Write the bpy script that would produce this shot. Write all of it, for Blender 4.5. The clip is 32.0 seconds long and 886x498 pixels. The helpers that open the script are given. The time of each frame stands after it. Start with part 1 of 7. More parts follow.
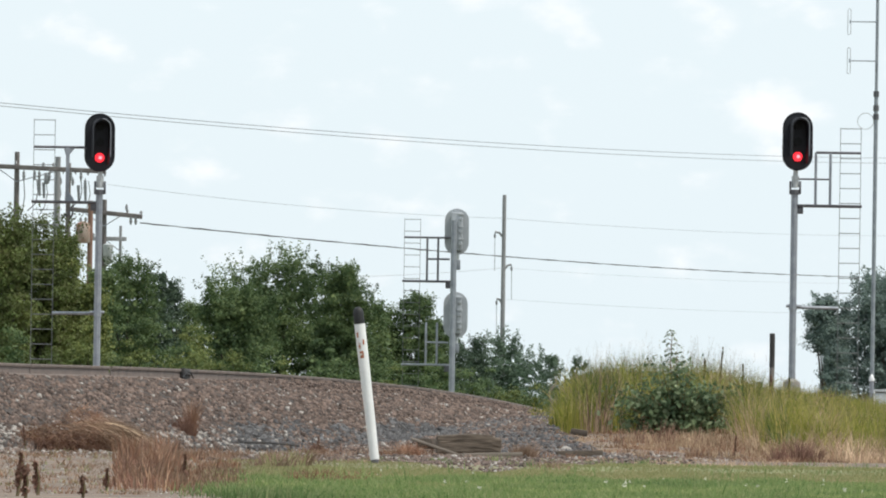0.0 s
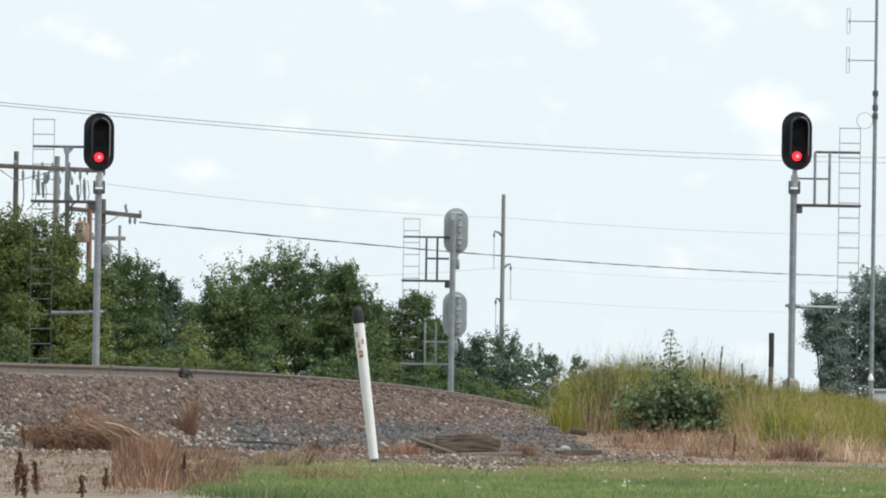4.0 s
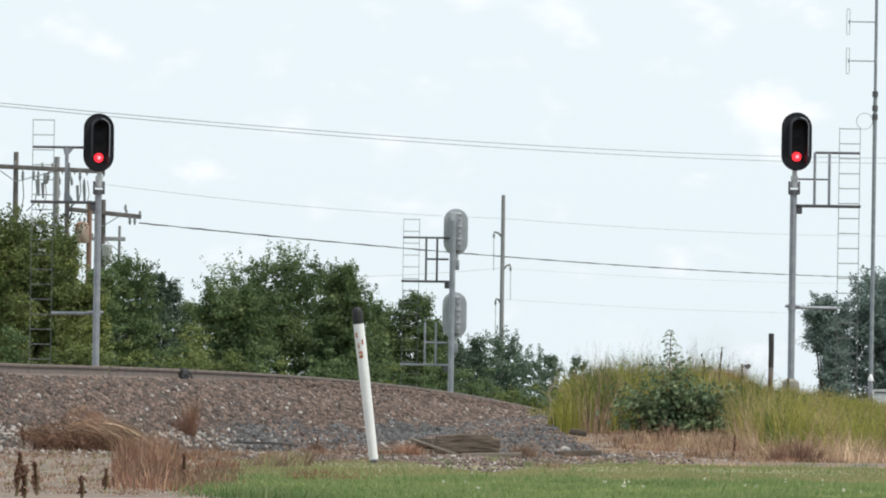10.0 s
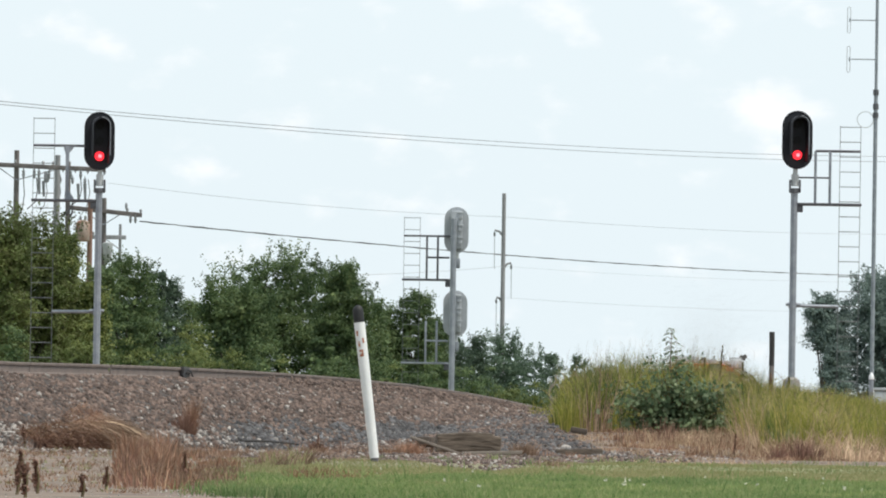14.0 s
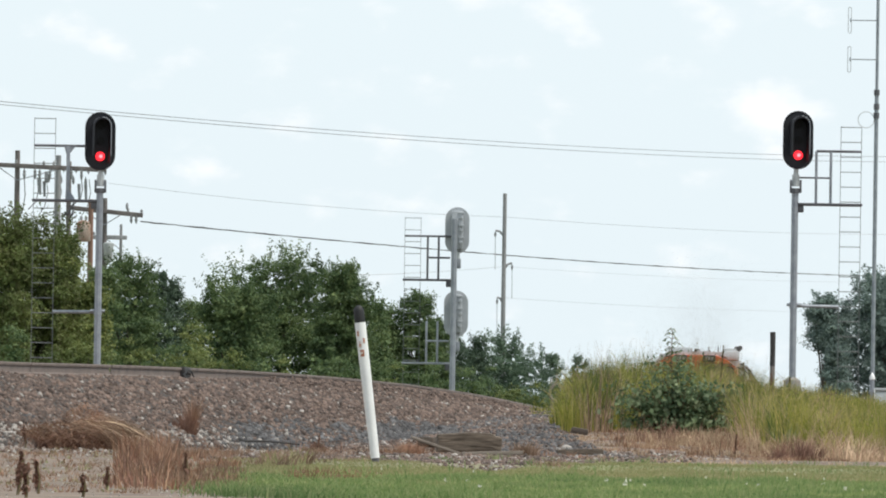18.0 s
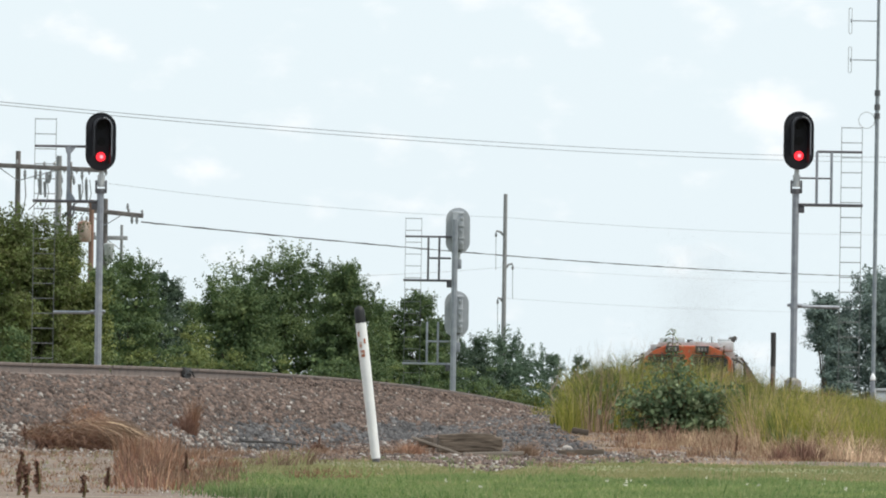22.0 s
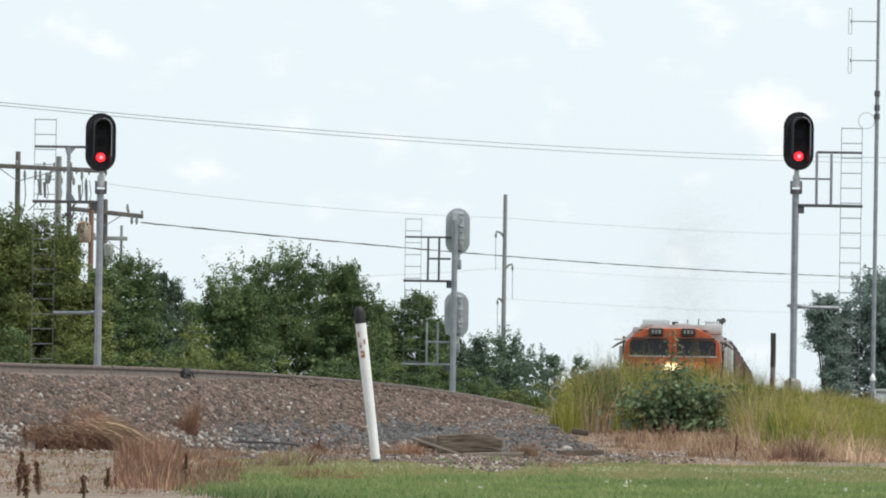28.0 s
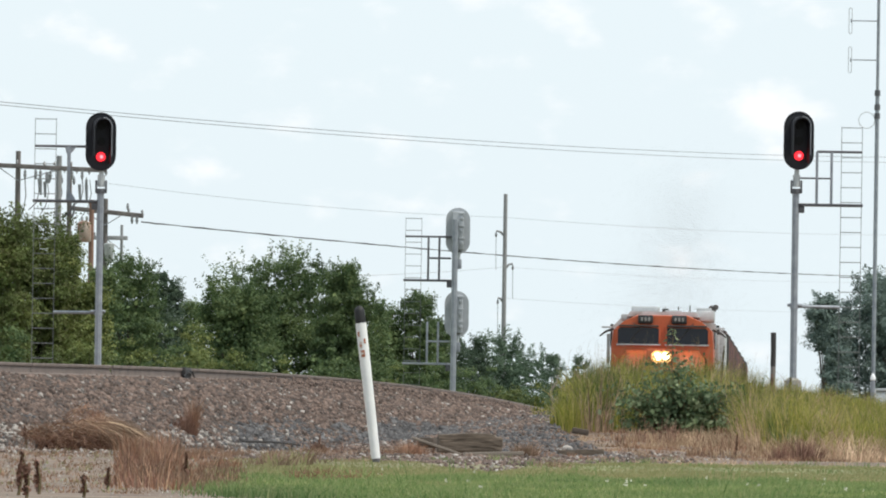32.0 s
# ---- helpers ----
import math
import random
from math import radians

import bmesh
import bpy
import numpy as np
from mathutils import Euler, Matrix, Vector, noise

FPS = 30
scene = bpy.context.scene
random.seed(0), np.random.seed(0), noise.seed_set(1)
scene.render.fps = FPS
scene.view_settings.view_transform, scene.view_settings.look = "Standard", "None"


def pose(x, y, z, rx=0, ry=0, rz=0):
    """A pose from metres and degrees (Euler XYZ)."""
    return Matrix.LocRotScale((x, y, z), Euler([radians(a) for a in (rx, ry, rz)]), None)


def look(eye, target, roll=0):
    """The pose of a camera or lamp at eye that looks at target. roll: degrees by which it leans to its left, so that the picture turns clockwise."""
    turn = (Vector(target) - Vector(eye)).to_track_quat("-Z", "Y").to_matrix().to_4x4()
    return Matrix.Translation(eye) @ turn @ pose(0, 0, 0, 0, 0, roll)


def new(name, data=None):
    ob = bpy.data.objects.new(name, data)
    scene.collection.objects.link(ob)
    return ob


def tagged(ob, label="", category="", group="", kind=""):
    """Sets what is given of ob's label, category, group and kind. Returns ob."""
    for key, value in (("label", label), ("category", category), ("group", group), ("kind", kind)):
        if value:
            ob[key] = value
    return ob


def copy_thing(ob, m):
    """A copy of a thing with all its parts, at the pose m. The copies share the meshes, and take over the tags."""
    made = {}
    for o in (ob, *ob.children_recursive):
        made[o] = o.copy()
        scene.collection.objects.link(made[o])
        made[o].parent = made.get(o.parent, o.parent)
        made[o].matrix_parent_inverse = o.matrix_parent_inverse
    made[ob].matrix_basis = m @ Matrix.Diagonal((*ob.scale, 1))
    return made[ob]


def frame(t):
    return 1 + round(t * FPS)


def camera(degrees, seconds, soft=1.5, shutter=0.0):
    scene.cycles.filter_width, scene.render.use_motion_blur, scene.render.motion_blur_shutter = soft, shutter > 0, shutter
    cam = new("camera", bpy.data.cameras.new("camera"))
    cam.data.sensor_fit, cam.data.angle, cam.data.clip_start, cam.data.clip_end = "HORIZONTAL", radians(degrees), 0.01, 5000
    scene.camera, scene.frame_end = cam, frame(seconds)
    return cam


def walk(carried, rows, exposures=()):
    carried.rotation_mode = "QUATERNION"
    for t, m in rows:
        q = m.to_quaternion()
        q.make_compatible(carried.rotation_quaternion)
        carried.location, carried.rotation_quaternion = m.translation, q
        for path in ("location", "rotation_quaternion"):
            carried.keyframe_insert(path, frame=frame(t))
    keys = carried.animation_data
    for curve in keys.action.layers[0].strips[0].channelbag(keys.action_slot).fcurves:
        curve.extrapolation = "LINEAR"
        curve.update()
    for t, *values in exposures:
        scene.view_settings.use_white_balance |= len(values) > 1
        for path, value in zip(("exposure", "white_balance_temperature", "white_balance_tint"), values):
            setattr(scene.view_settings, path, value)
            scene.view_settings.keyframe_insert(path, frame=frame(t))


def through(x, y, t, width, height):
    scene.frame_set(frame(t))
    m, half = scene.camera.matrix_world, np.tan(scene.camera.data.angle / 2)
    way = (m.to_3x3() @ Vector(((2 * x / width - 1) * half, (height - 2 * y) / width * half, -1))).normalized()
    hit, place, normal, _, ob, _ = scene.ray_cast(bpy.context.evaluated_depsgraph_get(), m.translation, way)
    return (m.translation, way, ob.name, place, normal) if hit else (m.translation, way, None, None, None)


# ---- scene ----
# A very long lens on a tripod, low in a field, looking up at a curved railway embankment.
cam = camera(4.082, 32.0, soft=1.95)
EYE_Z = 1.6
walk(cam, [(t, pose(0, 0, EYE_Z, 90 + tilt, -0.9, yaw)) for t, yaw, tilt in (
        (0, 0.0007, 1.5223), (0.5, -0.0040, 1.5253), (1, -0.0058, 1.5267), (1.5, -0.0032, 1.5242), (2, 0.0011, 1.5249), (2.5, 0.0022, 1.5285), (3,
        0.0054, 1.5201), (3.5, -0.0033, 1.5194), (5.5, -0.0014, 1.5230), (6, -0.0011, 1.5205), (6.5, -0.0036, 1.5219), (7, -0.0055, 1.5249), (7.5,
        -0.0025, 1.5183), (8, -0.0007, 1.5190), (8.5, -0.0025, 1.5234), (9, 0.0000, 1.5183), (9.5, -0.0058, 1.5208), (10, -0.0040, 1.5227), (10.5,
        -0.0044, 1.5180), (11, -0.0025, 1.5137), (11.5, 0.0014, 1.5085), (12, -0.0022, 1.5198), (12.5, -0.0004, 1.5162), (13, -0.0066, 1.5198), (13.5,
        -0.0083, 1.5133), (14, -0.0007, 1.5151), (14.5, -0.0091, 1.5148), (16.5, 0.0029, 1.5238), (17, 0.0014, 1.5245), (17.5, -0.0083, 1.5278), (18,
        0.0029, 1.5158), (18.5, -0.0007, 1.5245), (19, -0.0018, 1.5227), (19.5, -0.0036, 1.5201), (20, -0.0029, 1.5176), (20.5, -0.0018, 1.5219), (21,
        0.0025, 1.5173), (21.5, 0.0029, 1.5208), (22, 0.0058, 1.5180), (22.5, 0.0011, 1.5162), (23, -0.0025, 1.5208), (23.5, 0.0018, 1.5223), (24,
        -0.0043, 1.5271), (24.5, -0.0076, 1.5173), (25, 0.0014, 1.5162), (25.5, 0.0029, 1.5238), (27.5, 0.0008, 1.5208), (28, 0.0051, 1.5205), (28.5,
        -0.0018, 1.5245), (29, 0.0000, 1.5227), (29.5, -0.0011, 1.5212), (30, -0.0029, 1.5227), (30.5, -0.0015, 1.5190), (31, -0.0004, 1.5216), (31.5,
        0.0022, 1.5176), (32, 0.0061, 1.5180))])

# ---- light ----
SUN_UP, SUN_TURN = 62.0, 112.0
world = bpy.data.worlds.new("sky")
scene.world = world
world.use_nodes = True
wn, wl = world.node_tree.nodes, world.node_tree.links
wn.clear()
w_out = wn.new("ShaderNodeOutputWorld")
w_bg = wn.new("ShaderNodeBackground")
w_sky = wn.new("ShaderNodeTexSky")
w_sky.sky_type = "NISHITA"
w_sky.sun_disc = False
w_sky.sun_elevation = radians(SUN_UP)
w_sky.sun_rotation = radians(SUN_TURN)
w_sky.air_density, w_sky.dust_density, w_sky.ozone_density = 1.0, 2.0, 1.5
w_co = wn.new("ShaderNodeTexCoord")
w_map = wn.new("ShaderNodeMapping")
w_map.inputs["Scale"].default_value = (1.0, 1.0, 1.7)
w_map.inputs["Location"].default_value = (0.37, 0.2, 0.113)
w_n1 = wn.new("ShaderNodeTexNoise")
w_n1.inputs["Scale"].default_value = 150.0
w_n1.inputs["Detail"].default_value = 6.0
w_n1.inputs["Roughness"].default_value = 0.5
w_ramp = wn.new("ShaderNodeMapRange")
w_ramp.interpolation_type = "SMOOTHSTEP"
w_ramp.inputs["From Min"].default_value = 0.54
w_ramp.inputs["From Max"].default_value = 0.9
w_ramp.inputs["To Min"].default_value = 0.0
w_ramp.inputs["To Max"].default_value = 1.0
w_haze = wn.new("ShaderNodeMix")
w_haze.data_type = "RGBA"
w_haze.inputs["Factor"].default_value = 0.88
w_haze.inputs["B"].default_value = (9.0, 10.1, 10.65, 1)
w_mix = wn.new("ShaderNodeMix")
w_mix.data_type = "RGBA"
w_mix.inputs["B"].default_value = (10.7, 10.8, 10.9, 1)
wl.new(w_co.outputs["Generated"], w_map.inputs["Vector"])
wl.new(w_map.outputs["Vector"], w_n1.inputs["Vector"])
w_sum = None
# cumulus seen low over the line: bearing, height, half width, half height (radians), thickness
for bearing, height, wide, tall, thick in ((-0.0294, 0.0443, 0.0041, 0.0021, 0.24), (-0.0269, 0.0422, 0.0021, 0.0015, 0.2), (-0.0344, 0.0442, 0.0023, 0.0014, 0.13),
                                           (-0.0216, 0.0418, 0.0020, 0.0012, 0.12), (-0.0079, 0.0370, 0.0068, 0.0032, 0.1), (-0.0065, 0.0345, 0.0036, 0.0018, 0.1),
                                           (0.0106, 0.0434, 0.0024, 0.0016, 0.17), (0.0247, 0.0394, 0.0068, 0.0027, 0.15), (0.0033, 0.0462, 0.0082, 0.0016, 0.13),
                                           (0.0199, 0.0463, 0.0025, 0.0012, 0.11), (-0.0243, 0.0344, 0.0027, 0.0023, 0.07)):
    w_off = wn.new("ShaderNodeVectorMath")
    w_off.operation = "SUBTRACT"
    w_off.inputs[1].default_value = (bearing, 1.0, height)
    w_scl = wn.new("ShaderNodeVectorMath")
    w_scl.operation = "MULTIPLY"
    w_scl.inputs[1].default_value = (1 / wide, 1.0, 1 / tall)
    w_len = wn.new("ShaderNodeVectorMath")
    w_len.operation = "LENGTH"
    w_puff = wn.new("ShaderNodeMapRange")
    w_puff.interpolation_type = "SMOOTHSTEP"
    w_puff.inputs["From Min"].default_value, w_puff.inputs["From Max"].default_value = 1.5, 0.2
    w_puff.inputs["To Max"].default_value = thick
    w_add = wn.new("ShaderNodeMath")
    w_add.operation = "ADD"
    wl.new(w_co.outputs["Generated"], w_off.inputs[0])
    wl.new(w_off.outputs["Vector"], w_scl.inputs[0])
    wl.new(w_scl.outputs["Vector"], w_len.inputs[0])
    wl.new(w_len.outputs["Value"], w_puff.inputs["Value"])
    wl.new(w_puff.outputs["Result"], w_add.inputs[0])
    wl.new(w_sum if w_sum else w_n1.outputs["Fac"], w_add.inputs[1])
    w_sum = w_add.outputs["Value"]
wl.new(w_sum, w_ramp.inputs["Value"])
wl.new(w_ramp.outputs["Result"], w_mix.inputs["Factor"])
wl.new(w_sky.outputs["Color"], w_haze.inputs["A"])
wl.new(w_haze.outputs["Result"], w_mix.inputs["A"])
wl.new(w_mix.outputs["Result"], w_bg.inputs["Color"])
w_bg.inputs["Strength"].default_value = 0.1
wl.new(w_bg.outputs["Background"], w_out.inputs["Surface"])

sun = new("sun", bpy.data.lights.new("sun", "SUN"))
sun.data.energy, sun.data.angle, sun.data.color = 3.2, radians(3.0), (1.0, 0.95, 0.87)
_a, _e = radians(SUN_TURN), radians(SUN_UP)
sun.matrix_world = look((math.sin(_a) * math.cos(_e) * 50, math.cos(_a) * math.cos(_e) * 50, math.sin(_e) * 50 + 20), (0, 0, 20))
scene.view_settings.exposure = 0.0

# ---- materials ----
def mat(name, a, b=None, scale=4.0, rough=0.75, metal=0.0, bump=0.25, fine=60.0, grain=0.25, island=0.0, objrand=0.0,
        stain=None, stain_scale=1.2, stain_at=0.6, stretch=(1, 1, 1)):
    """A surface: two tones mottled at one scale, a fine grain over them, a stain with a shape of its own, and fine relief."""
    m = bpy.data.materials.new(name)
    m.use_nodes = True
    n, l = m.node_tree.nodes, m.node_tree.links
    p = n["Principled BSDF"]
    p.inputs["Roughness"].default_value, p.inputs["Metallic"].default_value = rough, metal
    b = b or tuple(c * 0.72 for c in a)
    co = n.new("ShaderNodeTexCoord")
    mp = n.new("ShaderNodeMapping")
    mp.inputs["Scale"].default_value = stretch
    l.new(co.outputs["Object"], mp.inputs["Vector"])
    n1, n2 = n.new("ShaderNodeTexNoise"), n.new("ShaderNodeTexNoise")
    for nn, sc in ((n1, scale), (n2, fine)):
        nn.inputs["Scale"].default_value, nn.inputs["Detail"].default_value = sc, 4.0
        l.new(mp.outputs["Vector"], nn.inputs["Vector"])
    r1 = n.new("ShaderNodeMapRange")
    r1.inputs["From Min"].default_value, r1.inputs["From Max"].default_value = 0.35, 0.65
    l.new(n1.outputs["Fac"], r1.inputs["Value"])
    mx = n.new("ShaderNodeMix")
    mx.data_type = "RGBA"
    mx.inputs["A"].default_value, mx.inputs["B"].default_value = (*a, 1), (*b, 1)
    l.new(r1.outputs["Result"], mx.inputs["Factor"])
    colour = mx.outputs["Result"]
    if stain:
        n3 = n.new("ShaderNodeTexNoise")
        n3.inputs["Scale"].default_value, n3.inputs["Detail"].default_value = stain_scale, 6.0
        l.new(co.outputs["Object"], n3.inputs["Vector"])
        r3 = n.new("ShaderNodeMapRange")
        r3.inputs["From Min"].default_value, r3.inputs["From Max"].default_value = stain_at, stain_at + 0.1
        l.new(n3.outputs["Fac"], r3.inputs["Value"])
        m3 = n.new("ShaderNodeMix")
        m3.data_type = "RGBA"
        m3.inputs["B"].default_value = (*stain, 1)
        l.new(r3.outputs["Result"], m3.inputs["Factor"])
        l.new(colour, m3.inputs["A"])
        colour = m3.outputs["Result"]
    hsv = n.new("ShaderNodeHueSaturation")
    val = n.new("ShaderNodeMapRange")
    val.inputs["From Min"].default_value, val.inputs["From Max"].default_value = 0.25, 0.75
    val.inputs["To Min"].default_value, val.inputs["To Max"].default_value = 1 - grain, 1 + grain
    l.new(n2.outputs["Fac"], val.inputs["Value"])
    value = val.outputs["Result"]
    for amount, node, out in ((island, "ShaderNodeNewGeometry", "Random Per Island"), (objrand, "ShaderNodeObjectInfo", "Random")):
        if amount:
            g = n.new(node)
            r = n.new("ShaderNodeMapRange")
            r.inputs["To Min"].default_value, r.inputs["To Max"].default_value = 1 - amount, 1 + amount
            l.new(g.outputs[out], r.inputs["Value"])
            mu = n.new("ShaderNodeMath")
            mu.operation = "MULTIPLY"
            l.new(r.outputs["Result"], mu.inputs[0])
            l.new(value, mu.inputs[1])
            value = mu.outputs["Value"]
    l.new(value, hsv.inputs["Value"])
    l.new(colour, hsv.inputs["Color"])
    l.new(hsv.outputs["Color"], p.inputs["Base Color"])
    if bump:
        bm = n.new("ShaderNodeBump")
        bm.inputs["Strength"].default_value, bm.inputs["Distance"].default_value = bump, 0.01
        l.new(n2.outputs["Fac"], bm.inputs["Height"])
        l.new(bm.outputs["Normal"], p.inputs["Normal"])
    return m


def leafy(name, tones, through=0.5, rough=0.6, patch=1.0, drift=1.0, swing=(0.55, 1.5)):
    """Thin leaves or blades: a tone of its own for each one, with light passing through."""
    m = bpy.data.materials.new(name)
    m.use_nodes = True
    n, l = m.node_tree.nodes, m.node_tree.links
    p, out = n["Principled BSDF"], n["Material Output"]
    p.inputs["Roughness"].default_value = rough
    p.inputs["Specular IOR Level"].default_value = 0.25
    g = n.new("ShaderNodeNewGeometry")
    ramp = n.new("ShaderNodeValToRGB")
    el = ramp.color_ramp.elements
    while len(el) < len(tones):
        el.new(0.5)
    for i, c in enumerate(tones):
        el[i].position, el[i].color = i / (len(tones) - 1), (*c, 1)
    l.new(g.outputs["Random Per Island"], ramp.inputs["Fac"])
    co = n.new("ShaderNodeTexCoord")
    nz = n.new("ShaderNodeTexNoise")
    nz.inputs["Scale"].default_value = patch
    l.new(co.outputs["Object"], nz.inputs["Vector"])
    mr = n.new("ShaderNodeMapRange")
    mr.inputs["From Min"].default_value, mr.inputs["From Max"].default_value = 0.3, 0.7
    mr.inputs["To Min"].default_value, mr.inputs["To Max"].default_value = swing
    l.new(nz.outputs["Fac"], mr.inputs["Value"])
    hsv = n.new("ShaderNodeHueSaturation")
    hue = n.new("ShaderNodeMapRange")
    hue.inputs["From Min"].default_value, hue.inputs["From Max"].default_value = 0.3, 0.7
    hue.inputs["To Min"].default_value, hue.inputs["To Max"].default_value = 0.5 + 0.025 * drift, 0.5 - 0.02 * drift
    l.new(nz.outputs["Fac"], hue.inputs["Value"])
    l.new(hue.outputs["Result"], hsv.inputs["Hue"])
    l.new(mr.outputs["Result"], hsv.inputs["Value"])
    l.new(ramp.outputs["Color"], hsv.inputs["Color"])
    l.new(hsv.outputs["Color"], p.inputs["Base Color"])
    tr = n.new("ShaderNodeBsdfTranslucent")
    l.new(hsv.outputs["Color"], tr.inputs["Color"])
    ms = n.new("ShaderNodeMixShader")
    ms.inputs["Fac"].default_value = through
    l.new(p.outputs["BSDF"], ms.inputs[1])
    l.new(tr.outputs["BSDF"], ms.inputs[2])
    l.new(ms.outputs["Shader"], out.inputs["Surface"])
    return m


def glow(name, colour, strength):
    m = bpy.data.materials.new(name)
    m.use_nodes = True
    p = m.node_tree.nodes["Principled BSDF"]
    p.inputs["Base Color"].default_value = (*colour, 1)
    p.inputs["Roughness"].default_value = 0.2
    p.inputs["Emission Color"].default_value = (*colour, 1)
    p.inputs["Emission Strength"].default_value = strength
    return m


STEEL = mat("galvanised_steel", (0.32, 0.34, 0.37), (0.24, 0.26, 0.29), 6, 0.5, 0.35, 0.1, 40, 0.12, stain=(0.2, 0.17, 0.15), stain_at=0.66)
STEEL_DARK = mat("weathered_steel", (0.13, 0.13, 0.14), (0.09, 0.09, 0.1), 6, 0.6, 0.3, 0.1, 40, 0.15)
LADDER_STEEL = mat("dull_ladder_steel", (0.2, 0.21, 0.21), (0.16, 0.17, 0.17), 6, 0.7, 0.2, 0.1, 40, 0.1)
STEEL_PALE = mat("pale_galvanised_steel", (0.52, 0.54, 0.54), (0.42, 0.44, 0.45), 6, 0.5, 0.3, 0.1, 40, 0.1)
HEAD_BLACK = mat("black_signal_paint", (0.006, 0.007, 0.011), (0.011, 0.012, 0.019), 5, 0.62, 0, 0.08, 50, 0.2)
HEAD_SILVER = mat("silver_signal_paint", (0.42, 0.44, 0.46), (0.36, 0.38, 0.40), 4, 0.5, 0.2, 0.08, 50, 0.1)
WHITE_PVC = mat("white_plastic", (0.78, 0.78, 0.78), (0.68, 0.69, 0.7), 5, 0.45, 0, 0.05, 40, 0.05, stain=(0.5, 0.45, 0.4), stain_at=0.72, stain_scale=6)
BLACK_PVC = mat("black_plastic", (0.006, 0.006, 0.007), None, 5, 0.6)
STICKER = mat("faded_sticker", (0.45, 0.12, 0.04), (0.3, 0.1, 0.05), 30, 0.6, stain=(0.6, 0.55, 0.5), stain_scale=40, stain_at=0.55)
POLE_WOOD = mat("weathered_pole_wood", (0.18, 0.16, 0.15), (0.12, 0.108, 0.105), 3, 0.9, 0, 0.5, 30, 0.25, stretch=(1, 1, 0.15))
POLE_PALE = mat("bleached_pole_wood", (0.31, 0.31, 0.315), (0.23, 0.23, 0.235), 3, 0.9, 0, 0.4, 30, 0.25, stretch=(1, 1, 0.1))
POLE_RED = mat("reddish_pole_wood", (0.26, 0.15, 0.11), (0.2, 0.12, 0.09), 3, 0.9, 0, 0.4, 30, 0.2, stretch=(1, 1, 0.15))
TRANSFORMER = mat("rust_stained_transformer_paint", (0.42, 0.34, 0.29), (0.34, 0.25, 0.2), 4, 0.7, stain=(0.3, 0.15, 0.1), stain_at=0.52)
INSULATOR = mat("grey_porcelain", (0.25, 0.26, 0.27), None, 8, 0.25)
WIRE = mat("aluminium_wire", (0.2, 0.205, 0.21), None, 3, 0.5, 0.5, 0)
WIRE_DARK = mat("weathered_wire", (0.055, 0.052, 0.052), None, 3, 0.6, 0.3, 0)
CHARRED_WOOD = mat("charred_stake_wood", (0.05, 0.047, 0.046), (0.03, 0.028, 0.028), 4, 0.9, 0, 0.5, 30, 0.25, stretch=(1, 1, 0.15))
UNDERCUT_SHADE = mat("undercut_shade_brown", (0.075, 0.05, 0.038), (0.045, 0.03, 0.024), 7, 0.95, 0, 0.9, 30, 0.35)
WIRE_PALE = mat("distant_wire", (0.42, 0.44, 0.45), None, 3, 0.5, 0.5, 0)
RAIL = mat("rusty_rail", (0.195, 0.153, 0.132), (0.142, 0.112, 0.097), 3, 0.7, 0.2, 0.25, 70, 0.2, stain=(0.09, 0.07, 0.06), stain_at=0.62, stain_scale=3)
RAIL_TOP = mat("worn_rail_head", (0.24, 0.225, 0.21), (0.12, 0.1, 0.09), 3, 0.45, 0.6, 0.1, 70, 0.15)
TIE_WOOD = mat("creosoted_tie", (0.115, 0.09, 0.07), (0.07, 0.055, 0.045), 5, 0.9, 0, 0.6, 25, 0.3, objrand=0.25, stretch=(0.3, 1, 1))
OLD_TIMBER = mat("old_grey_timber", (0.17, 0.135, 0.105), (0.085, 0.066, 0.05), 16, 0.95, 0, 0.8, 50, 0.35, stretch=(0.15, 1, 1))
PLANK = mat("bleached_plank", (0.3, 0.26, 0.22), (0.2, 0.17, 0.14), 8, 0.9, 0, 0.5, 30, 0.25, stretch=(0.2, 1, 1))
# bed colour kept darker than its stones, as shade in their gaps
BALLAST = mat("ballast_bed", (0.06, 0.046, 0.038), (0.03, 0.024, 0.021), 9, 0.95, 0, 1.0, 30, 0.4)
STONE_BROWN = mat("brown_dusted_stone", (0.142, 0.1, 0.081), (0.092, 0.066, 0.055), 9, 0.9, 0, 0.3, 60, 0.2, island=0.62)
STONE_BLUE = mat("blue_grey_stone", (0.108, 0.105, 0.106), (0.058, 0.057, 0.06), 9, 0.85, 0, 0.3, 60, 0.2, island=0.5)
STONE_PALE = mat("pale_limestone", (0.37, 0.34, 0.31), (0.23, 0.21, 0.19), 9, 0.9, 0, 0.3, 60, 0.2, island=0.25)
CONCRETE = mat("concrete", (0.3, 0.29, 0.27), (0.22, 0.21, 0.2), 5, 0.9, 0, 0.3, 40, 0.2)
ORANGE = mat("orange_loco_paint", (0.52, 0.108, 0.034), (0.45, 0.09, 0.03), 3, 0.45, 0, 0.05, 30, 0.1, stain=(0.4, 0.09, 0.03), stain_at=0.66)
LOCO_GREY = mat("loco_grey_paint", (0.53, 0.54, 0.55), (0.42, 0.43, 0.44), 2, 0.6, 0, 0.05, 20, 0.15, stain=(0.27, 0.25, 0.23), stain_at=0.58)
LOCO_DARK = mat("loco_dark_parts", (0.035, 0.035, 0.038), (0.05, 0.045, 0.04), 4, 0.7)
CAR_BROWN = mat("maroon_car_paint", (0.11, 0.045, 0.04), (0.06, 0.034, 0.032), 1.2, 0.75, 0, 0.1, 20, 0.25, stain=(0.04, 0.036, 0.037), stain_at=0.5)
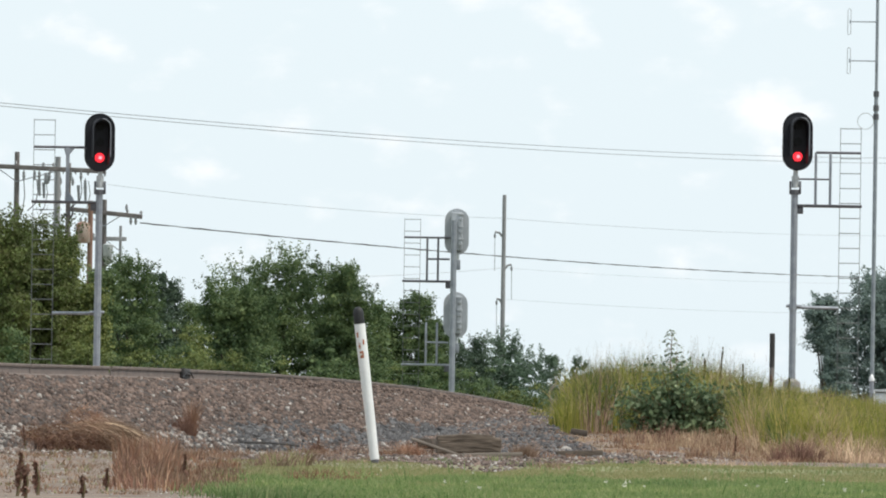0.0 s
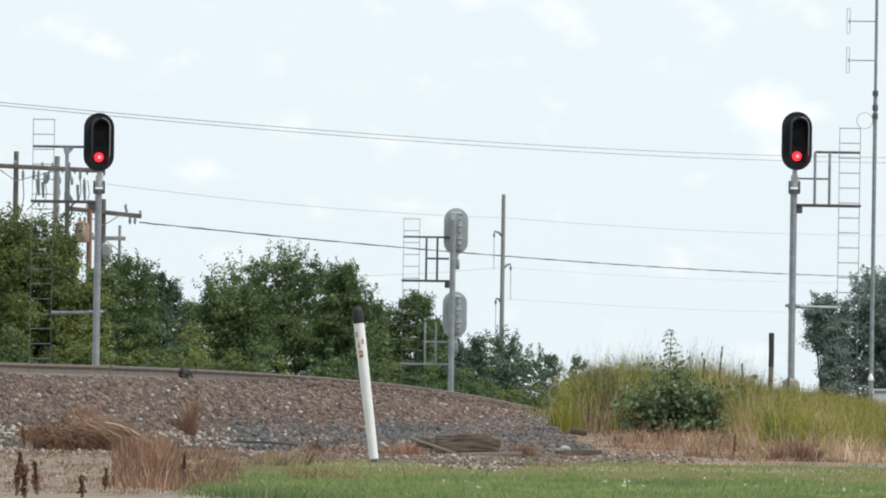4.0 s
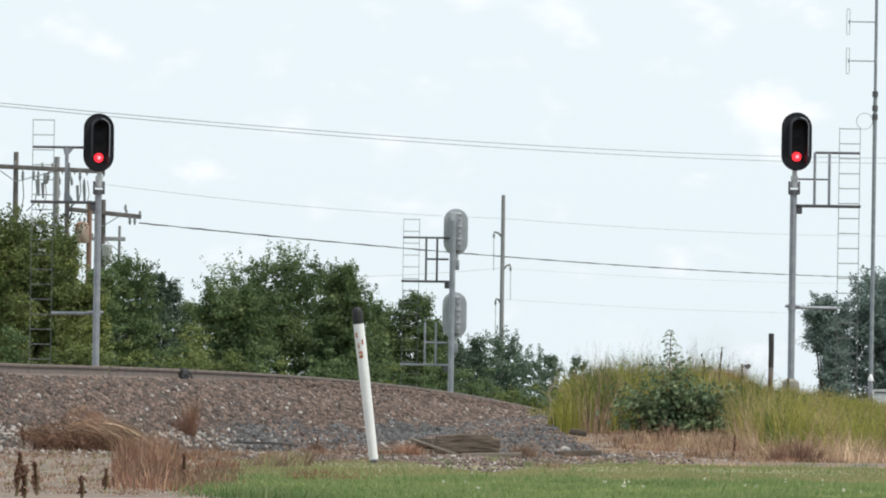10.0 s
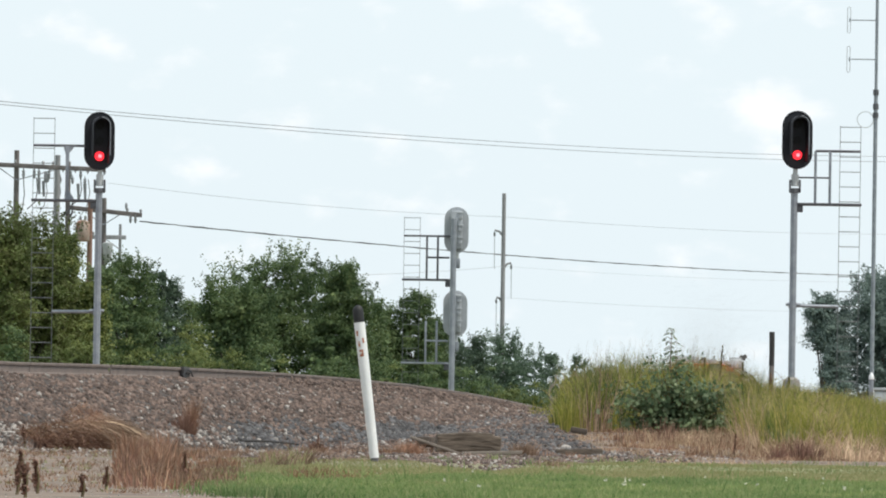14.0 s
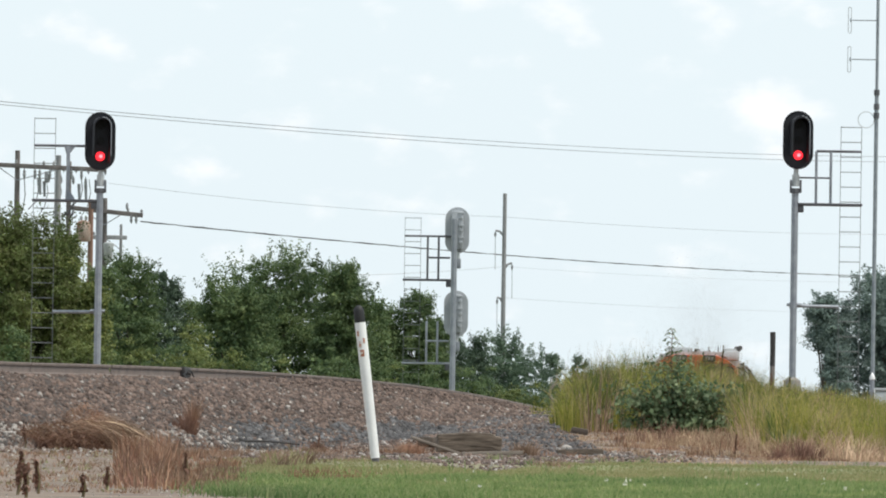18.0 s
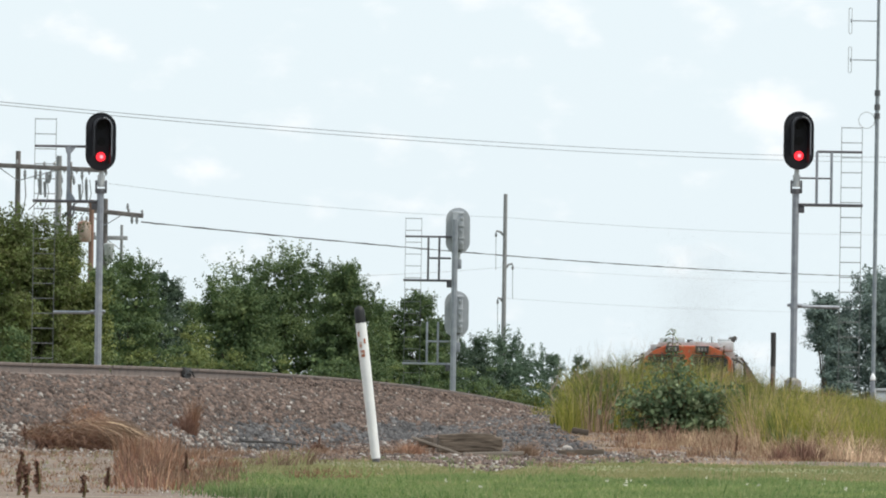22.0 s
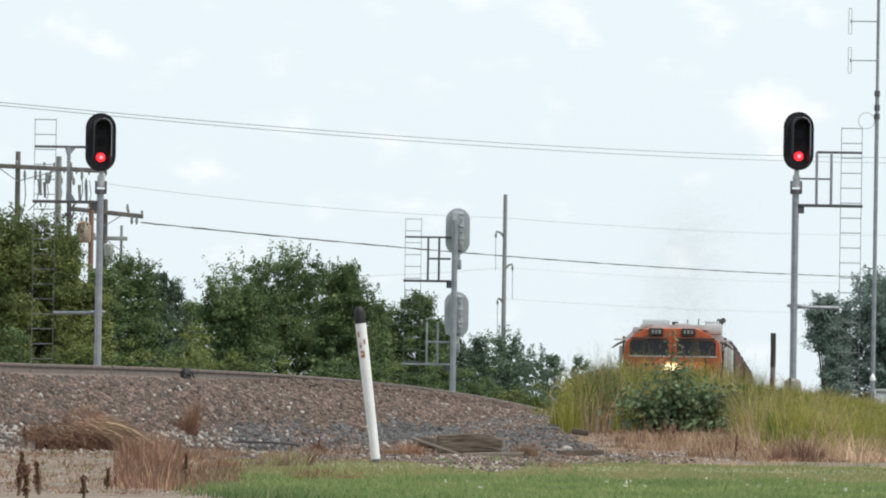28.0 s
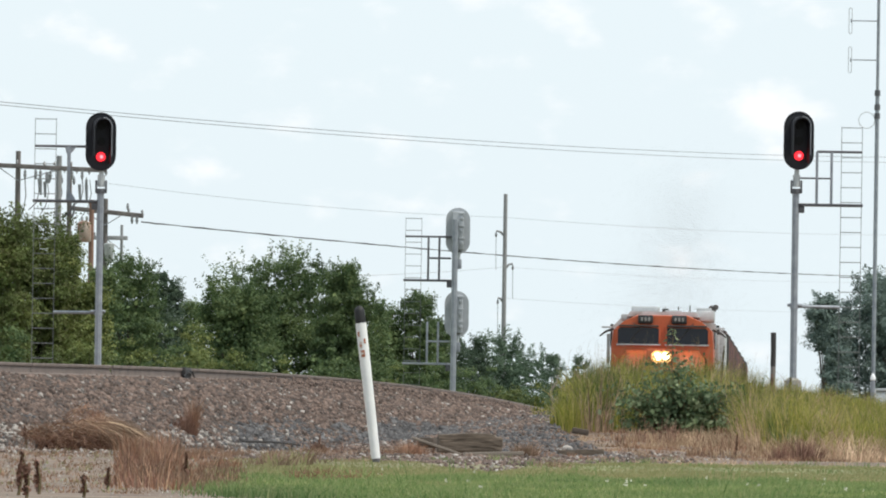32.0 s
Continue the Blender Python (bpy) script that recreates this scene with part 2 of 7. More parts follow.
CAR_RED = mat("faded_red_car_paint", (0.24, 0.06, 0.05), (0.15, 0.05, 0.045), 1.5, 0.7, 0, 0.1, 20, 0.2, stain=(0.06, 0.045, 0.04), stain_at=0.55)
CAR_LOAD = mat("dark_bulk_load", (0.03, 0.028, 0.028), None, 4, 0.95, 0, 0.8, 10, 0.4)
LOCO_GLASS = bpy.data.materials.new("loco_window_glass")
LOCO_GLASS.use_nodes = True
_p = LOCO_GLASS.node_tree.nodes["Principled BSDF"]
_p.inputs["Base Color"].default_value = (0.01, 0.013, 0.022, 1)
_p.inputs["Roughness"].default_value = 0.08
_p.inputs["Specular IOR Level"].default_value = 0.35
RED_LAMP = glow("red_signal_lamp", (1.0, 0.02, 0.035), 1.6)
RED_CORE = glow("red_signal_core", (1.0, 0.25, 0.3), 1.6)
DARK_LENS = mat("unlit_lens", (0.0025, 0.0025, 0.003), None, 5, 0.7, 0, 0)
HEADLIGHT = glow("headlight", (1.0, 0.8, 0.45), 5.0)
HEADLIGHT_GLARE = glow("headlight_glare", (1.0, 0.58, 0.22), 1.1)
NUMBER_DARK = mat("number_board", (0.03, 0.03, 0.032), None, 5, 0.4)
NUMBER_BAR = mat("number_bar", (0.28, 0.28, 0.27), None, 5, 0.5)

LAWN_BLADE = leafy("lawn_blades", [(0.108, 0.172, 0.056), (0.170, 0.248, 0.086), (0.24, 0.30, 0.122), (0.32, 0.33, 0.165)], patch=0.5, swing=(0.72, 1.3))
LAWN_DULL = leafy("dull_lawn_blades", [(0.205, 0.21, 0.092), (0.27, 0.27, 0.125), (0.32, 0.30, 0.152), (0.38, 0.325, 0.19)], patch=0.3, swing=(0.88, 1.12))
TALL_GRASS = leafy("tall_grass_blades", [(0.079, 0.111, 0.022), (0.181, 0.206, 0.041), (0.326, 0.308, 0.068), (0.508, 0.423, 0.133)])
RANK_GRASS = leafy("rank_grass_blades", [(0.035, 0.07, 0.022), (0.06, 0.105, 0.03), (0.1, 0.15, 0.045)])
YELLOW_GRASS = leafy("yellow_grass_blades", [(0.156, 0.184, 0.032), (0.276, 0.285, 0.055), (0.414, 0.368, 0.110)])
STRAW = leafy("straw_blades", [(0.29, 0.185, 0.12), (0.41, 0.29, 0.19), (0.55, 0.42, 0.28), (0.33, 0.205, 0.145)], 0.25, drift=0.15)
RUSSET = leafy("russet_dead_grass", [(0.1614, 0.0767, 0.047), (0.2483, 0.1254, 0.0783), (0.3476, 0.2231, 0.1411), (0.1242, 0.0697, 0.0549)], 0.2, drift=0.15)
SEED_HEAD = leafy("grass_seed_heads", [(0.12, 0.11, 0.045), (0.20, 0.165, 0.075), (0.30, 0.225, 0.12)], 0.4, drift=0.15)
DOCK = leafy("dock_seed_heads", [(0.1495, 0.0845, 0.0624), (0.2080, 0.1105, 0.0806), (0.2730, 0.1560, 0.1105)], 0.1, drift=0.15)
BUSH_LEAF = leafy("weed_leaves", [(0.0760, 0.1180, 0.0600), (0.1050, 0.1560, 0.0760), (0.1520, 0.2060, 0.1020), (0.2300, 0.2700, 0.1560)], 0.36, patch=2.0)
TREE_LEAF = leafy("tree_leaves", [(0.0612, 0.0979, 0.0444), (0.0791, 0.1225, 0.0513), (0.1022, 0.1469, 0.0582), (0.1364, 0.1774, 0.0685)], 0.3, patch=0.55, swing=(0.5, 1.7))
TREE_LIGHT = leafy("light_tree_leaves", [(0.0955, 0.1283, 0.0424), (0.1273, 0.1596, 0.0491), (0.1591, 0.1852, 0.0589), (0.2069, 0.2208, 0.0737)], 0.3, patch=0.55, swing=(0.5, 1.7))
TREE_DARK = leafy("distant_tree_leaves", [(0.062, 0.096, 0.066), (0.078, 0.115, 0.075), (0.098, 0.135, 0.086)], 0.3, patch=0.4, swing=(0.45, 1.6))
# air haze is put into these two leaf colours, paler and greyer
TREE_HAZED = leafy("hazed_leaves", [(0.1080, 0.1512, 0.1404), (0.1332, 0.1800, 0.1620), (0.1692, 0.2160, 0.1836)], 0.3, patch=0.4)
TREE_FAR_HAZED = leafy("hazed_far_leaves", [(0.08, 0.125, 0.085), (0.1, 0.15, 0.1), (0.125, 0.18, 0.115)], 0.3, patch=0.4, swing=(0.5, 1.5))
TREE_BROWN = leafy("olive_brown_leaves", [(0.0826, 0.0909, 0.0347), (0.0990, 0.1105, 0.0392), (0.1100, 0.1428, 0.0439), (0.1320, 0.1753, 0.0520)], 0.3, patch=0.55, swing=(0.5, 1.7))
HEAP_STRAW = leafy("matted_straw", [(0.216, 0.135, 0.0918), (0.3132, 0.216, 0.1512), (0.1512, 0.0918, 0.0626), (0.3672, 0.27, 0.1944)], 0.2, drift=0.15)
FLOWER = leafy("clover_flowers", [(0.7, 0.68, 0.6), (0.6, 0.6, 0.5)])
BARK = mat("bark", (0.09, 0.075, 0.06), (0.05, 0.042, 0.036), 6, 0.95, 0, 0.7, 30, 0.3)
STALK = mat("weed_stalk", (0.1, 0.1, 0.04), (0.16, 0.1, 0.06), 6, 0.9)


def smoke_material():
    m = bpy.data.materials.new("exhaust_soot")
    m.use_nodes = True
    n, l = m.node_tree.nodes, m.node_tree.links
    p = n["Principled BSDF"]
    p.inputs["Base Color"].default_value = (0.07, 0.064, 0.052, 1)
    p.inputs["Roughness"].default_value = 1.0
    return m


SMOKE = smoke_material()


def ground_material():
    """Mown green lawn, bare tan dirt and old gravel, each with its own patches."""
    m = bpy.data.materials.new("ground_soil_and_turf")
    m.use_nodes = True
    n, l = m.node_tree.nodes, m.node_tree.links
    p = n["Principled BSDF"]
    p.inputs["Roughness"].default_value = 0.95
    co = n.new("ShaderNodeTexCoord")
    sep = n.new("ShaderNodeSeparateXYZ")
    l.new(co.outputs["Object"], sep.inputs["Vector"])
    edge = n.new("ShaderNodeTexNoise")
    edge.inputs["Scale"].default_value = 0.5
    l.new(co.outputs["Object"], edge.inputs["Vector"])
    def math_node(op, a, b):
        k = n.new("ShaderNodeMath")
        k.operation = op
        for i, v in enumerate((a, b)):
            if isinstance(v, (int, float)):
                k.inputs[i].default_value = v
            else:
                l.new(v, k.inputs[i])
        return k.outputs["Value"]
    wob = math_node("MULTIPLY", math_node("SUBTRACT", edge.outputs["Fac"], 0.5), 2.2)
    right = math_node("ADD", math_node("ADD", sep.outputs["X"], math_node("MULTIPLY", sep.outputs["Y"], 0.008)), wob)
    def step(v, lo, hi):
        r = n.new("ShaderNodeMapRange")
        r.interpolation_type = "SMOOTHSTEP"
        r.inputs["From Min"].default_value, r.inputs["From Max"].default_value = lo, hi
        l.new(v, r.inputs["Value"])
        return r.outputs["Result"]
    lawn = math_node("MULTIPLY", step(right, -0.75, -0.15), step(math_node("SUBTRACT", math_node("ADD", sep.outputs["Y"], math_node("MULTIPLY", wob, 3.0)), math_node("MULTIPLY", step(sep.outputs["X"], 0.85, 1.25), 22.0)), 104, 92))
    far = step(sep.outputs["Y"], 262, 300)
    def tones(a, b, scale):
        z = n.new("ShaderNodeTexNoise")
        z.inputs["Scale"].default_value, z.inputs["Detail"].default_value = scale, 6.0
        l.new(co.outputs["Object"], z.inputs["Vector"])
        k = n.new("ShaderNodeMix")
        k.data_type = "RGBA"
        k.inputs["A"].default_value, k.inputs["B"].default_value = (*a, 1), (*b, 1)
        l.new(step(z.outputs["Fac"], 0.35, 0.65), k.inputs["Factor"])
        return k.outputs["Result"], z.outputs["Fac"]
    dirt, relief = tones((0.21, 0.152, 0.115), (0.105, 0.071, 0.054), 2.6)
    turf, _ = tones((0.185, 0.195, 0.088), (0.215, 0.215, 0.1), 1.5)
    field, _ = tones((0.08, 0.1, 0.035), (0.11, 0.11, 0.05), 0.2)
    moss, _ = tones((0.125, 0.103, 0.07), (0.225, 0.17, 0.13), 1.1)
    def mix(f, a, b):
        k = n.new("ShaderNodeMix")
        k.data_type = "RGBA"
        l.new(f, k.inputs["Factor"])
        l.new(a, k.inputs["A"])
        l.new(b, k.inputs["B"])
        return k.outputs["Result"]
    blotch = n.new("ShaderNodeTexNoise")
    blotch.inputs["Scale"].default_value, blotch.inputs["Detail"].default_value = 0.9, 8.0
    l.new(co.outputs["Object"], blotch.inputs["Vector"])
    l.new(mix(far, mix(lawn, mix(step(blotch.outputs["Fac"], 0.46, 0.58), dirt, moss), turf), field), p.inputs["Base Color"])
    b = n.new("ShaderNodeBump")
    b.inputs["Strength"].default_value, b.inputs["Distance"].default_value = 0.6, 0.05
    l.new(relief, b.inputs["Height"])
    l.new(b.outputs["Normal"], p.inputs["Normal"])
    return m


# ---- mesh tools ----
def box(bm, c, s, bevel=0.0, turn=None):
    """A box of size s at c, with its edges rounded off by bevel."""
    m = Matrix.Translation(c) @ (turn or Matrix.Identity(4)) @ Matrix.Diagonal((*s, 1))
    made = bmesh.ops.create_cube(bm, size=1.0, matrix=m)["verts"]
    if bevel:
        edges = list({e for v in made for e in v.link_edges})
        bmesh.ops.bevel(bm, geom=edges, offset=bevel, segments=2, affect="EDGES", profile=0.6)
    return bm


def rod(bm, a, b, r, r2=None, n=10):
    """A round rod from a to b, tapering from r to r2, closed at both ends."""
    a, b = Vector(a), Vector(b)
    d = b - a
    turn = d.to_track_quat("Z", "Y").to_matrix().to_4x4()
    bmesh.ops.create_cone(bm, cap_ends=True, segments=n, radius1=r, radius2=r if r2 is None else r2, depth=d.length,
                          matrix=Matrix.Translation((a + b) / 2) @ turn)
    return bm


def path_tube(bm, pts, r, n=6):
    """A tube through the points; r is a radius or one radius for each point."""
    pts = [Vector(p) for p in pts]
    rr = r if isinstance(r, (list, tuple)) else [r] * len(pts)
    rings = []
    for i, p in enumerate(pts):
        d = (pts[min(i + 1, len(pts) - 1)] - pts[max(i - 1, 0)]).normalized()
        ref = Vector((0, 1, 0)) if abs(d.y) < 0.8 else Vector((1, 0, 0))
        e1 = d.cross(ref).normalized()
        e2 = d.cross(e1)
        rings.append([bm.verts.new(p + e1 * (math.cos(2 * math.pi * k / n) * rr[i]) + e2 * (math.sin(2 * math.pi * k / n) * rr[i])) for k in range(n)])
    for u, v in zip(rings, rings[1:]):
        for k in range(n):
            bm.faces.new((u[k], u[(k + 1) % n], v[(k + 1) % n], v[k]))
    bm.faces.new(rings[0][::-1])
    bm.faces.new(rings[-1])
    bmesh.ops.recalc_face_normals(bm, faces=bm.faces[:])
    return bm


def plate(bm, outline, y0, y1):
    """A plate with the outline (x, z) between the depths y0 and y1."""
    f = [bm.verts.new((x, y0, z)) for x, z in outline]
    g = [bm.verts.new((x, y1, z)) for x, z in outline]
    bm.faces.new(f)
    bm.faces.new(g[::-1])
    k = len(f)
    for i in range(k):
        bm.faces.new((f[i], g[i], g[(i + 1) % k], f[(i + 1) % k]))
    bmesh.ops.recalc_face_normals(bm, faces=bm.faces[:])
    return bm


def oval(w, h, n=12):
    """A stadium outline, w wide and h high, round at top and bottom."""
    r = w / 2
    top = [(r * math.cos(math.pi * i / n), h / 2 - r + r * math.sin(math.pi * i / n)) for i in range(n + 1)]
    return top + [(-x, -z) for x, z in top]


def finish(ob, material, smooth=False):
    ob.data.materials.append(material)
    if smooth:
        ob.data.shade_smooth()
        ob.data.set_sharp_from_angle(angle=radians(40))
    return ob


def part(name, bm, material, parent, label="", smooth=True):
    """Links a bmesh as one mesh object under a thing or under a part."""
    me = bpy.data.meshes.new(name)
    bm.to_mesh(me)
    bm.free()
    ob = finish(new(name, me), material, smooth)
    ob.parent = parent
    if label:
        tagged(ob, label)
    return ob


def single(name, bm, material, label, category, group="", kind="", m=None, smooth=True):
    """Links a bmesh as a top-level thing of one mesh."""
    me = bpy.data.meshes.new(name)
    bm.to_mesh(me)
    bm.free()
    ob = finish(new(name, me), material, smooth)
    if m is not None:
        ob.matrix_world = m
    return tagged(ob, label, category, group, kind)


def thing(name, m, label, category, group="", kind=""):
    """An Empty at the base of a thing, for its parts."""
    ob = new(name)
    ob.empty_display_size = 0.2
    ob.matrix_world = m
    return tagged(ob, label, category, group, kind)


def bulk_mesh(name, verts, faces):
    """A mesh from arrays of vertices (n, 3) and faces (m, k)."""
    me = bpy.data.meshes.new(name)
    m, k = faces.shape
    me.vertices.add(len(verts))
    me.vertices.foreach_set("co", verts.astype(np.float32).ravel())
    me.loops.add(m * k)
    me.loops.foreach_set("vertex_index", faces.astype(np.int32).ravel())
    me.polygons.add(m)
    me.polygons.foreach_set("loop_start", np.arange(0, m * k, k, dtype=np.int32))
    me.update(calc_edges=True)
    me.validate()
    return me


RNG = np.random.default_rng(7)


def blades(base, height, width, lean, segs=3, droop=0.25, a=None):
    """Ribbons that taper and lean over towards the bearing a: base (n, 3), height, width and lean (n,)."""
    n = len(base)
    a = RNG.uniform(0, 2 * np.pi, n) if a is None else a
    out = np.stack([np.cos(a), np.sin(a), np.zeros(n)], 1)
    b = RNG.uniform(-0.6, 0.6, n)
    side = np.stack([np.cos(b), np.sin(b), np.zeros(n)], 1)
    rows = []
    for i in range(segs + 1):
        f = i / segs
        c = base + out * (lean * height * f ** 2)[:, None] + np.array([0, 0, 1.0]) * (height * (f - droop * lean * f ** 3))[:, None]
        w = (width * (1 - f) ** 0.7 * 0.5 + 0.0004)[:, None]
        rows += [c - side * w, c + side * w]
    v = np.stack(rows, 1).reshape(-1, 3)
    k = 2 * (segs + 1)
    quad = np.array([[2 * i, 2 * i + 1, 2 * i + 3, 2 * i + 2] for i in range(segs)])
    f = (np.arange(n) * k)[:, None, None] + quad[None]
    return v, f.reshape(-1, 4)


def tussocks(c, h, per, spread, lean, width, segs=4, droop=0.3):
    """Tufts of blades that fan out from their centres c (k, 3), each with a height h (k,) and a lean of its own."""
    k = len(c)
    n = k * per
    a = RNG.uniform(0, 2 * np.pi, n)
    r = np.sqrt(RNG.uniform(0, 1, n)) * spread
    base = np.repeat(c, per, 0) + np.stack([np.cos(a) * r, np.sin(a) * r, np.zeros(n)], 1)
    base[:, 2] = land(base[:, 0], base[:, 1]) - 0.01
    tall = np.repeat(h, per) * RNG.uniform(0.35, 1.0, n) ** 0.6
    way = np.repeat(RNG.uniform(0, 2 * np.pi, k), per)
    turn = np.where(RNG.uniform(size=n) < 0.35, way, a + RNG.normal(size=n) * 0.5)
    return blades(base, tall, RNG.uniform(width[0], width[1], n), RNG.uniform(0.15, 1.0, n) * lean, segs, droop, turn)


def strands(base, flow, length, width, segs=5, sag=0.35):
    """Ribbons that start along flow (n, 3) and bend down under their weight."""
    n = len(base)
    rows = []
    up = np.array([0, 0, 1.0])
    side = np.cross(flow, RNG.normal(size=(n, 3)))
    side /= np.linalg.norm(side, axis=1)[:, None]
    for i in range(segs + 1):
        f = i / segs
        c = base + flow * (length * f)[:, None] - up * (sag * length * f * f)[:, None]
        w = (width * 0.5 * (1 - 0.8 * f))[:, None]
        rows += [c - side * w, c + side * w]
    v = np.stack(rows, 1).reshape(-1, 3)
    k = 2 * (segs + 1)
    quad = np.array([[2 * i, 2 * i + 1, 2 * i + 3, 2 * i + 2] for i in range(segs)])
    return v, ((np.arange(n) * k)[:, None, None] + quad[None]).reshape(-1, 4)


def panicles(c, h, per, spread, size=0.024):
    """Thin stems with loose feathery seed heads rising out of tufts at c."""
    k = len(c)
    base = np.repeat(c, per, 0) + RNG.normal(size=(k * per, 3)) * np.array([spread, spread, 0])
    top = np.repeat(h, per) * RNG.uniform(0.88, 1.14, k * per)
    lean = RNG.uniform(0.0, 0.22, k * per)
    a = RNG.uniform(0, 2 * np.pi, k * per)
    stem = blades(base, top, np.full(k * per, 0.007), lean, 3, 0.1, a)
    m = 14
    f = np.tile(np.linspace(0.82, 1.02, m), k * per)
    b, t, l, w = np.repeat(base, m, 0), np.repeat(top, m), np.repeat(lean, m), np.repeat(a, m)
    pts = b + np.stack([np.cos(w) * l * t * f * f, np.sin(w) * l * t * f * f, t * f * (1 - 0.1 * l)], 1)
    pts += RNG.normal(size=pts.shape) * (size * (1.3 - 4 * (f - 0.82)))[:, None] * np.array([1, 1, 0.5])
    return joined(stem, leaf_quads(pts, size, 0.3, 1.0))


def turned_leaves(rnd, pts, nrm, size, aspect=0.62):
    """Pointed leaves at pts whose faces look along nrm."""
    n = len(pts)
    nrm = nrm / np.linalg.norm(nrm, axis=1)[:, None]
    t = np.cross(nrm, rnd.normal(size=(n, 3)))
    t /= np.linalg.norm(t, axis=1)[:, None]
    w = np.cross(nrm, t)
    size = (np.broadcast_to(size, (n,)) * rnd.uniform(0.65, 1.3, n))[:, None]
    v = np.stack([pts - t * size * 0.5, pts + w * size * aspect * 0.5 + nrm * size * 0.06,
                  pts + t * size * 0.5, pts - w * size * aspect * 0.5 + nrm * size * 0.06], 1).reshape(-1, 3)
    return v, np.arange(4 * n).reshape(n, 4)


def tuft_leaves(rnd, c, r, per, leaf, aspect=0.62, loose=0.52, flat=0.72):
    """Domes of leaves over the centres c (k, 3) with radii r (k,), the leaves lying roughly along each dome."""
    k = len(c)
    d = rnd.normal(size=(k, per, 3))
    d[:, :, 2] = np.abs(d[:, :, 2]) - 0.4
    d /= np.linalg.norm(d, axis=2)[:, :, None]
    pts = c[:, None] + (d * rnd.uniform(0.2, 1.25, (k, per, 1)) + rnd.normal(size=d.shape) * 0.14) * r[:, None, None] * np.array([1, 1, flat])
    nrm = d + np.array([0, 0, 0.35]) + rnd.normal(size=d.shape) * loose
    return turned_leaves(rnd, pts.reshape(-1, 3), nrm.reshape(-1, 3), leaf, aspect)


def leaf_quads(centre, size, aspect=0.6, up=0.4):
    """Pointed leaves, folded a little, at the centres."""
    n = len(centre)
    d = RNG.normal(size=(n, 3))
    d[:, 2] += up
    d /= np.linalg.norm(d, axis=1)[:, None]
    t = RNG.normal(size=(n, 3))
    t = np.cross(d, t)
    t /= np.linalg.norm(t, axis=1)[:, None]
    s = np.cross(d, t)
    size = np.broadcast_to(size, (n,))[:, None] * RNG.uniform(0.65, 1.3, (n, 1))
    v = np.stack([centre - t * size * 0.5, centre + s * size * aspect * 0.5 + d * size * 0.06,
                  centre + t * size * 0.5, centre - s * size * aspect * 0.5 + d * size * 0.06], 1).reshape(-1, 3)
    return v, np.arange(4 * n).reshape(n, 4)


CUBE = np.array([(x, y, z) for x in (-1, 1) for y in (-1, 1) for z in (-1, 1)], float)
CUBE_F = np.array([[0, 1, 3, 2], [4, 6, 7, 5], [0, 4, 5, 1], [2, 3, 7, 6], [0, 2, 6, 4], [1, 5, 7, 3]])


def stones(centre, size):
    """Rough broken stones: skewed blocks turned at random."""
    n = len(centre)
    v = CUBE[None] * RNG.uniform(0.55, 1.0, (n, 8, 1)) * RNG.uniform(0.6, 1.15, (n, 1, 3))
    q = RNG.normal(size=(n, 4))
    q /= np.linalg.norm(q, axis=1)[:, None]
    w, x, y, z = q.T
    r = np.stack([1 - 2 * (y * y + z * z), 2 * (x * y - w * z), 2 * (x * z + w * y), 2 * (x * y + w * z), 1 - 2 * (x * x + z * z),
                  2 * (y * z - w * x), 2 * (x * z - w * y), 2 * (y * z + w * x), 1 - 2 * (x * x + y * y)], 1).reshape(n, 3, 3)
    v = np.einsum("nij,nkj->nki", r, v) * (np.broadcast_to(size, (n,))[:, None, None] * 0.5) + centre[:, None]
    return v.reshape(-1, 3), ((np.arange(n) * 8)[:, None, None] + CUBE_F[None]).reshape(-1, 4)


def stuff(name, vf, material, label, category, kind="stuff", smooth=False):
    return tagged(finish(new(name, bulk_mesh(name, *vf)), material, smooth), label, category, "", kind)


def joined(*sets):
    at, vs, fs = 0, [], []
    for v, f in sets:
        vs.append(v)
        fs.append(f + at)
        at += len(v)
    return np.concatenate(vs), np.concatenate(fs)


# ---- the line of the track and the lie of the land ----
def rail_x(y):
    """The near rail: straight far out, easing into a curve as it comes nearer."""
    y = np.asarray(y, float)
    u = np.maximum(370 - y, 0)
    return 7.02 + 0.0355 * (y - 370) - 8.57e-6 * u ** 3 / 6


def rail_slope(y):
    u = np.maximum(370 - np.asarray(y, float), 0)
    return 0.0355 + 8.57e-6 * u ** 2 / 2


def rail_z(y):
    """Height of the near rail's top."""
    y = np.asarray(y, float)
    near = 3.72 - ((255 - np.clip(y, 194.5, 255)) / 60.5) ** 2 * 0.48 - np.maximum(194.5 - y, 0) * 0.006
    return EYE_Z + 0.03 + near - np.clip((y - 255) / 122, 0, 1) * 0.145


GROUND_Y = [-4000, 8, 20, 46, 95, 100, 150, 185, 200, 215, 235, 253, 300, 4000]
GROUND_Z = [0.0, 0.0, 0.45, 1.86, 2.44, 2.525, 3.06, 3.4, 3.55, 3.95, 4.6, 5.0, 4.6, 4.6]


def land(x, y):
    """Height of the ground: a gentle rise to the foot of the embankment, then its slope."""
    x, y = np.asarray(x, float), np.asarray(y, float)
    base = np.interp(y, GROUND_Y, GROUND_Z)
    n = (x - rail_x(y)) / np.sqrt(1 + rail_slope(y) ** 2)
    top = rail_z(y) - 0.28
    bank = top - np.maximum(n - 0.45, 0) / 2.1 - np.maximum(-n - 2.1, 0) / 2.1
    z = np.where(y > 60, np.maximum(base, bank), base)
    return z + np.interp(y, [20, 40, 105, 150], [0, 0.0, 0.0, 0.02]) * np.sin(x * 2.3 + y * 0.9)


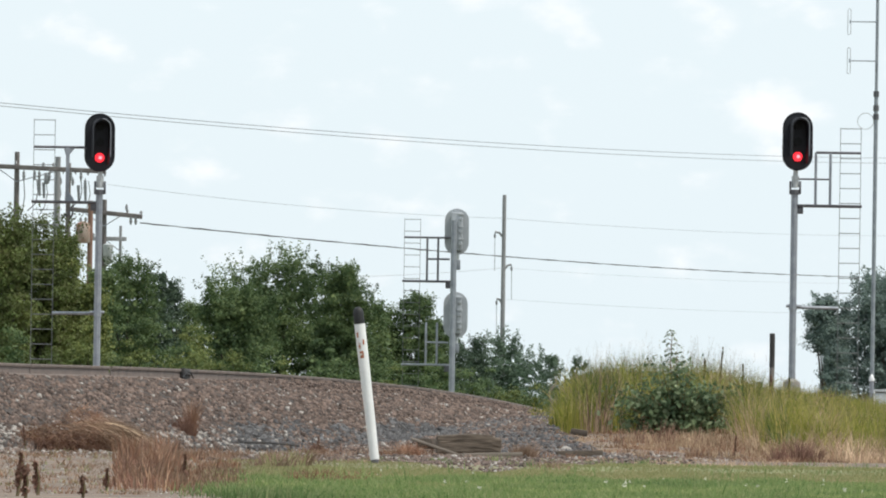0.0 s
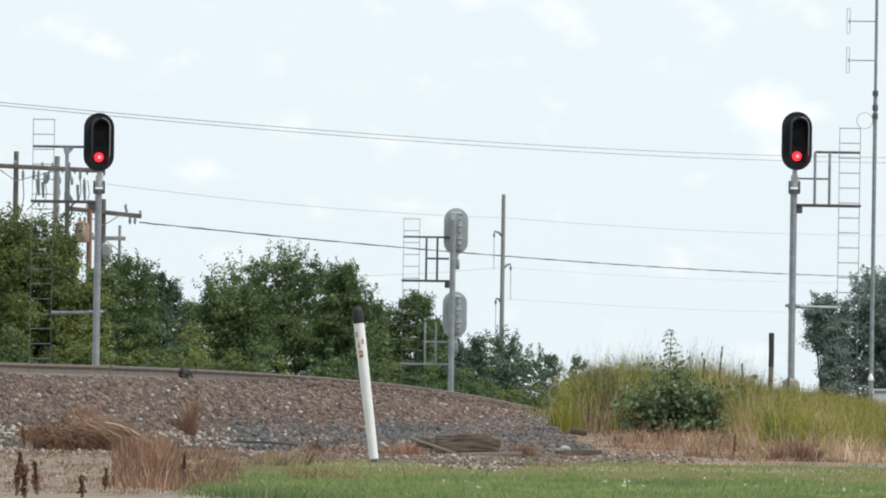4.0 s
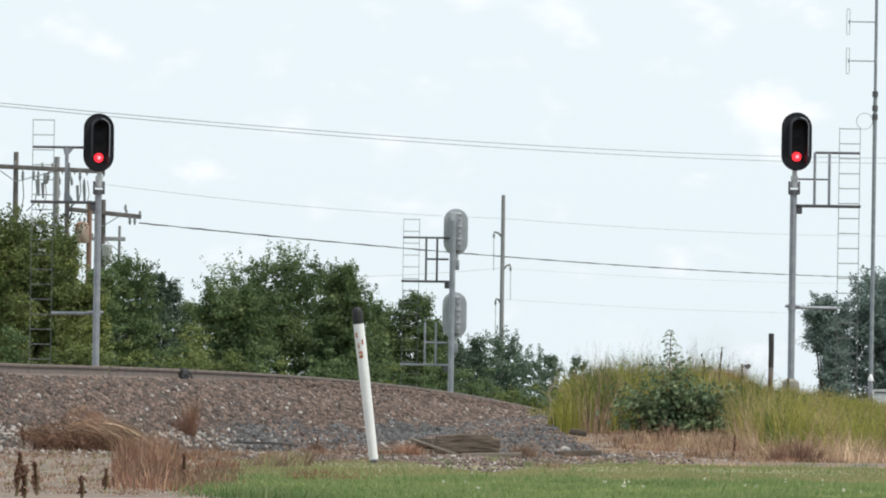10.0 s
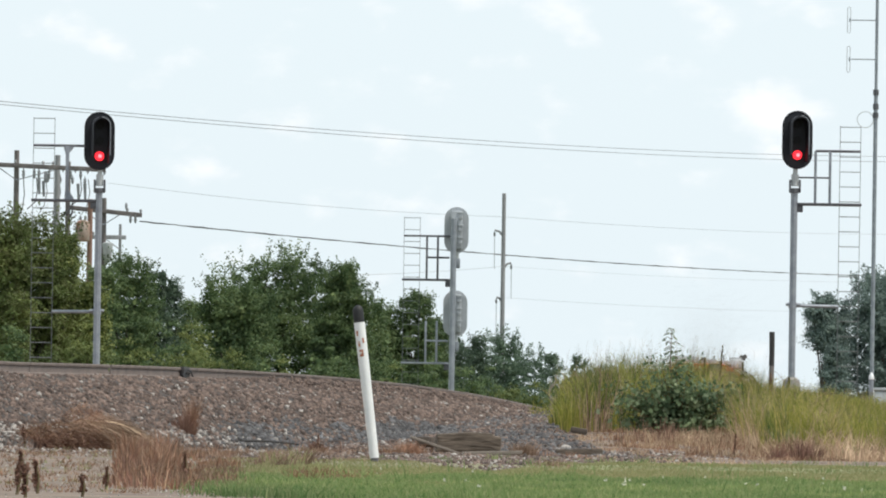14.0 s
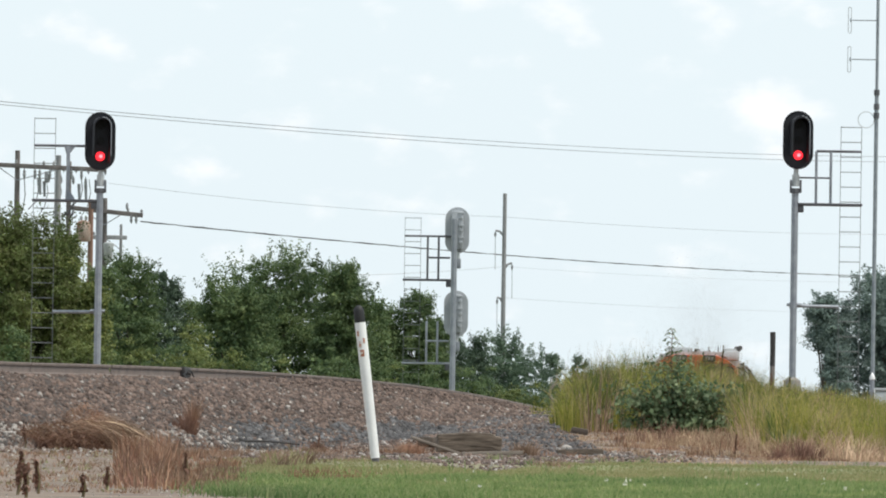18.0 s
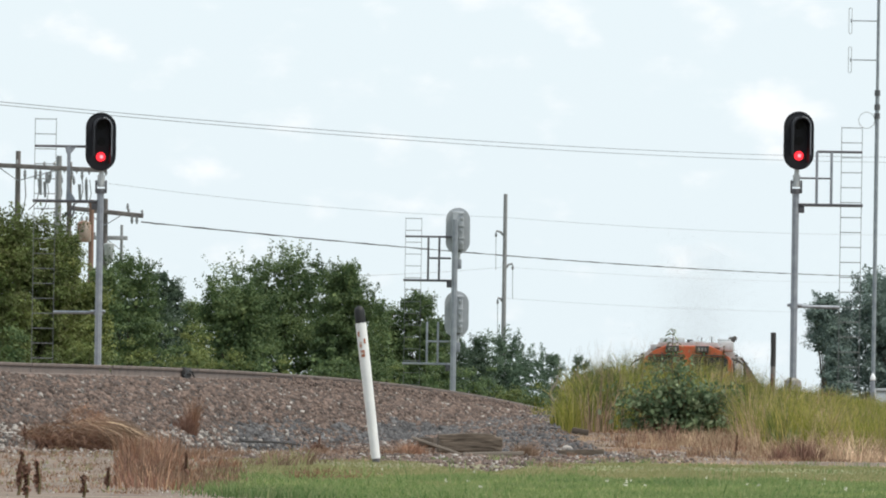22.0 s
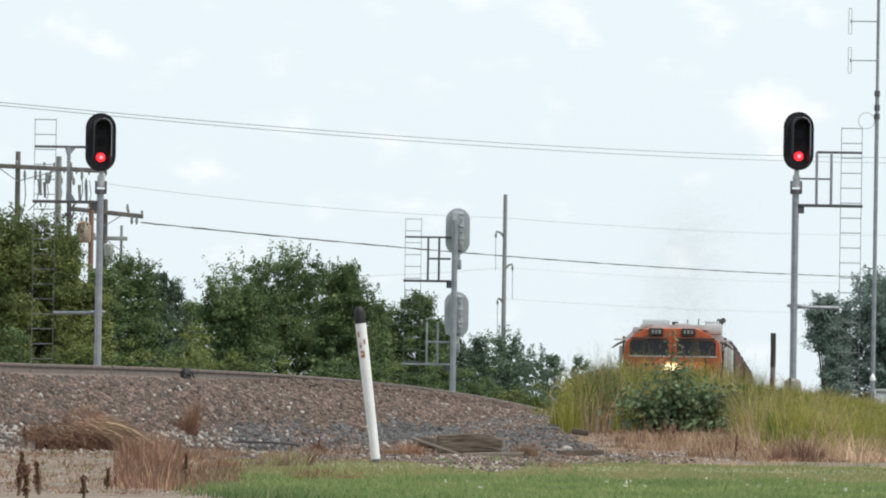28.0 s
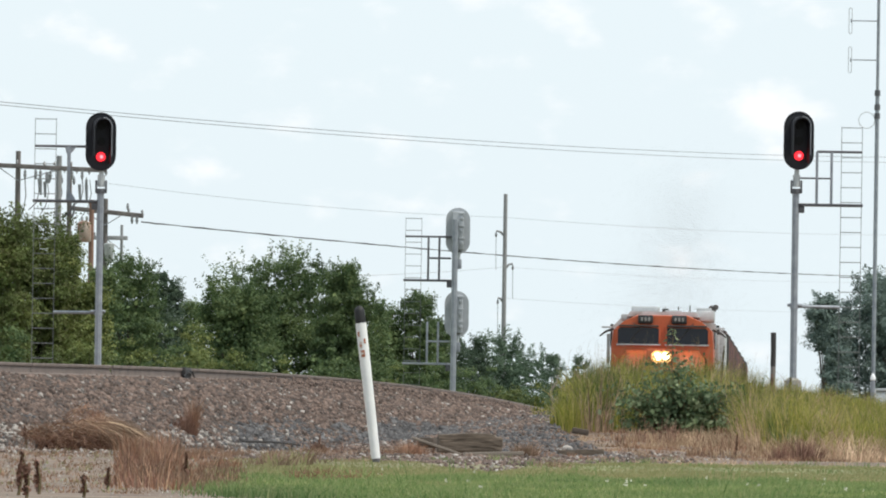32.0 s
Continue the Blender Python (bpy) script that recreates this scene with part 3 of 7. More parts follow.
# ---- ground ----
def build_ground():
    xs = np.unique(np.concatenate([np.linspace(-3500, -60, 14), np.linspace(-60, -14, 24), np.linspace(-14, 16, 151), np.linspace(16, 60, 20), np.linspace(60, 3500, 14)]))
    ys = np.unique(np.concatenate([np.linspace(-3500, 0, 12), np.linspace(0, 40, 15), np.linspace(40, 290, 314), np.linspace(290, 700, 60), np.linspace(700, 4500, 14)]))
    gx, gy = np.meshgrid(xs, ys)
    v = np.stack([gx, gy, land(gx, gy)], -1).reshape(-1, 3)
    w = len(xs)
    i = (np.arange(len(ys) - 1)[:, None] * w + np.arange(w - 1)[None]).ravel()
    stuff("ground", (v, np.stack([i, i + 1, i + w + 1, i + w], 1)), ground_material(), "grass and dirt ground rising to a railway embankment", "ground", "structure", True)


build_ground()


def build_ballast_bed():
    """The bed of crushed stone under the track, a loft along the line."""
    ys = np.linspace(130, 720, 330)
    prof = [(-3.2, -0.64), (-2.15, -0.2), (-1.4, -0.2), (0.0, -0.205), (0.5, -0.21), (1.2, -0.5), (2.0, -0.88), (2.8, -1.27), (3.5, -1.85)]
    v = []
    for y in ys:
        m = float(rail_slope(y))
        c = 1 / math.sqrt(1 + m * m)
        for n, dz in prof:
            v.append((float(rail_x(y)) + n * c, y - n * m * c, float(rail_z(y)) + dz))
    k = len(prof)
    f = [[i * k + j, i * k + j + 1, (i + 1) * k + j + 1, (i + 1) * k + j] for i in range(len(ys) - 1) for j in range(k - 1)]
    stuff("ballast_bed", (np.array(v), np.array(f)), BALLAST, "brown crushed stone bed of the railway embankment", "ballast", "structure")


build_ballast_bed()


def on_line(y, n, dz=0.0):
    """A point n metres to the camera's side of the near rail, dz above its top."""
    m = float(rail_slope(y))
    c = 1 / math.sqrt(1 + m * m)
    return Vector((float(rail_x(y)) + n * c, y - n * m * c, float(rail_z(y)) + dz))


# ---- signals ----
def signal_head(parent, x, z, front, lit, backing, label):
    """A three-lamp colour-light head: oval backing, lamp case, one long hood and the lamps. front is -1 when it faces the camera."""
    bm = bmesh.new()
    plate(bm, [(x + a, z + b) for a, b in oval(0.62, 1.19)], 0.06 * front, 0.09 * front)
    rim = [(x + a, 0.095 * front, z + b) for a, b in oval(0.60, 1.17)]
    path_tube(bm, rim + rim[:1], 0.014, 5)
    head = part("signal_head", bm, backing, parent, label)
    bm = bmesh.new()
    box(bm, (x, -0.1 * front, z), (0.3, 0.3, 0.98), 0.04)
    for k in (-0.32, 0.0, 0.32):
        rod(bm, (x + 0.1, -0.25 * front, z + k), (x + 0.1, -0.31 * front, z + k), 0.05, 0.04, 8)
        box(bm, (x + 0.1, -0.26 * front, z + k + 0.12), (0.16, 0.03, 0.05), 0.01)
    part("lamp_case", bm, backing, head)
    bm = bmesh.new()
    outer = [(a, b) for a, b in oval(0.36, 0.98)]
    keep = [p for p in outer if p[1] > -0.33]
    keep.sort(key=lambda p: math.atan2(p[0], p[1] + 0.1))
    depth = 0.36
    ring = [[bm.verts.new((x + a * s, d * front, z + b * s)) for a, b in keep] for d, s in ((0.09, 1.0), (0.09 + depth, 0.98), (0.09 + depth, 0.9), (0.09, 0.92))]
    for u, v in zip(ring, ring[1:] + ring[:1]):
        for i in range(len(keep) - 1):
            bm.faces.new((u[i], u[i + 1], v[i + 1], v[i]))
    bmesh.ops.recalc_face_normals(bm, faces=bm.faces[:])
    part("hood", bm, backing if front < 0 else HEAD_BLACK, head)
    if front < 0:
        # pale tube on the top and right edge imitates the rim's highlight
        bm = bmesh.new()
        path_tube(bm, [(x + a * 0.97, (0.1 + depth) * front, z + b * 0.97) for a, b in keep if a > -0.03], 0.009, 5)
        part("hood_highlight", bm, STEEL, head, "pale tube imitating a highlight along the hood's edge")
    for i, k in enumerate((0.32, 0.0, -0.31)):
        bm = bmesh.new()
        rod(bm, (x, 0.09 * front, z + k), (x, 0.13 * front, z + k), 0.093 if i == 2 else 0.085, n=20)
        on = lit and i == 2
        lens = part("lens", bm, RED_LAMP if on else DARK_LENS, head, "lit red lens" if on else "unlit dark lens")
        if on:
            bm = bmesh.new()
            rod(bm, (x + 0.01, 0.131 * front, z + k), (x + 0.01, 0.14 * front, z + k), 0.036, n=16)
            part("lamp", bm, RED_CORE, lens, "bright red lamp")
    if front < 0:
        for k in (-1, 1):
            beam(head, "edge_clip", (x + k * 0.3, 0.085 * front, z - 0.12), (0.035, 0.05, 0.05), STEEL_DARK)
        beam(head, "hood_stay", (x + 0.165, 0.28 * front, z - 0.36), (0.02, 0.36, 0.2), backing)
        head.matrix_basis = Matrix.Translation((x, 0, 0)) @ Matrix.Rotation(radians(9), 4, "Z") @ Matrix.Translation((-x, 0, 0))
    return head


def ladder(parent, x0, x1, y, z0, z1, first, material):
    """Two rails and a rung every 12 inches."""
    bm = bmesh.new()
    for x in (x0, x1):
        box(bm, (x, y, (z0 + z1) / 2), (0.012, 0.014, z1 - z0))
    lad = part("ladder", bm, material, parent, "thin galvanised ladder")
    z = first
    while z > z0 + 0.05:
        bm = bmesh.new()
        rod(bm, (x0, y, z), (x1, y, z), 0.0085, n=6)
        part("rung", bm, material, lad)
        z -= 0.3048
    return lad


def bar(parent, name, a, b, r, material, label=""):
    bm = bmesh.new()
    rod(bm, a, b, r, n=8)
    return part(name, bm, material, parent, label)


def beam(parent, name, c, s, material, label=""):
    bm = bmesh.new()
    box(bm, c, s, min(s) * 0.2)
    return part(name, bm, material, parent, label)


def facing_signal(x, y, z, top, head_z, side, ladder_x, posts, reach, mid_reach, head_dx, base_box):
    """A mast with one head towards the camera, a service platform and a ladder on one side. Heights are measured from the mast's foot."""
    s = thing("railway_signal", pose(x, y, z), "grey steel railway signal mast with a black head showing red", "railway signal", "signals at the junction")
    bar(s, "mast", (0, 0, 0), (0, 0, top), 0.07, STEEL)
    bar(s, "mast_clamp", (0, 0, 1.84), (0, 0, 1.96), 0.085, STEEL)
    beam(s, "foundation", (0, 0, 0.02), (0.42, 0.42, 0.3), CONCRETE, "low concrete foundation block")
    if base_box:
        bm = bmesh.new()
        path_tube(bm, [(0, 0, 0.05), (0, 0, 0.16), (0, 0, 0.3), (0, 0, 0.38), (0, 0, 0.41), (0, 0, 0.44)], [0.2, 0.19, 0.18, 0.165, 0.12, 0.075], 16)
        part("cast_base", bm, CONCRETE, s, "rounded weathered cast base")
    bar(s, "collar", (0, 0, top - 0.04), (0, 0, top + 0.06), 0.1, STEEL_DARK)
    for k in (-1, 1):
        beam(s, "neck_bracket", (0.01 + k * 0.1, 0, top + 0.1), (0.04, 0.12, 0.26), STEEL_DARK)
    bar(s, "cable_neck", (0.01, 0, top + 0.1), (0.01, 0, top + 0.34), 0.075, STEEL_PALE, "pale cable neck below the head")
    bar(s, "cable_neck", (0.01, 0, top + 0.34), (0.02, 0, top + 0.5), 0.05, STEEL_PALE)
    signal_head(s, head_dx, head_z, -1, True, HEAD_BLACK, "black oval backing plate")
    pz, rz = reach
    w0, w1 = ladder_x
    ly = 0.35
    far = w1 if side > 0 else w0
    beam(s, "platform", (side * 0.04 + (far + side * 0.0) / 2, 0.2, pz), (abs(far) - 0.04, 0.5, 0.05), STEEL_DARK, "dark steel grating platform")
    beam(s, "platform_bracket", (side * 0.11, 0.03, pz - 0.1), (0.14, 0.1, 0.14), STEEL_DARK)
    bar(s, "handrail", (posts[0] if side > 0 else far, 0.2, rz), (far if side > 0 else 0.0 - 0.3, 0.2, rz), 0.026, STEEL_DARK)
    for px in posts:
        beam(s, "rail_post", (px, 0.2, (pz + rz) / 2), (0.055 if side > 0 else 0.075, 0.05, rz - pz), STEEL)
        if side < 0:
            bm = bmesh.new()
            plate(bm, [(px - 0.09, rz), (px + 0.16, rz), (px + 0.02, rz - 0.17), (px - 0.04, rz - 0.17)], 0.18, 0.21)
            part("gusset", bm, STEEL, s)
            bm = bmesh.new()
            plate(bm, [(px - 0.05, pz), (px + 0.15, pz), (px + 0.13, pz + 0.07), (px + 0.03, pz + 0.22), (px - 0.04, pz + 0.22)], 0.18, 0.21)
            part("gusset", bm, STEEL, s)
    if mid_reach:
        bar(s, "mid_rail", (side * 0.07, 0.2, (pz + rz) / 2), (posts[-1], 0.2, (pz + rz) / 2), 0.018, STEEL_DARK)
    rise = 0.5 if side > 0 else 0.555
    ladder(s, w0, w1, ly, 0.0, rz + rise + 0.02, rz + rise, LADDER_STEEL)
    bz = 1.9
    bar(s, "ladder_brace", (0, 0.05, bz), (w0 if side > 0 else w1, ly, bz), 0.034, STEEL)
    bar(s, "ladder_brace", (side * -0.14, 0.0, bz + 0.02), (side * 0.16, 0.0, bz + 0.02), 0.03, STEEL)
    return s


# east mast and west mast
facing_signal(7.03, 252.9, 5.35, 4.23, 5.27, 1, (0.93, 1.35), (0.43, 0.727), (3.97, 5.06), True, 0.03, True)
facing_signal(-7.12, 252.9, 5.0, 4.36, 5.375, -1, (-1.36, -0.93), (-0.66, ), (4.16, 5.28), False, -0.02, False)


def rear_signal():
    """The two-head mast seen from behind."""
    s = thing("railway_signal", pose(0.14, 318.8, 4.9), "two-headed railway signal seen from behind, silver backing plates", "railway signal", "signals at the junction")
    bar(s, "mast", (0, -0.38, 0), (0, -0.38, 5.9), 0.075, STEEL)
    beam(s, "foundation", (0, -0.38, 0.1), (0.5, 0.5, 0.24), CONCRETE)
    for hz in (5.62, 3.48):
        signal_head(s, 0.07, hz, 1, False, HEAD_SILVER, "silver back of an oval backing plate")
        bar(s, "cable_neck", (0.07, 0.0, hz - 0.95), (0.07, 0.0, hz - 0.55), 0.075, STEEL_PALE)
        beam(s, "junction_box", (0.11, -0.02, hz - 0.85), (0.13, 0.16, 0.26), STEEL)
        pz = hz - 1.28
        beam(s, "platform", (-0.66, 0.2, pz), (1.3, 0.5, 0.05), STEEL_DARK if hz > 5 else STEEL, "steel grating platform")
        beam(s, "platform_bracket", (-0.12, 0.03, pz - 0.1), (0.16, 0.1, 0.16), STEEL_DARK)
        top = hz - 0.16 if hz > 5 else hz - 0.2
        for px in (-0.68, -0.40):
            beam(s, "rail_post", (px, 0.0, (pz + top) / 2), (0.055, 0.05, top - pz), STEEL_DARK if hz > 5 else STEEL)
        bar(s, "mid_rail", (-0.66, 0, pz + 0.57), (-0.1, 0, pz + 0.57), 0.026, STEEL_DARK if hz > 5 else STEEL)
        if hz > 5:
            bar(s, "handrail", (-1.28, 0, top), (0, 0, top), 0.026, STEEL_DARK)
    ladder(s, -1.27, -0.86, 0.35, 0.0, 5.95, 5.93, LADDER_STEEL)


rear_signal()


# ---- marker post, stakes and radio mast ----
def marker_post():
    m = pose(-0.556, 100.0, 2.485, 0, -7.3, 0)
    s = thing("marker_post", m, "leaning white plastic pipeline marker post with black cap", "marker post")
    bm = bmesh.new()
    path_tube(bm, [(0, 0, 0.07), (0, 0, 0.4), (0, 0, 0.8), (0, 0, 1.168)], [0.036, 0.039, 0.0425, 0.044], 20)
    part("post", bm, WHITE_PVC, s)
    bm = bmesh.new()
    path_tube(bm, [(0, 0, -0.15), (0, 0, 0.0), (0, 0, 0.075)], [0.03, 0.03, 0.031], 16)
    part("anchor", bm, STEEL_DARK, s, "grey anchor stub in the ground")
    bm = bmesh.new()
    path_tube(bm, [(0, 0, 1.163), (0, 0, 1.18), (0, 0, 1.265), (0, 0, 1.29), (0, 0, 1.307)], [0.044, 0.0425, 0.0425, 0.034, 0.012], 20)
    part("cap", bm, BLACK_PVC, s, "rounded black plastic cap")
    for z, w, h, a in ((0.99, 0.02, 0.05, -25), (1.02, 0.015, 0.04, 20), (0.92, 0.035, 0.055, -12), (1.08, 0.02, 0.04, -35)):
        bm = bmesh.new()
        k = 4
        pts = [(math.sin(radians(a) + w / 0.05 * (i / k - 0.5)), -math.cos(radians(a) + w / 0.05 * (i / k - 0.5))) for i in range(k + 1)]
        lo = [[bm.verts.new((px * r, py * r, z + dz)) for px, py in pts] for r, dz in ((0.0442, -h / 2), (0.0455, -h / 2), (0.0455, h / 2), (0.0442, h / 2))]
        for u, v in zip(lo, lo[1:]):
            for i in range(k):
                bm.faces.new((u[i], u[i + 1], v[i + 1], v[i]))
        part("sticker", bm, STICKER, s, "peeling rust-red warning sticker")


marker_post()


def stake():
    bm = bmesh.new()
    path_tube(bm, [(0, 0, -0.3), (0.004, 0, 0.5), (-0.006, 0, 1.0), (0.004, 0, 1.5), (0.0, 0, 2.24)], [0.056, 0.058, 0.055, 0.058, 0.054], 9)
    s = thing("wooden_stake", pose(7.2, 275.0, 4.9), "dark weathered wooden stake among tall weeds", "stake")
    part("shaft", bm, POLE_WOOD, s)
    bm = bmesh.new()
    path_tube(bm, [(0, 0, 1.5), (0, 0, 1.505), (0.004, 0, 1.8), (0, 0, 2.25), (0, 0, 2.255)], [0.05, 0.062, 0.06, 0.063, 0.04], 9)
    part("charred_top", bm, CHARRED_WOOD, s, "wider blackened top")


stake()


def white_capped_post():
    s = thing("vent_post", pose(8.83, 258.0, 4.95), "short grey vent post with a white cap in weeds", "vent post")
    bar(s, "post", (0, 0, -0.2), (0, 0, 0.95), 0.05, STEEL)
    bm = bmesh.new()
    path_tube(bm, [(0, 0, 0.9), (0, 0, 0.91), (0, 0, 0.97), (0, 0, 1.02), (0, 0, 1.05)], [0.05, 0.06, 0.055, 0.03, 0.01], 14)
    part("cap", bm, WHITE_PVC, s, "white rounded cap")
    bm = bmesh.new()
    path_tube(bm, [(0.05, -0.05, 0.7), (0.06, -0.05, 0.35), (0.1, -0.05, 0.15), (0.18, -0.05, 0.1)], 0.012, 6)
    part("white_cable", bm, WHITE_PVC, s, "white cable hanging down the post")


white_capped_post()


def relay_cabinet():
    s = thing("relay_cabinet", pose(9.75, 275.0, 4.72), "pale grey metal relay cabinet behind weeds", "cabinet")
    beam(s, "body", (0, 0, 0.6), (0.62, 0.45, 1.15), STEEL_PALE)
    beam(s, "roof", (0, 0, 1.2), (0.7, 0.52, 0.06), STEEL_PALE)
    beam(s, "door", (0, -0.235, 0.6), (0.54, 0.02, 1.0), STEEL_PALE)
    beam(s, "handle", (0.2, -0.255, 0.6), (0.03, 0.03, 0.14), STEEL_DARK)
    beam(s, "plinth", (0, 0, 0.0), (0.7, 0.52, 0.12), CONCRETE)


relay_cabinet()


def radio_mast():
    s = thing("radio_mast", pose(13.7, 400.0, 4.6), "tall thin grey radio mast with folded dipole antennas", "radio mast")
    bar(s, "pole", (0, 0, 0), (0, 0, 12.8), 0.066, STEEL)
    bar(s, "pole_top", (0, 0, 12.8), (0, 0, 21.0), 0.05, STEEL)
    for z in (12.1, 12.38, 12.84):
        bar(s, "clamp", (0, 0, z - 0.09), (0, 0, z + 0.09), 0.092, STEEL_DARK)
    bm = bmesh.new()
    path_tube(bm, [(-0.33 + 0.26 * math.cos(a), 0, 11.96 + 0.26 * math.sin(a)) for a in [2 * math.pi * i / 24 for i in range(25)]], 0.012, 5)
    part("loop_antenna", bm, STEEL_PALE, s, "thin ring antenna")
    for z in (15.16, 13.9, 16.42, 17.68):
        bar(s, "antenna_arm", (0, 0, z), (-0.83, 0, z), 0.018, STEEL)
        bm = bmesh.new()
        pts = [(-0.9 + x * 1.0, 0, z + y) for x, y in oval(0.1, 0.84, 6)]
        path_tube(bm, pts + pts[:1], 0.012, 5)
        part("folded_dipole", bm, STEEL_PALE, s, "pale folded dipole")
        beam(s, "dipole_clamp", (-0.87, 0, z), (0.05, 0.05, 0.12), STEEL)


radio_mast()


# ---- pole line ----
def insulator(parent, x, z, up=1, h=0.22, y=0.0):
    bm = bmesh.new()
    prof = [(0.0, 0.02), (0.25, 0.03), (0.3, 0.07), (0.5, 0.045), (0.58, 0.075), (0.8, 0.05), (1.0, 0.03)]
    path_tube(bm, [(x, y, z + up * h * f) for f, _ in prof], [r for _, r in prof], 8)
    return part("insulator", bm, INSULATOR, parent)


def utility_pole(x, y, z, h, arms, material, label, r=0.15):
    """A tapered wooden pole with crossarms (height, left, right, tilt) and their insulators and braces."""
    s = thing("utility_pole", pose(x, y, z), label, "utility pole", "pole line beside the railway")
    bm = bmesh.new()
    rod(bm, (0, 0, -0.5), (0, 0, h), r * 1.25, r * 0.85, 12)
    part("pole", bm, material, s)
    for az, left, right, tilt, ins in arms:
        bm = bmesh.new()
        box(bm, ((left + right) / 2, -0.2, az), (right - left, 0.13, 0.2), 0.012, Matrix.Rotation(radians(tilt), 4, "Y"))
        part("crossarm", bm, material, s)
        for f in ins:
            fx = left + f * (right - left)
            insulator(s, fx, az + 0.07 - math.sin(radians(tilt)) * (fx - (left + right) / 2), 1, 0.2, -0.2)
        for d in (left * 0.5, right * 0.5):
            if abs(d) > 0.25:
                bar(s, "brace", (0.0, -0.2, az - 0.6), (d, -0.2, az - 0.05), 0.022, STEEL)
    return s


POLE_Y = 550.0
a_pole = utility_pole(-19.15, POLE_Y, 4.6, 15.62, [(14.9, -1.6, 3.95, 1.9, (0.28, 0.5, 0.58, 0.97))], POLE_WOOD, "weathered wooden utility pole with a long crossarm", 0.13)
for ix in (0.32, 0.8, 1.0, 1.45, 2.4, 2.85):
    insulator(a_pole, ix, 14.86, -1, 0.5, -0.3)
for ix, deep in ((0.32, 1.9), (0.9, 1.4), (2.85, 1.2)):
    bm = bmesh.new()
    path_tube(bm, [(ix, -0.32, 14.4), (ix + 0.05, -0.32, 14.4 - deep * 0.4), (ix - 0.04, -0.32, 14.4 - deep * 0.75), (ix - 0.4, -0.32, 14.4 - deep)], 0.022, 5)
    part("drop_wire", bm, WIRE_DARK, a_pole)
bm = bmesh.new()
box(bm, (1.3, -0.25, 14.45), (0.16, 0.2, 0.5), 0.03)
part("cutout_switch", bm, INSULATOR, a_pole, "grey porcelain switch hanging from the arm")
utility_pole(-17.4, POLE_Y + 2, 4.6, 15.5, [], POLE_PALE, "weathered wooden utility pole beside hanging switch gear", 0.14)
c_pole = utility_pole(-16.98, POLE_Y + 4, 4.6, 15.3, [], POLE_WOOD, "weathered wooden utility pole with hanging switch gear", 0.12)
for dz, dx in ((14.1, 0.75), (14.1, 0.45), (14.3, -1.3), (14.2, -1.1)):
    bm = bmesh.new()
    rod(bm, (dx, -0.2, dz + 0.2), (dx + 0.03, -0.2, dz - 0.5), 0.075, 0.05, 8)
    part("cutout_switch", bm, INSULATOR, c_pole, "grey porcelain switch hanging from the arm")
bm = bmesh.new()
path_tube(bm, [(-0.25, -0.1, 12.9), (0, -0.1, 13.0), (0.25, -0.1, 13.5), (0.2, -0.1, 13.0), (0.1, -0.1, 12.8)], 0.05, 6)
part("bracket", bm, STEEL_DARK, c_pole)
t_pole = utility_pole(-15.95, POLE_Y + 3, 4.6, 13.6, [], POLE_RED, "reddish wooden pole carrying a rust-stained transformer", 0.13)
bm = bmesh.new()
path_tube(bm, [(-0.3, -0.3, 11.7), (-0.3, -0.3, 11.75), (-0.3, -0.3, 12.45), (-0.3, -0.3, 12.58), (-0.3, -0.3, 12.66)], [0.27, 0.31, 0.31, 0.27, 0.1], 16)
part("transformer", bm, TRANSFORMER, t_pole, "rust-stained grey transformer can")
for dx in (-0.42, -0.2):
    insulator(t_pole, dx, 12.6, 1, 0.25, -0.3)
arm_pole = utility_pole(-15.42, POLE_Y + 6, 4.6, 13.75, [(13.15, -1.65, 1.72, 5.2, (0.3, 0.8, 0.98))], POLE_WOOD, "weathered wooden utility pole with one crossarm", 0.13)
bm = bmesh.new()
path_tube(bm, [(0.2, -0.35, 10.85), (0.2, -0.35, 10.9), (0.2, -0.35, 11.6), (0.2, -0.35, 11.72), (0.2, -0.35, 11.78)], [0.12, 0.17, 0.23, 0.24, 0.08], 16)
part("transformer", bm, STEEL_PALE, arm_pole, "pale grey transformer can")
for ix in (1.2, 1.42):
    insulator(arm_pole, ix, 13.05, -1, 0.42, -0.25)
insulator(arm_pole, 1.0, 13.2, 1, 0.35, -0.2)
for ix, iz in ((-0.9, 14.72), (-0.35, 14.68), (0.2, 14.66), (0.75, 14.62), (1.5, 14.58)):
    insulator(c_pole, ix, iz, -1, 0.38, -0.25)
    insulator(c_pole, ix + 0.12, iz + 0.12, 1, 0.26, -0.25)
for k in (-1.0, -0.4, 0.9):
    bm = bmesh.new()
    path_tube(bm, [(k, -0.3, 14.5), (k + 0.08, -0.3, 13.9), (k - 0.05, -0.3, 13.3), (k - 0.3, -0.3, 12.9)], 0.02, 5)
    part("drop_wire", bm, WIRE, c_pole)
utility_pole(-16.1, POLE_Y + 60, 4.6, 14.1, [(13.45, -1.5, 0.3, 0, (0.1,))], POLE_PALE, "thin wooden pole with a short crossarm behind trees", 0.08)

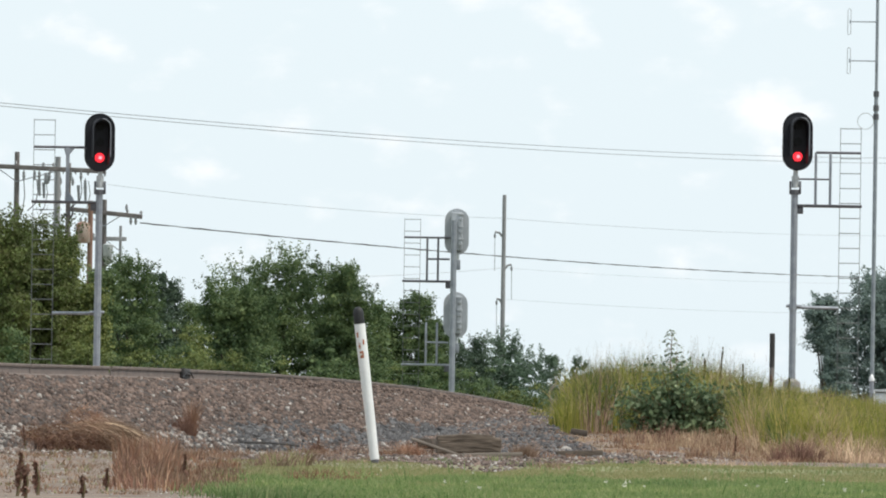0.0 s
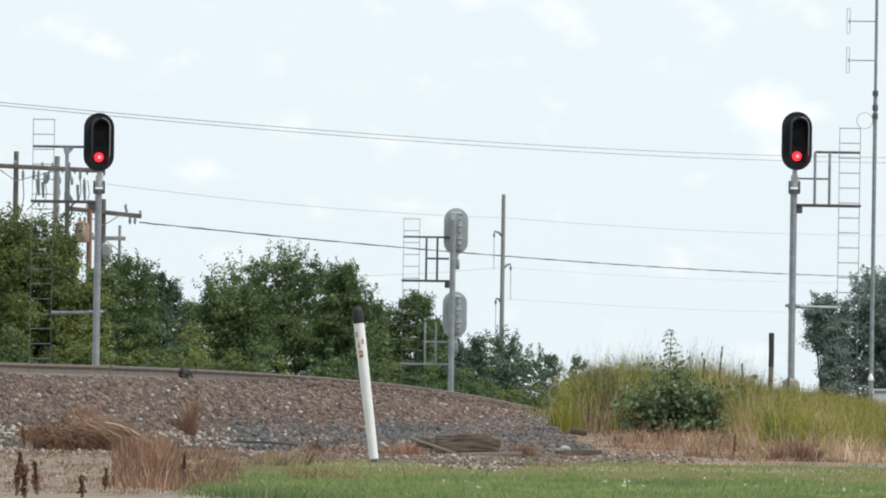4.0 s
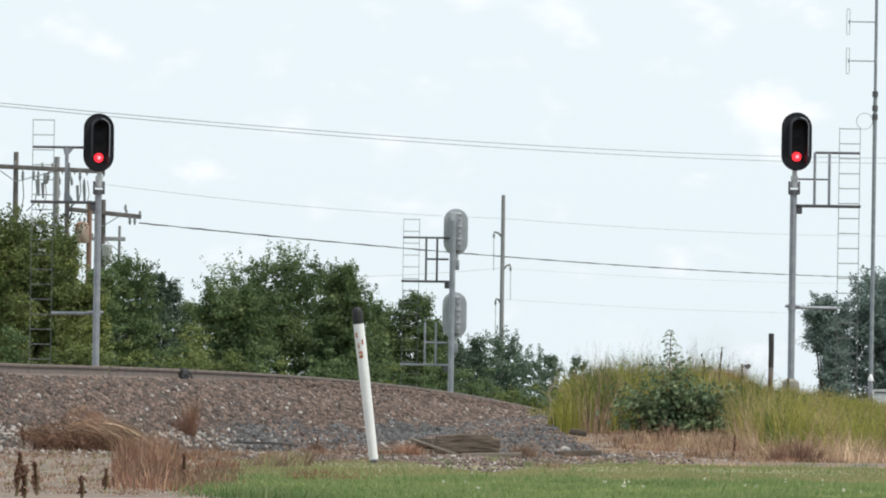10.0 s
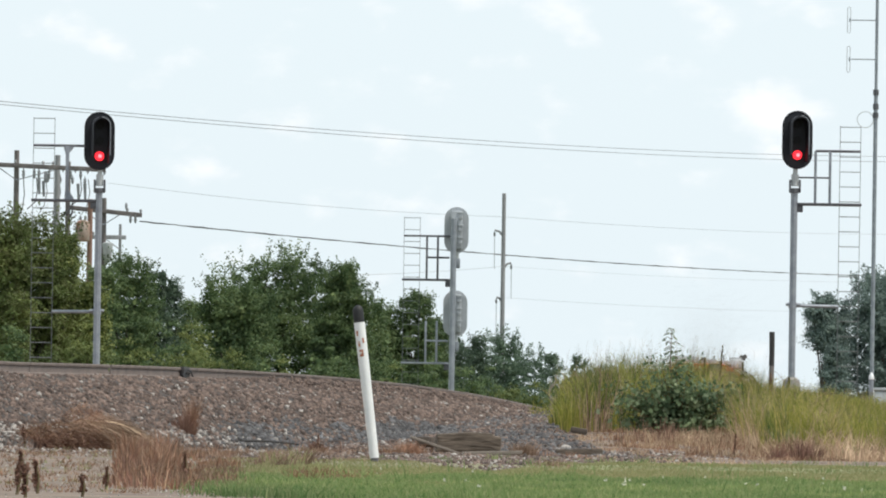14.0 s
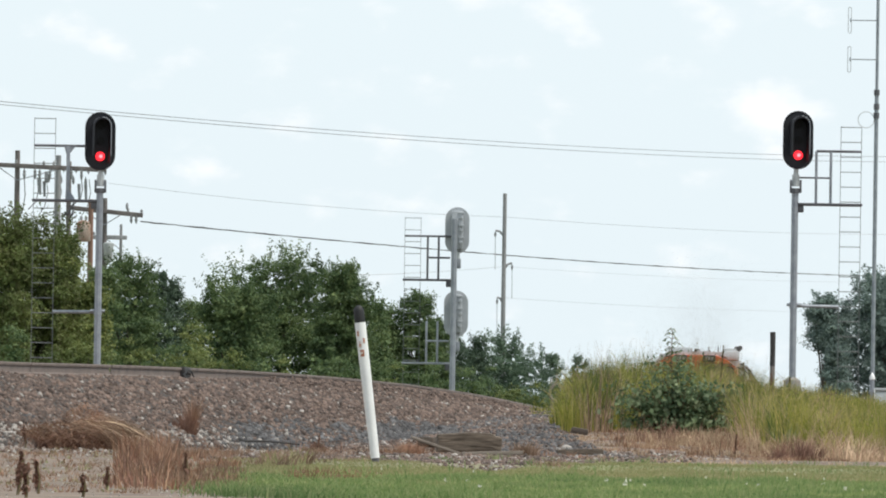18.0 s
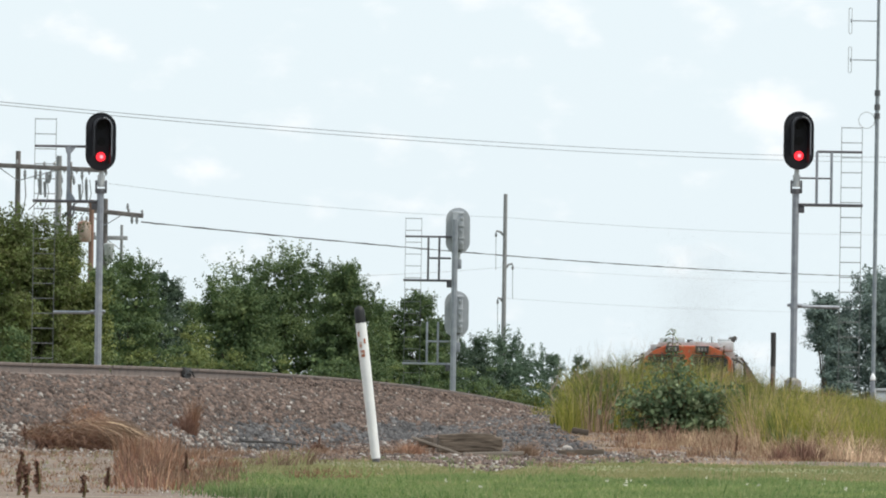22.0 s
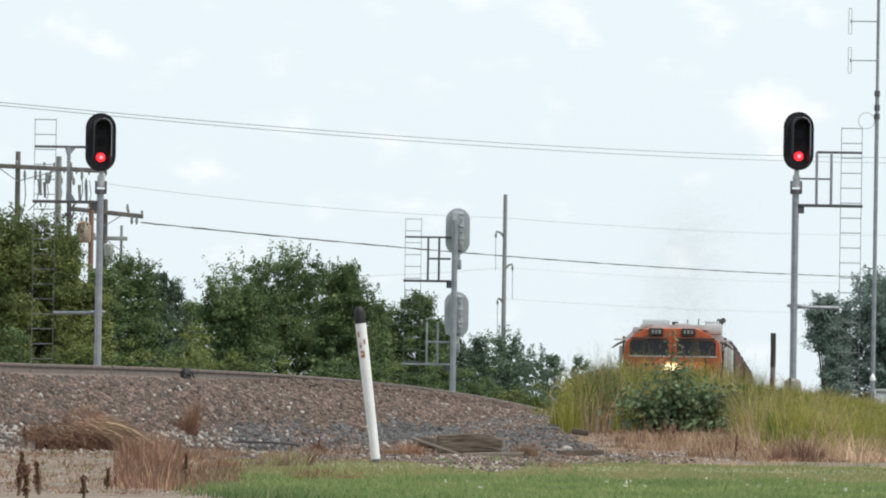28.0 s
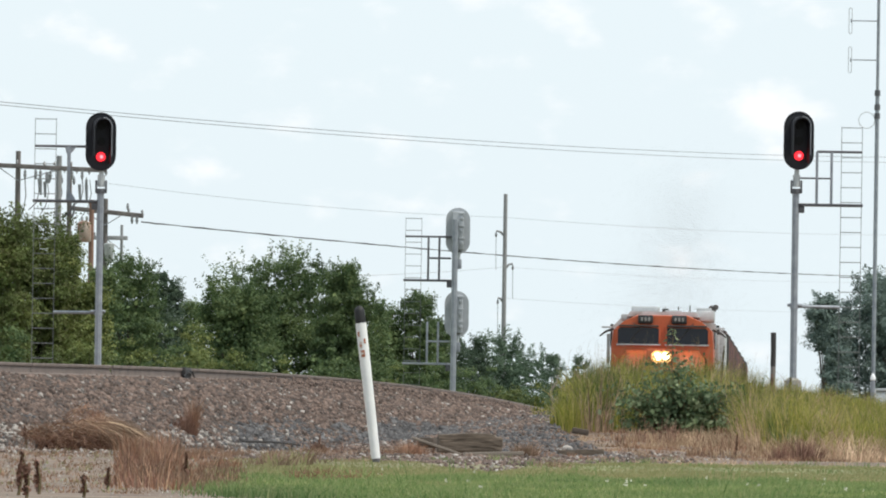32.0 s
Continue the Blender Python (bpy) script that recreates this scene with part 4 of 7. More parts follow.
far_pole = utility_pole(3.06, 687.0, 4.6, 18.3, [], POLE_PALE, "tall bleached wooden transmission pole", 0.125)
for x0, x1, z, drop in ((0.0, -0.5, 16.2, 2.1), (0.0, 0.45, 14.4, 1.9), (0.0, -0.35, 12.5, 1.9)):
    bm = bmesh.new()
    path_tube(bm, [(x0, 0, z - 0.3), (x0 + (x1 - x0) * 0.5, 0, z), (x1, 0, z + 0.05)], 0.06, 6)
    part("bracket_arm", bm, POLE_PALE, far_pole)
    insulator(far_pole, x1, z, -1, 0.3)
    bar(far_pole, "jumper_wire", (x1, 0, z), (x1 + 0.02, 0, z - drop), 0.018, WIRE_PALE)


def wire(name, a, b, sag, r, material, label, knots=0):
    """A hanging wire from a to b."""
    a, b = Vector(a), Vector(b)
    bm = bmesh.new()
    m = 40 + 160 * knots
    pts = [a.lerp(b, i / m) - Vector((0, 0, sag * 4 * (i / m) * (1 - i / m) - knots * 0.012 * math.sin(i * 2.3) * math.sin(i * 0.9))) for i in range(m + 1)]
    path_tube(bm, pts, [r * (1 + knots * 0.35 * math.sin(i * 0.9) * math.sin(i * 0.23)) for i in range(m + 1)], 5)
    single(name, bm, material, label, "wire", "overhead wires", "structure")


wire("overhead_wire", (-19.05, 488.9, 20.18), (32.47, 846.0, 30.78), 0.58, 0.0145, WIRE, "thin grey overhead wire running past the signals")
wire("overhead_wire", (-19.05, 488.9, 20.06), (32.47, 846.0, 30.42), 0.58, 0.0145, WIRE, "thin grey overhead wire running past the signals")
wire("overhead_wire", (-13.82, 557.0, 17.36), (38.52, 1000.0, 26.4), 0.5, 0.031, WIRE_DARK, "grey overhead wire hung from the pole line", 1)
wire("overhead_wire", (-15.92, 579.0, 19.75), (3.06, 687.5, 21.62), 0.25, 0.01, WIRE_PALE, "faint distant overhead wire")
wire("overhead_wire", (3.06, 687.5, 21.62), (35.27, 916.7, 27.5), 0.3, 0.01, WIRE_PALE, "faint distant overhead wire")
wire("overhead_wire", (-6.45, 611.0, 16.34), (3.11, 687.5, 18.88), 0.1, 0.01, WIRE_PALE, "faint distant overhead wire")
wire("overhead_wire", (3.11, 687.5, 18.88), (35.33, 916.7, 24.0), 0.3, 0.006, WIRE_PALE, "faint distant overhead wire")
wire("overhead_wire", (3.13, 687.5, 17.15), (35.35, 916.7, 21.8), 0.3, 0.007, WIRE_PALE, "faint distant overhead wire")


# ---- trees ----
def tree(name, x, y, base, top, half, leaf, material, label, clumps=150, per=70, low=0.12, sprigs=14, depth=None, trunk=0.16, fill=2600):
    """A tree: tapered trunk, limbs to the outer clumps, a crown of many leaves with gaps and upright sprigs."""
    rnd = np.random.default_rng(int(abs(x * 91 + y * 7)) + 3)
    h = top - base
    s = thing(name, pose(x, y, base), label, "tree", "trees behind the railway")
    depth = depth or half * 0.9
    zc, rz = h * (low + (1 - low) / 2), h * (1 - low) / 2
    # foliage masses on the boughs, spread evenly through the crown
    lobes, radii = [], []
    for _ in range(int(20 * max(1.0, rz / half))):
        best, gap = None, -1.0
        for _ in range(24):
            d = rnd.normal(size=3)
            d /= np.linalg.norm(d)
            d /= float(np.sum(np.abs(d) ** 3.2)) ** (1 / 3.2)
            q = d * rnd.uniform(0.3, 1.0) ** 0.35 * np.array([half * 0.68, depth * 0.68, rz - half * 0.34])
            g = min([float(np.linalg.norm(q - o)) for o in lobes] + [9.0])
            if g > gap:
                best, gap = q, g
        lobes.append(best)
        radii.append(half * 0.44 * rnd.uniform(0.7, 1.15))
    lobes, radii = np.array(lobes) + np.array([0, 0, zc]), np.array(radii)
    tufts = int(clumps * 1.7)
    k = rnd.integers(0, len(lobes), tufts)
    e = rnd.normal(size=(tufts, 3))
    e[:, 2] += 0.35
    e /= np.linalg.norm(e, axis=1)[:, None]
    c = lobes[k] + e * (radii[k] * rnd.uniform(0.66, 1.14, tufts))[:, None] * np.array([1.0, 1.0, 0.85])
    c[:, 2] = np.maximum(c[:, 2], 0.25)
    size = rnd.uniform(1.6, 4.6, tufts) * leaf
    twig_p, twig_n = [], []
    for _ in range(sprigs):
        a = rnd.uniform(-0.95, 0.95)
        root = np.array([a * half * 0.95, depth * rnd.uniform(-0.6, 0.3), zc + (rz - 0.15) * (1 - abs(a) ** 3.2) ** (1 / 3.2) - 0.35])
        for _ in range(3):
            way = np.array([a * 0.5 + rnd.normal() * 0.3, rnd.normal() * 0.3, 1.0])
            ln = rnd.uniform(0.5, 1.45) * min(1.0, half / 2.0)
            f = rnd.uniform(0, 1, 42)[:, None]
            twig_p.append(root + way * ln * f + rnd.normal(size=(42, 3)) * leaf * (1.0 - 0.6 * f))
            twig_n.append(rnd.normal(size=(42, 3)) + np.array([0, -0.2, 0.3]))
    twigs = turned_leaves(rnd, np.concatenate(twig_p), np.concatenate(twig_n), leaf * 0.95)
    fill = int(fill * 1.5)
    core = rnd.normal(size=(fill, 3))
    core /= np.linalg.norm(core, axis=1)[:, None]
    k = rnd.integers(0, len(lobes), fill)
    core = lobes[k] + core * (rnd.uniform(0, 1, fill) ** 0.5 * 0.66 * radii[k])[:, None]
    core[:, 2] = np.maximum(core[:, 2], 0.2)
    v, f = joined(tuft_leaves(rnd, c, size, per, leaf * 0.85), twigs, leaf_quads(core, leaf * 2.0, 0.8))
    crown = finish(new("crown", bulk_mesh("crown", v, f)), material)
    crown.parent = s
    tagged(crown, kind="stuff")
    bm = bmesh.new()
    path_tube(bm, [(0, 0, -0.3), (0.03, 0, h * 0.2), (-0.04, 0.02, h * 0.45), (0.03, 0, h * 0.75)], [trunk * 1.3, trunk, trunk * 0.7, trunk * 0.25], 8)
    part("trunk", bm, BARK, s)
    for i in range(min(12, len(lobes))):
        e = Vector(lobes[i])
        z0 = min(h * 0.6, max(0.4, e.z * 0.6))
        bm = bmesh.new()
        path_tube(bm, [(0, 0, z0), (e.x * 0.4, e.y * 0.4, z0 + (e.z - z0) * 0.3), tuple(e)], [trunk * 0.4, trunk * 0.28, 0.015], 6)
        part("limb", bm, BARK, s)
    return s


tree("tree", -12.45, 366.7, 4.5, 11.90, 1.58, 0.1, TREE_BROWN, "olive-brown leafy tree beside the railway", 325, 114, 0.03, 22, None, 0.16, 2600)
tree("tree", -11.56, 372.0, 4.5, 11.77, 0.71, 0.1, TREE_LIGHT, "leafy yellow-green tree with a narrow crown", 162, 114, 0.03, 10, None, 0.16, 1600)
tree("tree", -13.17, 362.0, 4.5, 11.96, 1.15, 0.1, TREE_BROWN, "olive-brown leafy tree beside the railway", 187, 114, 0.03, 12, None, 0.16, 1800)
tree("tree", -10.88, 423.0, 4.6, 12.30, 1.19, 0.09, TREE_LEAF, "leafy green tree with a ragged top", 212, 114, 0.03, 18, None, 0.16, 2200)
tree("tree", -10.31, 440.0, 4.6, 12.47, 0.72, 0.09, TREE_DARK, "slim dark green tree with a ragged top", 112, 103, 0.03, 10, None, 0.16, 1200)
tree("tree", -9.73, 442.0, 4.6, 12.08, 0.32, 0.09, TREE_DARK, "slim dark green sapling with a ragged top", 62, 92, 0.05, 7, None, 0.1, 600)
tree("tree", -7.47, 438.0, 4.6, 11.98, 1.39, 0.1, TREE_LEAF, "broad dark green tree with upright sprigs", 250, 114, 0.03, 18, None, 0.16, 2600)
tree("tree", -5.89, 446.0, 4.6, 12.85, 2.53, 0.1, TREE_LEAF, "broad dark green tree with upright sprigs", 525, 114, 0.03, 34, None, 0.2, 5000)
tree("tree", -3.73, 442.0, 4.6, 12.66, 1.10, 0.1, TREE_LEAF, "dark green tree with upright sprigs", 212, 114, 0.03, 14, None, 0.16, 2400)
tree("tree", -1.22, 489.0, 4.6, 12.90, 0.84, 0.1, TREE_LEAF, "dark green tree beyond the signal", 162, 114, 0.03, 12, None, 0.16, 1600)
tree("tree", -2.43, 489.0, 4.6, 12.28, 0.93, 0.1, TREE_LEAF, "dark green tree beyond the signal", 150, 114, 0.03, 9, None, 0.16, 1500)
tree("tree", -0.39, 500.0, 4.6, 12.17, 0.64, 0.1, TREE_LEAF, "dark green tree beyond the signal", 100, 103, 0.03, 7, None, 0.16, 1000)
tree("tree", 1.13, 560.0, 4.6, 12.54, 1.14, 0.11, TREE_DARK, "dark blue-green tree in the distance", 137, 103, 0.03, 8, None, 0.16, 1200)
tree("tree", 2.73, 655.0, 4.6, 14.27, 1.73, 0.13, TREE_FAR_HAZED, "hazy blue-green tree in the distance", 187, 103, 0.03, 9, None, 0.16, 1600)
tree("tree", 5.34, 800.0, 4.6, 16.42, 1.53, 0.13, TREE_FAR_HAZED, "hazy blue-green tree in the distance", 137, 103, 0.03, 8, None, 0.16, 1200)
tree("tree", 6.94, 830.0, 4.6, 16.62, 0.91, 0.13, TREE_FAR_HAZED, "hazy blue-green tree in the distance", 100, 103, 0.03, 7, None, 0.16, 900)
tree("tree", 9.81, 930.0, 4.6, 18.46, 0.93, 0.13, TREE_FAR_HAZED, "small hazy tree in the distance", 87, 103, 0.03, 6, None, 0.16, 800)
tree("tree", 25.72, 733.0, 4.6, 19.57, 2.73, 0.16, TREE_HAZED, "tall dark blue-green tree with a ragged edge", 325, 103, 0.05, 16, None, 0.3, 3000)
tree("tree", 22.19, 726.0, 4.6, 18.29, 1.32, 0.15, TREE_HAZED, "blue-green tree leaning out from a taller one", 150, 97, 0.76, 10, None, 0.18, 700)
tree("tree", 22.89, 730.0, 4.6, 15.74, 0.93, 0.15, TREE_HAZED, "low blue-green tree beside taller ones", 87, 92, 0.05, 6, None, 0.16, 600)
tree("tree", 22.41, 716.0, 4.6, 15.46, 0.75, 0.14, TREE_HAZED, "low blue-green tree beside taller ones", 150, 100, 0.05, 6, None, 0.16, 1800)
tree("tree", -12.13, 470.0, 4.6, 12.08, 0.9, 0.1, TREE_DARK, "dark green tree behind lighter ones", 130, 105, 0.03, 9, None, 0.16, 2200)
tree("tree", -13.63, 400.0, 4.6, 10.16, 0.95, 0.1, TREE_LEAF, "green tree behind olive-brown ones", 130, 105, 0.03, 9, None, 0.16, 2200)
tree("tree", 27.97, 760.0, 4.6, 21.29, 2.59, 0.18, TREE_HAZED, "tall dark blue-green tree with a ragged edge", 187, 103, 0.3, 12, None, 0.3, 1500)
tree("tree", -9.30, 450.0, 4.6, 11.52, 0.70, 0.1, TREE_LEAF, "low green tree between taller ones", 110, 110, 0.03, 9, None, 0.14, 1400)
tree("tree", -11.14, 400.0, 4.6, 11.60, 0.55, 0.09, TREE_LEAF, "leafy green tree behind the signal mast", 100, 110, 0.03, 8, None, 0.14, 1300)
tree("tree", -2.94, 480.0, 4.6, 12.30, 0.87, 0.1, TREE_LEAF, "dark green tree beyond the signal", 110, 110, 0.03, 8, None, 0.14, 1400)
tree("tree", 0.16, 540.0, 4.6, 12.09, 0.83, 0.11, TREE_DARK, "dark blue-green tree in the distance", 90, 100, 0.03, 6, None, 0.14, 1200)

tree("tree", -10.71, 368.0, 4.5, 10.25, 0.7, 0.1, TREE_LIGHT, "narrow yellow-green tree beside the signal mast", 110, 115, 0.03, 8, None, 0.12, 1500)


def shrub(x, y, base, top, half, leaf, material, label, clumps=60, per=60):
    """A low rounded bush of leaves with a few stems."""
    rnd = np.random.default_rng(int(abs(x * 53 + y * 11)) + 1)
    h = top - base
    s = thing("shrub", pose(x, y, base), label, "shrub", "bushes behind the railway")
    d = rnd.normal(size=(clumps, 3))
    d /= np.linalg.norm(d, axis=1)[:, None]
    c = d * rnd.uniform(0.3, 1, clumps)[:, None] * np.array([half, half * 0.8, h * 0.55]) + np.array([0, 0, h * 0.42])
    c[:, 2] = np.maximum(c[:, 2], 0.1)
    inner = np.repeat(c, 12, 0) * np.array([0.8, 0.8, 0.85]) + rnd.normal(size=(clumps * 12, 3)) * 0.12
    ob = finish(new("leaves", bulk_mesh("leaves", *joined(tuft_leaves(rnd, c, rnd.uniform(0.16, 0.36, clumps), per * 2, leaf * 0.7), leaf_quads(inner, leaf * 1.6, 0.8)))), material)
    ob.parent = s
    tagged(ob, kind="stuff")
    for i in range(6):
        bm = bmesh.new()
        e = c[i]
        path_tube(bm, [(e[0] * 0.1, e[1] * 0.1, -0.1), (e[0] * 0.5, e[1] * 0.5, e[2] * 0.6), tuple(e)], [0.03, 0.02, 0.006], 5)
        part("stem", bm, BARK, s)


for x, y, top, half, m in ((-10.02, 345, 8.77, 0.86, TREE_LIGHT), (-8.81, 350, 8.66, 0.95, TREE_LIGHT), (-8.27, 372, 9.37, 0.85, TREE_LEAF), (-7.76, 384, 9.90, 0.79, TREE_LIGHT),
                           (-7.34, 352, 8.32, 0.72, TREE_LIGHT), (-5.96, 345, 7.86, 0.75, TREE_LIGHT), (-7.32, 380, 9.04, 0.69, TREE_LIGHT), (-5.79, 400, 9.28, 1.09, TREE_LEAF),
                           (-4.18, 402, 9.34, 1.10, TREE_LEAF), (-2.72, 402, 9.55, 0.91, TREE_LEAF), (-3.25, 380, 8.41, 0.69, TREE_LEAF), (-1.65, 410, 9.35, 0.84, TREE_LEAF),
                           (-0.53, 410, 9.18, 0.84, TREE_LEAF), (0.80, 420, 9.20, 0.76, TREE_LEAF), (1.88, 405, 8.48, 0.74, TREE_LIGHT), (2.68, 400, 8.23, 0.73, TREE_LIGHT),
                           (3.50, 410, 8.31, 0.65, TREE_LEAF), (1.41, 430, 9.19, 0.78, TREE_LEAF), (-11.42, 345, 8.12, 0.94, TREE_BROWN), (-12.24, 350, 8.84, 0.64, TREE_LEAF),
                           (-1.65, 372, 8.12, 0.30, TREE_LIGHT), (-4.75, 372, 8.3, 0.6, TREE_LIGHT), (-3.95, 374, 8.15, 0.55, TREE_LEAF)):
    shrub(x, y, 4.5, top, half, 0.1, m, "rounded green bush behind the railway", 70, 60)


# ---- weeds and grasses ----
shrub(3.72, 400.0, 4.6, 9.0, 0.6, 0.08, TREE_FAR_HAZED, "slim hazy sapling beside the track")


def scatter(n, x0, x1, y0, y1, keep=None):
    x, y = RNG.uniform(x0, x1, n), RNG.uniform(y0, y1, n)
    if keep is not None:
        k = keep(x, y)
        x, y = x[k], y[k]
    return np.stack([x, y, land(x, y)], 1)


def fan(n, u0, u1, y0, y1, keep=None):
    """Points spread evenly over a wedge of ground, thicker towards its near end."""
    u, y = RNG.uniform(u0, u1, n), np.exp(RNG.uniform(math.log(y0), math.log(y1), n))
    x = u * y
    if keep is not None:
        k = keep(x, y)
        x, y = x[k], y[k]
    return np.stack([x, y, land(x, y)], 1)


def clump_noise(p, scale, seed=0.0):
    """A slow wave over the ground, between 0 and 1."""
    x, y = p[:, 0] * scale, p[:, 1] * scale * 0.35
    return 0.5 + 0.25 * (np.sin(x * 2.1 + seed + 1.3 * np.sin(y * 1.7 + seed)) + np.sin(y * 2.9 + x * 1.1 + seed * 2))


def crest_over(p):
    """How high the standing grass grows over the points p."""
    rise = np.interp(p[:, 0] / p[:, 1], [0.0088, 0.0097, 0.0102, 0.0133, 0.0146, 0.016, 0.0187, 0.0212, 0.0233, 0.0256, 0.0279, 0.0324, 0.0356],
                     [0.0150, 0.0172, 0.0179, 0.0184, 0.0189, 0.0184, 0.0186, 0.0185, 0.0178, 0.0169, 0.0159, 0.0155, 0.0148])
    return np.maximum(EYE_Z + rise * p[:, 1] - p[:, 2], 0.3)


def tall_weeds():
    # standing grass in tufts, each of one kind
    p = scatter(1750, 1.6, 9.6, 205, 252, lambda x, y: (x - rail_x(y) > 1.3) & ((x / y > 0.0262) | (y > 224) | ((x / y > 0.0238) & (y > 212))) & (x / y > 0.0095 + 0.0007 * np.sin(y * 0.9) * np.sin(y * 0.37)))
    u = p[:, 0] / p[:, 1]
    h = crest_over(p) * np.where(u > 0.026, RNG.uniform(0.5, 1.18, len(p)), RNG.uniform(0.68, 1.06, len(p))) * np.clip((u - 0.0078) / 0.0028, 0.45, 1)
    kind = RNG.uniform(size=len(p)) + 0.25 * (clump_noise(p, 1.4, 0.9) - 0.5)
    # rank swath at the left; extra dark tufts further right imitate shaded gaps
    rank = ((u > 0.0116) & (u < 0.0152) & (kind < 0.66)) | (kind < np.where((u > 0.019) & (u < 0.03), 0.2, 0.1))
    straw = ~rank & (kind > np.where((u > 0.02) & (u < 0.027), 0.62, np.where((u > 0.0105) & (u < 0.0125), 0.68, np.where(u > 0.029, 0.6, 0.82))))
    yellow = ~rank & ~straw & (kind > np.where(u > 0.0275, 0.35, 0.6))
    green = ~rank & ~straw & ~yellow
    for k, name, tone, per, words in ((green, "tall_grass", TALL_GRASS, 46, "tall yellow-green wild grass on the embankment"),
                                      (rank, "rank_grass", RANK_GRASS, 42, "rank dark green grass in dense tufts"),
                                      (yellow, "yellow_grass", YELLOW_GRASS, 40, "bright yellow-green grass in uneven tufts"),
                                      (straw, "russet_straw", STRAW, 20, "orange-tinted dry grass standing among green")):
        stuff(name, tussocks(p[k], h[k] * 1.04, per, 0.22, 0.5, (0.005, 0.013), 5, 0.45), tone, words, "grass")
    # leaves that branch off half way up and hang over
    for name, tone, count in (("hanging_grass_leaves", TALL_GRASS, 9000), ("hanging_straw_leaves", HEAP_STRAW, 2400)):
        k = RNG.integers(0, len(p), count)
        q = p[k] + RNG.normal(size=(count, 3)) * np.array([0.22, 0.22, 0])
        q[:, 2] += h[k] * RNG.uniform(0.15, 0.85, count)
        way = RNG.normal(size=(count, 3)) * np.array([0.8, 0.8, 0.2]) + np.array([0, 0, 0.7])
        way /= np.linalg.norm(way, axis=1)[:, None]
        stuff(name, strands(q, way, RNG.uniform(0.15, 0.5, count), RNG.uniform(0.005, 0.012, count), 4, 0.5), tone, "bent grass leaves hanging off tall stems", "grass")
    k = np.concatenate([RNG.choice(len(p), 150, replace=False), RNG.choice(np.flatnonzero((u > 0.0165) & (u < 0.0245)), 60, replace=False)])
    stuff("grass_seed_heads", panicles(p[k], crest_over(p[k]) * RNG.uniform(0.8, 1.1, len(k)), 3, 0.25), SEED_HEAD, "thin dry grass stems with loose seed heads", "grass")
    k = np.flatnonzero((u > 0.0103) & (u < 0.0128))
    k = RNG.choice(k, min(60, len(k)), replace=False)
    stuff("straw_stems", tussocks(p[k] - np.array([0, 1.0, 0]), h[k] * 0.95, 4, 0.15, 0.25, (0.01, 0.02)), HEAP_STRAW, "pale dry stems among tall grass", "grass")
    # dead grass at their foot
    p = scatter(820, 2.0, 9.2, 202, 226, lambda x, y: (x - rail_x(y) > 3.0) & (x / y > 0.0137 - 0.00018 * (y - 199)) & ((np.sin(x * 3.1 + y) * np.sin(x * 1.3 + 0.4 * y) > np.where(x / y < 0.0195, 0.25, -0.15)) | (y > 212)))
    u = p[:, 0] / p[:, 1]
    h = RNG.uniform(0.14, 0.55, len(p)) * (0.25 + 1.0 * clump_noise(p, 1.9, 2.0)) * np.interp(u, [0.0125, 0.017, 0.024], [0.3, 0.55, 1.0])
    k = RNG.uniform(size=len(p)) < np.interp(u, [0.015, 0.026], [0.42, 0.62])
    stuff("dead_grass", tussocks(p[k], h[k], 24, 0.22, 0.8, (0.006, 0.014)), STRAW, "dead straw-coloured tufts at the foot of the weeds", "grass")
    stuff("brown_dead_grass", tussocks(p[~k], h[~k] * 0.9, 22, 0.24, 0.9, (0.006, 0.014)), RUSSET, "brown dead tufts at the foot of the weeds", "grass")
    k = (u > 0.027) & (np.sin(p[:, 0] * 5.0) > 0.2)
    stuff("green_grass_tufts", tussocks(p[k], h[k] * 1.2, 30, 0.22, 0.5, (0.008, 0.018)), LAWN_BLADE, "fresh green tufts in dead grass", "grass")
    p = scatter(420, 5.2, 9.6, 199, 222)
    stuff("pale_bent_grass", tussocks(p, RNG.uniform(0.25, 0.75, len(p)) * (0.5 + 0.7 * clump_noise(p, 1.7, 4.1)), 26, 0.3, 1.2, (0.006, 0.016)), STRAW, "bent straw-coloured grass in a tangled mass", "grass")
    p = scatter(330, 5.4, 9.6, 204, 228)
    stuff("yellow_bent_grass", tussocks(p, RNG.uniform(0.4, 1.0, len(p)) * (0.5 + 0.8 * clump_noise(p, 1.3, 2.6)), 28, 0.25, 0.7, (0.006, 0.016)), YELLOW_GRASS, "bent yellow-green grass in a tangled mass", "grass")
    p = scatter(130, 2.9, 6.2, 189, 199)
    stuff("russet_grass", tussocks(p, RNG.uniform(0.03, 0.16, len(p)), 20, 0.2, 1.0, (0.005, 0.012)), RUSSET, "russet dead grass along the lawn's edge", "grass")
    p = scatter(45, 3.1, 5.4, 212, 219)
    stuff("straw_before_weed", tussocks(p, RNG.uniform(0.08, 0.42, len(p)), 18, 0.16, 0.9, (0.006, 0.013)), STRAW, "pale straw standing before a leafy weed", "grass")
    p = scatter(26, 3.0, 5.6, 213, 219)
    stuff("brown_stalks", tussocks(p, RNG.uniform(0.2, 0.6, len(p)), 9, 0.1, 0.5, (0.006, 0.014)), DOCK, "dead brown stalks before a leafy weed", "grass")
    # brush of dead stalks in front of the grass
    c = np.array([(5.25 + 0.11 * i + 0.04 * math.sin(i * 5), 197.0 + (i % 3), 0.0) for i in range(7)])
    c[:, 2] = land(c[:, 0], c[:, 1])
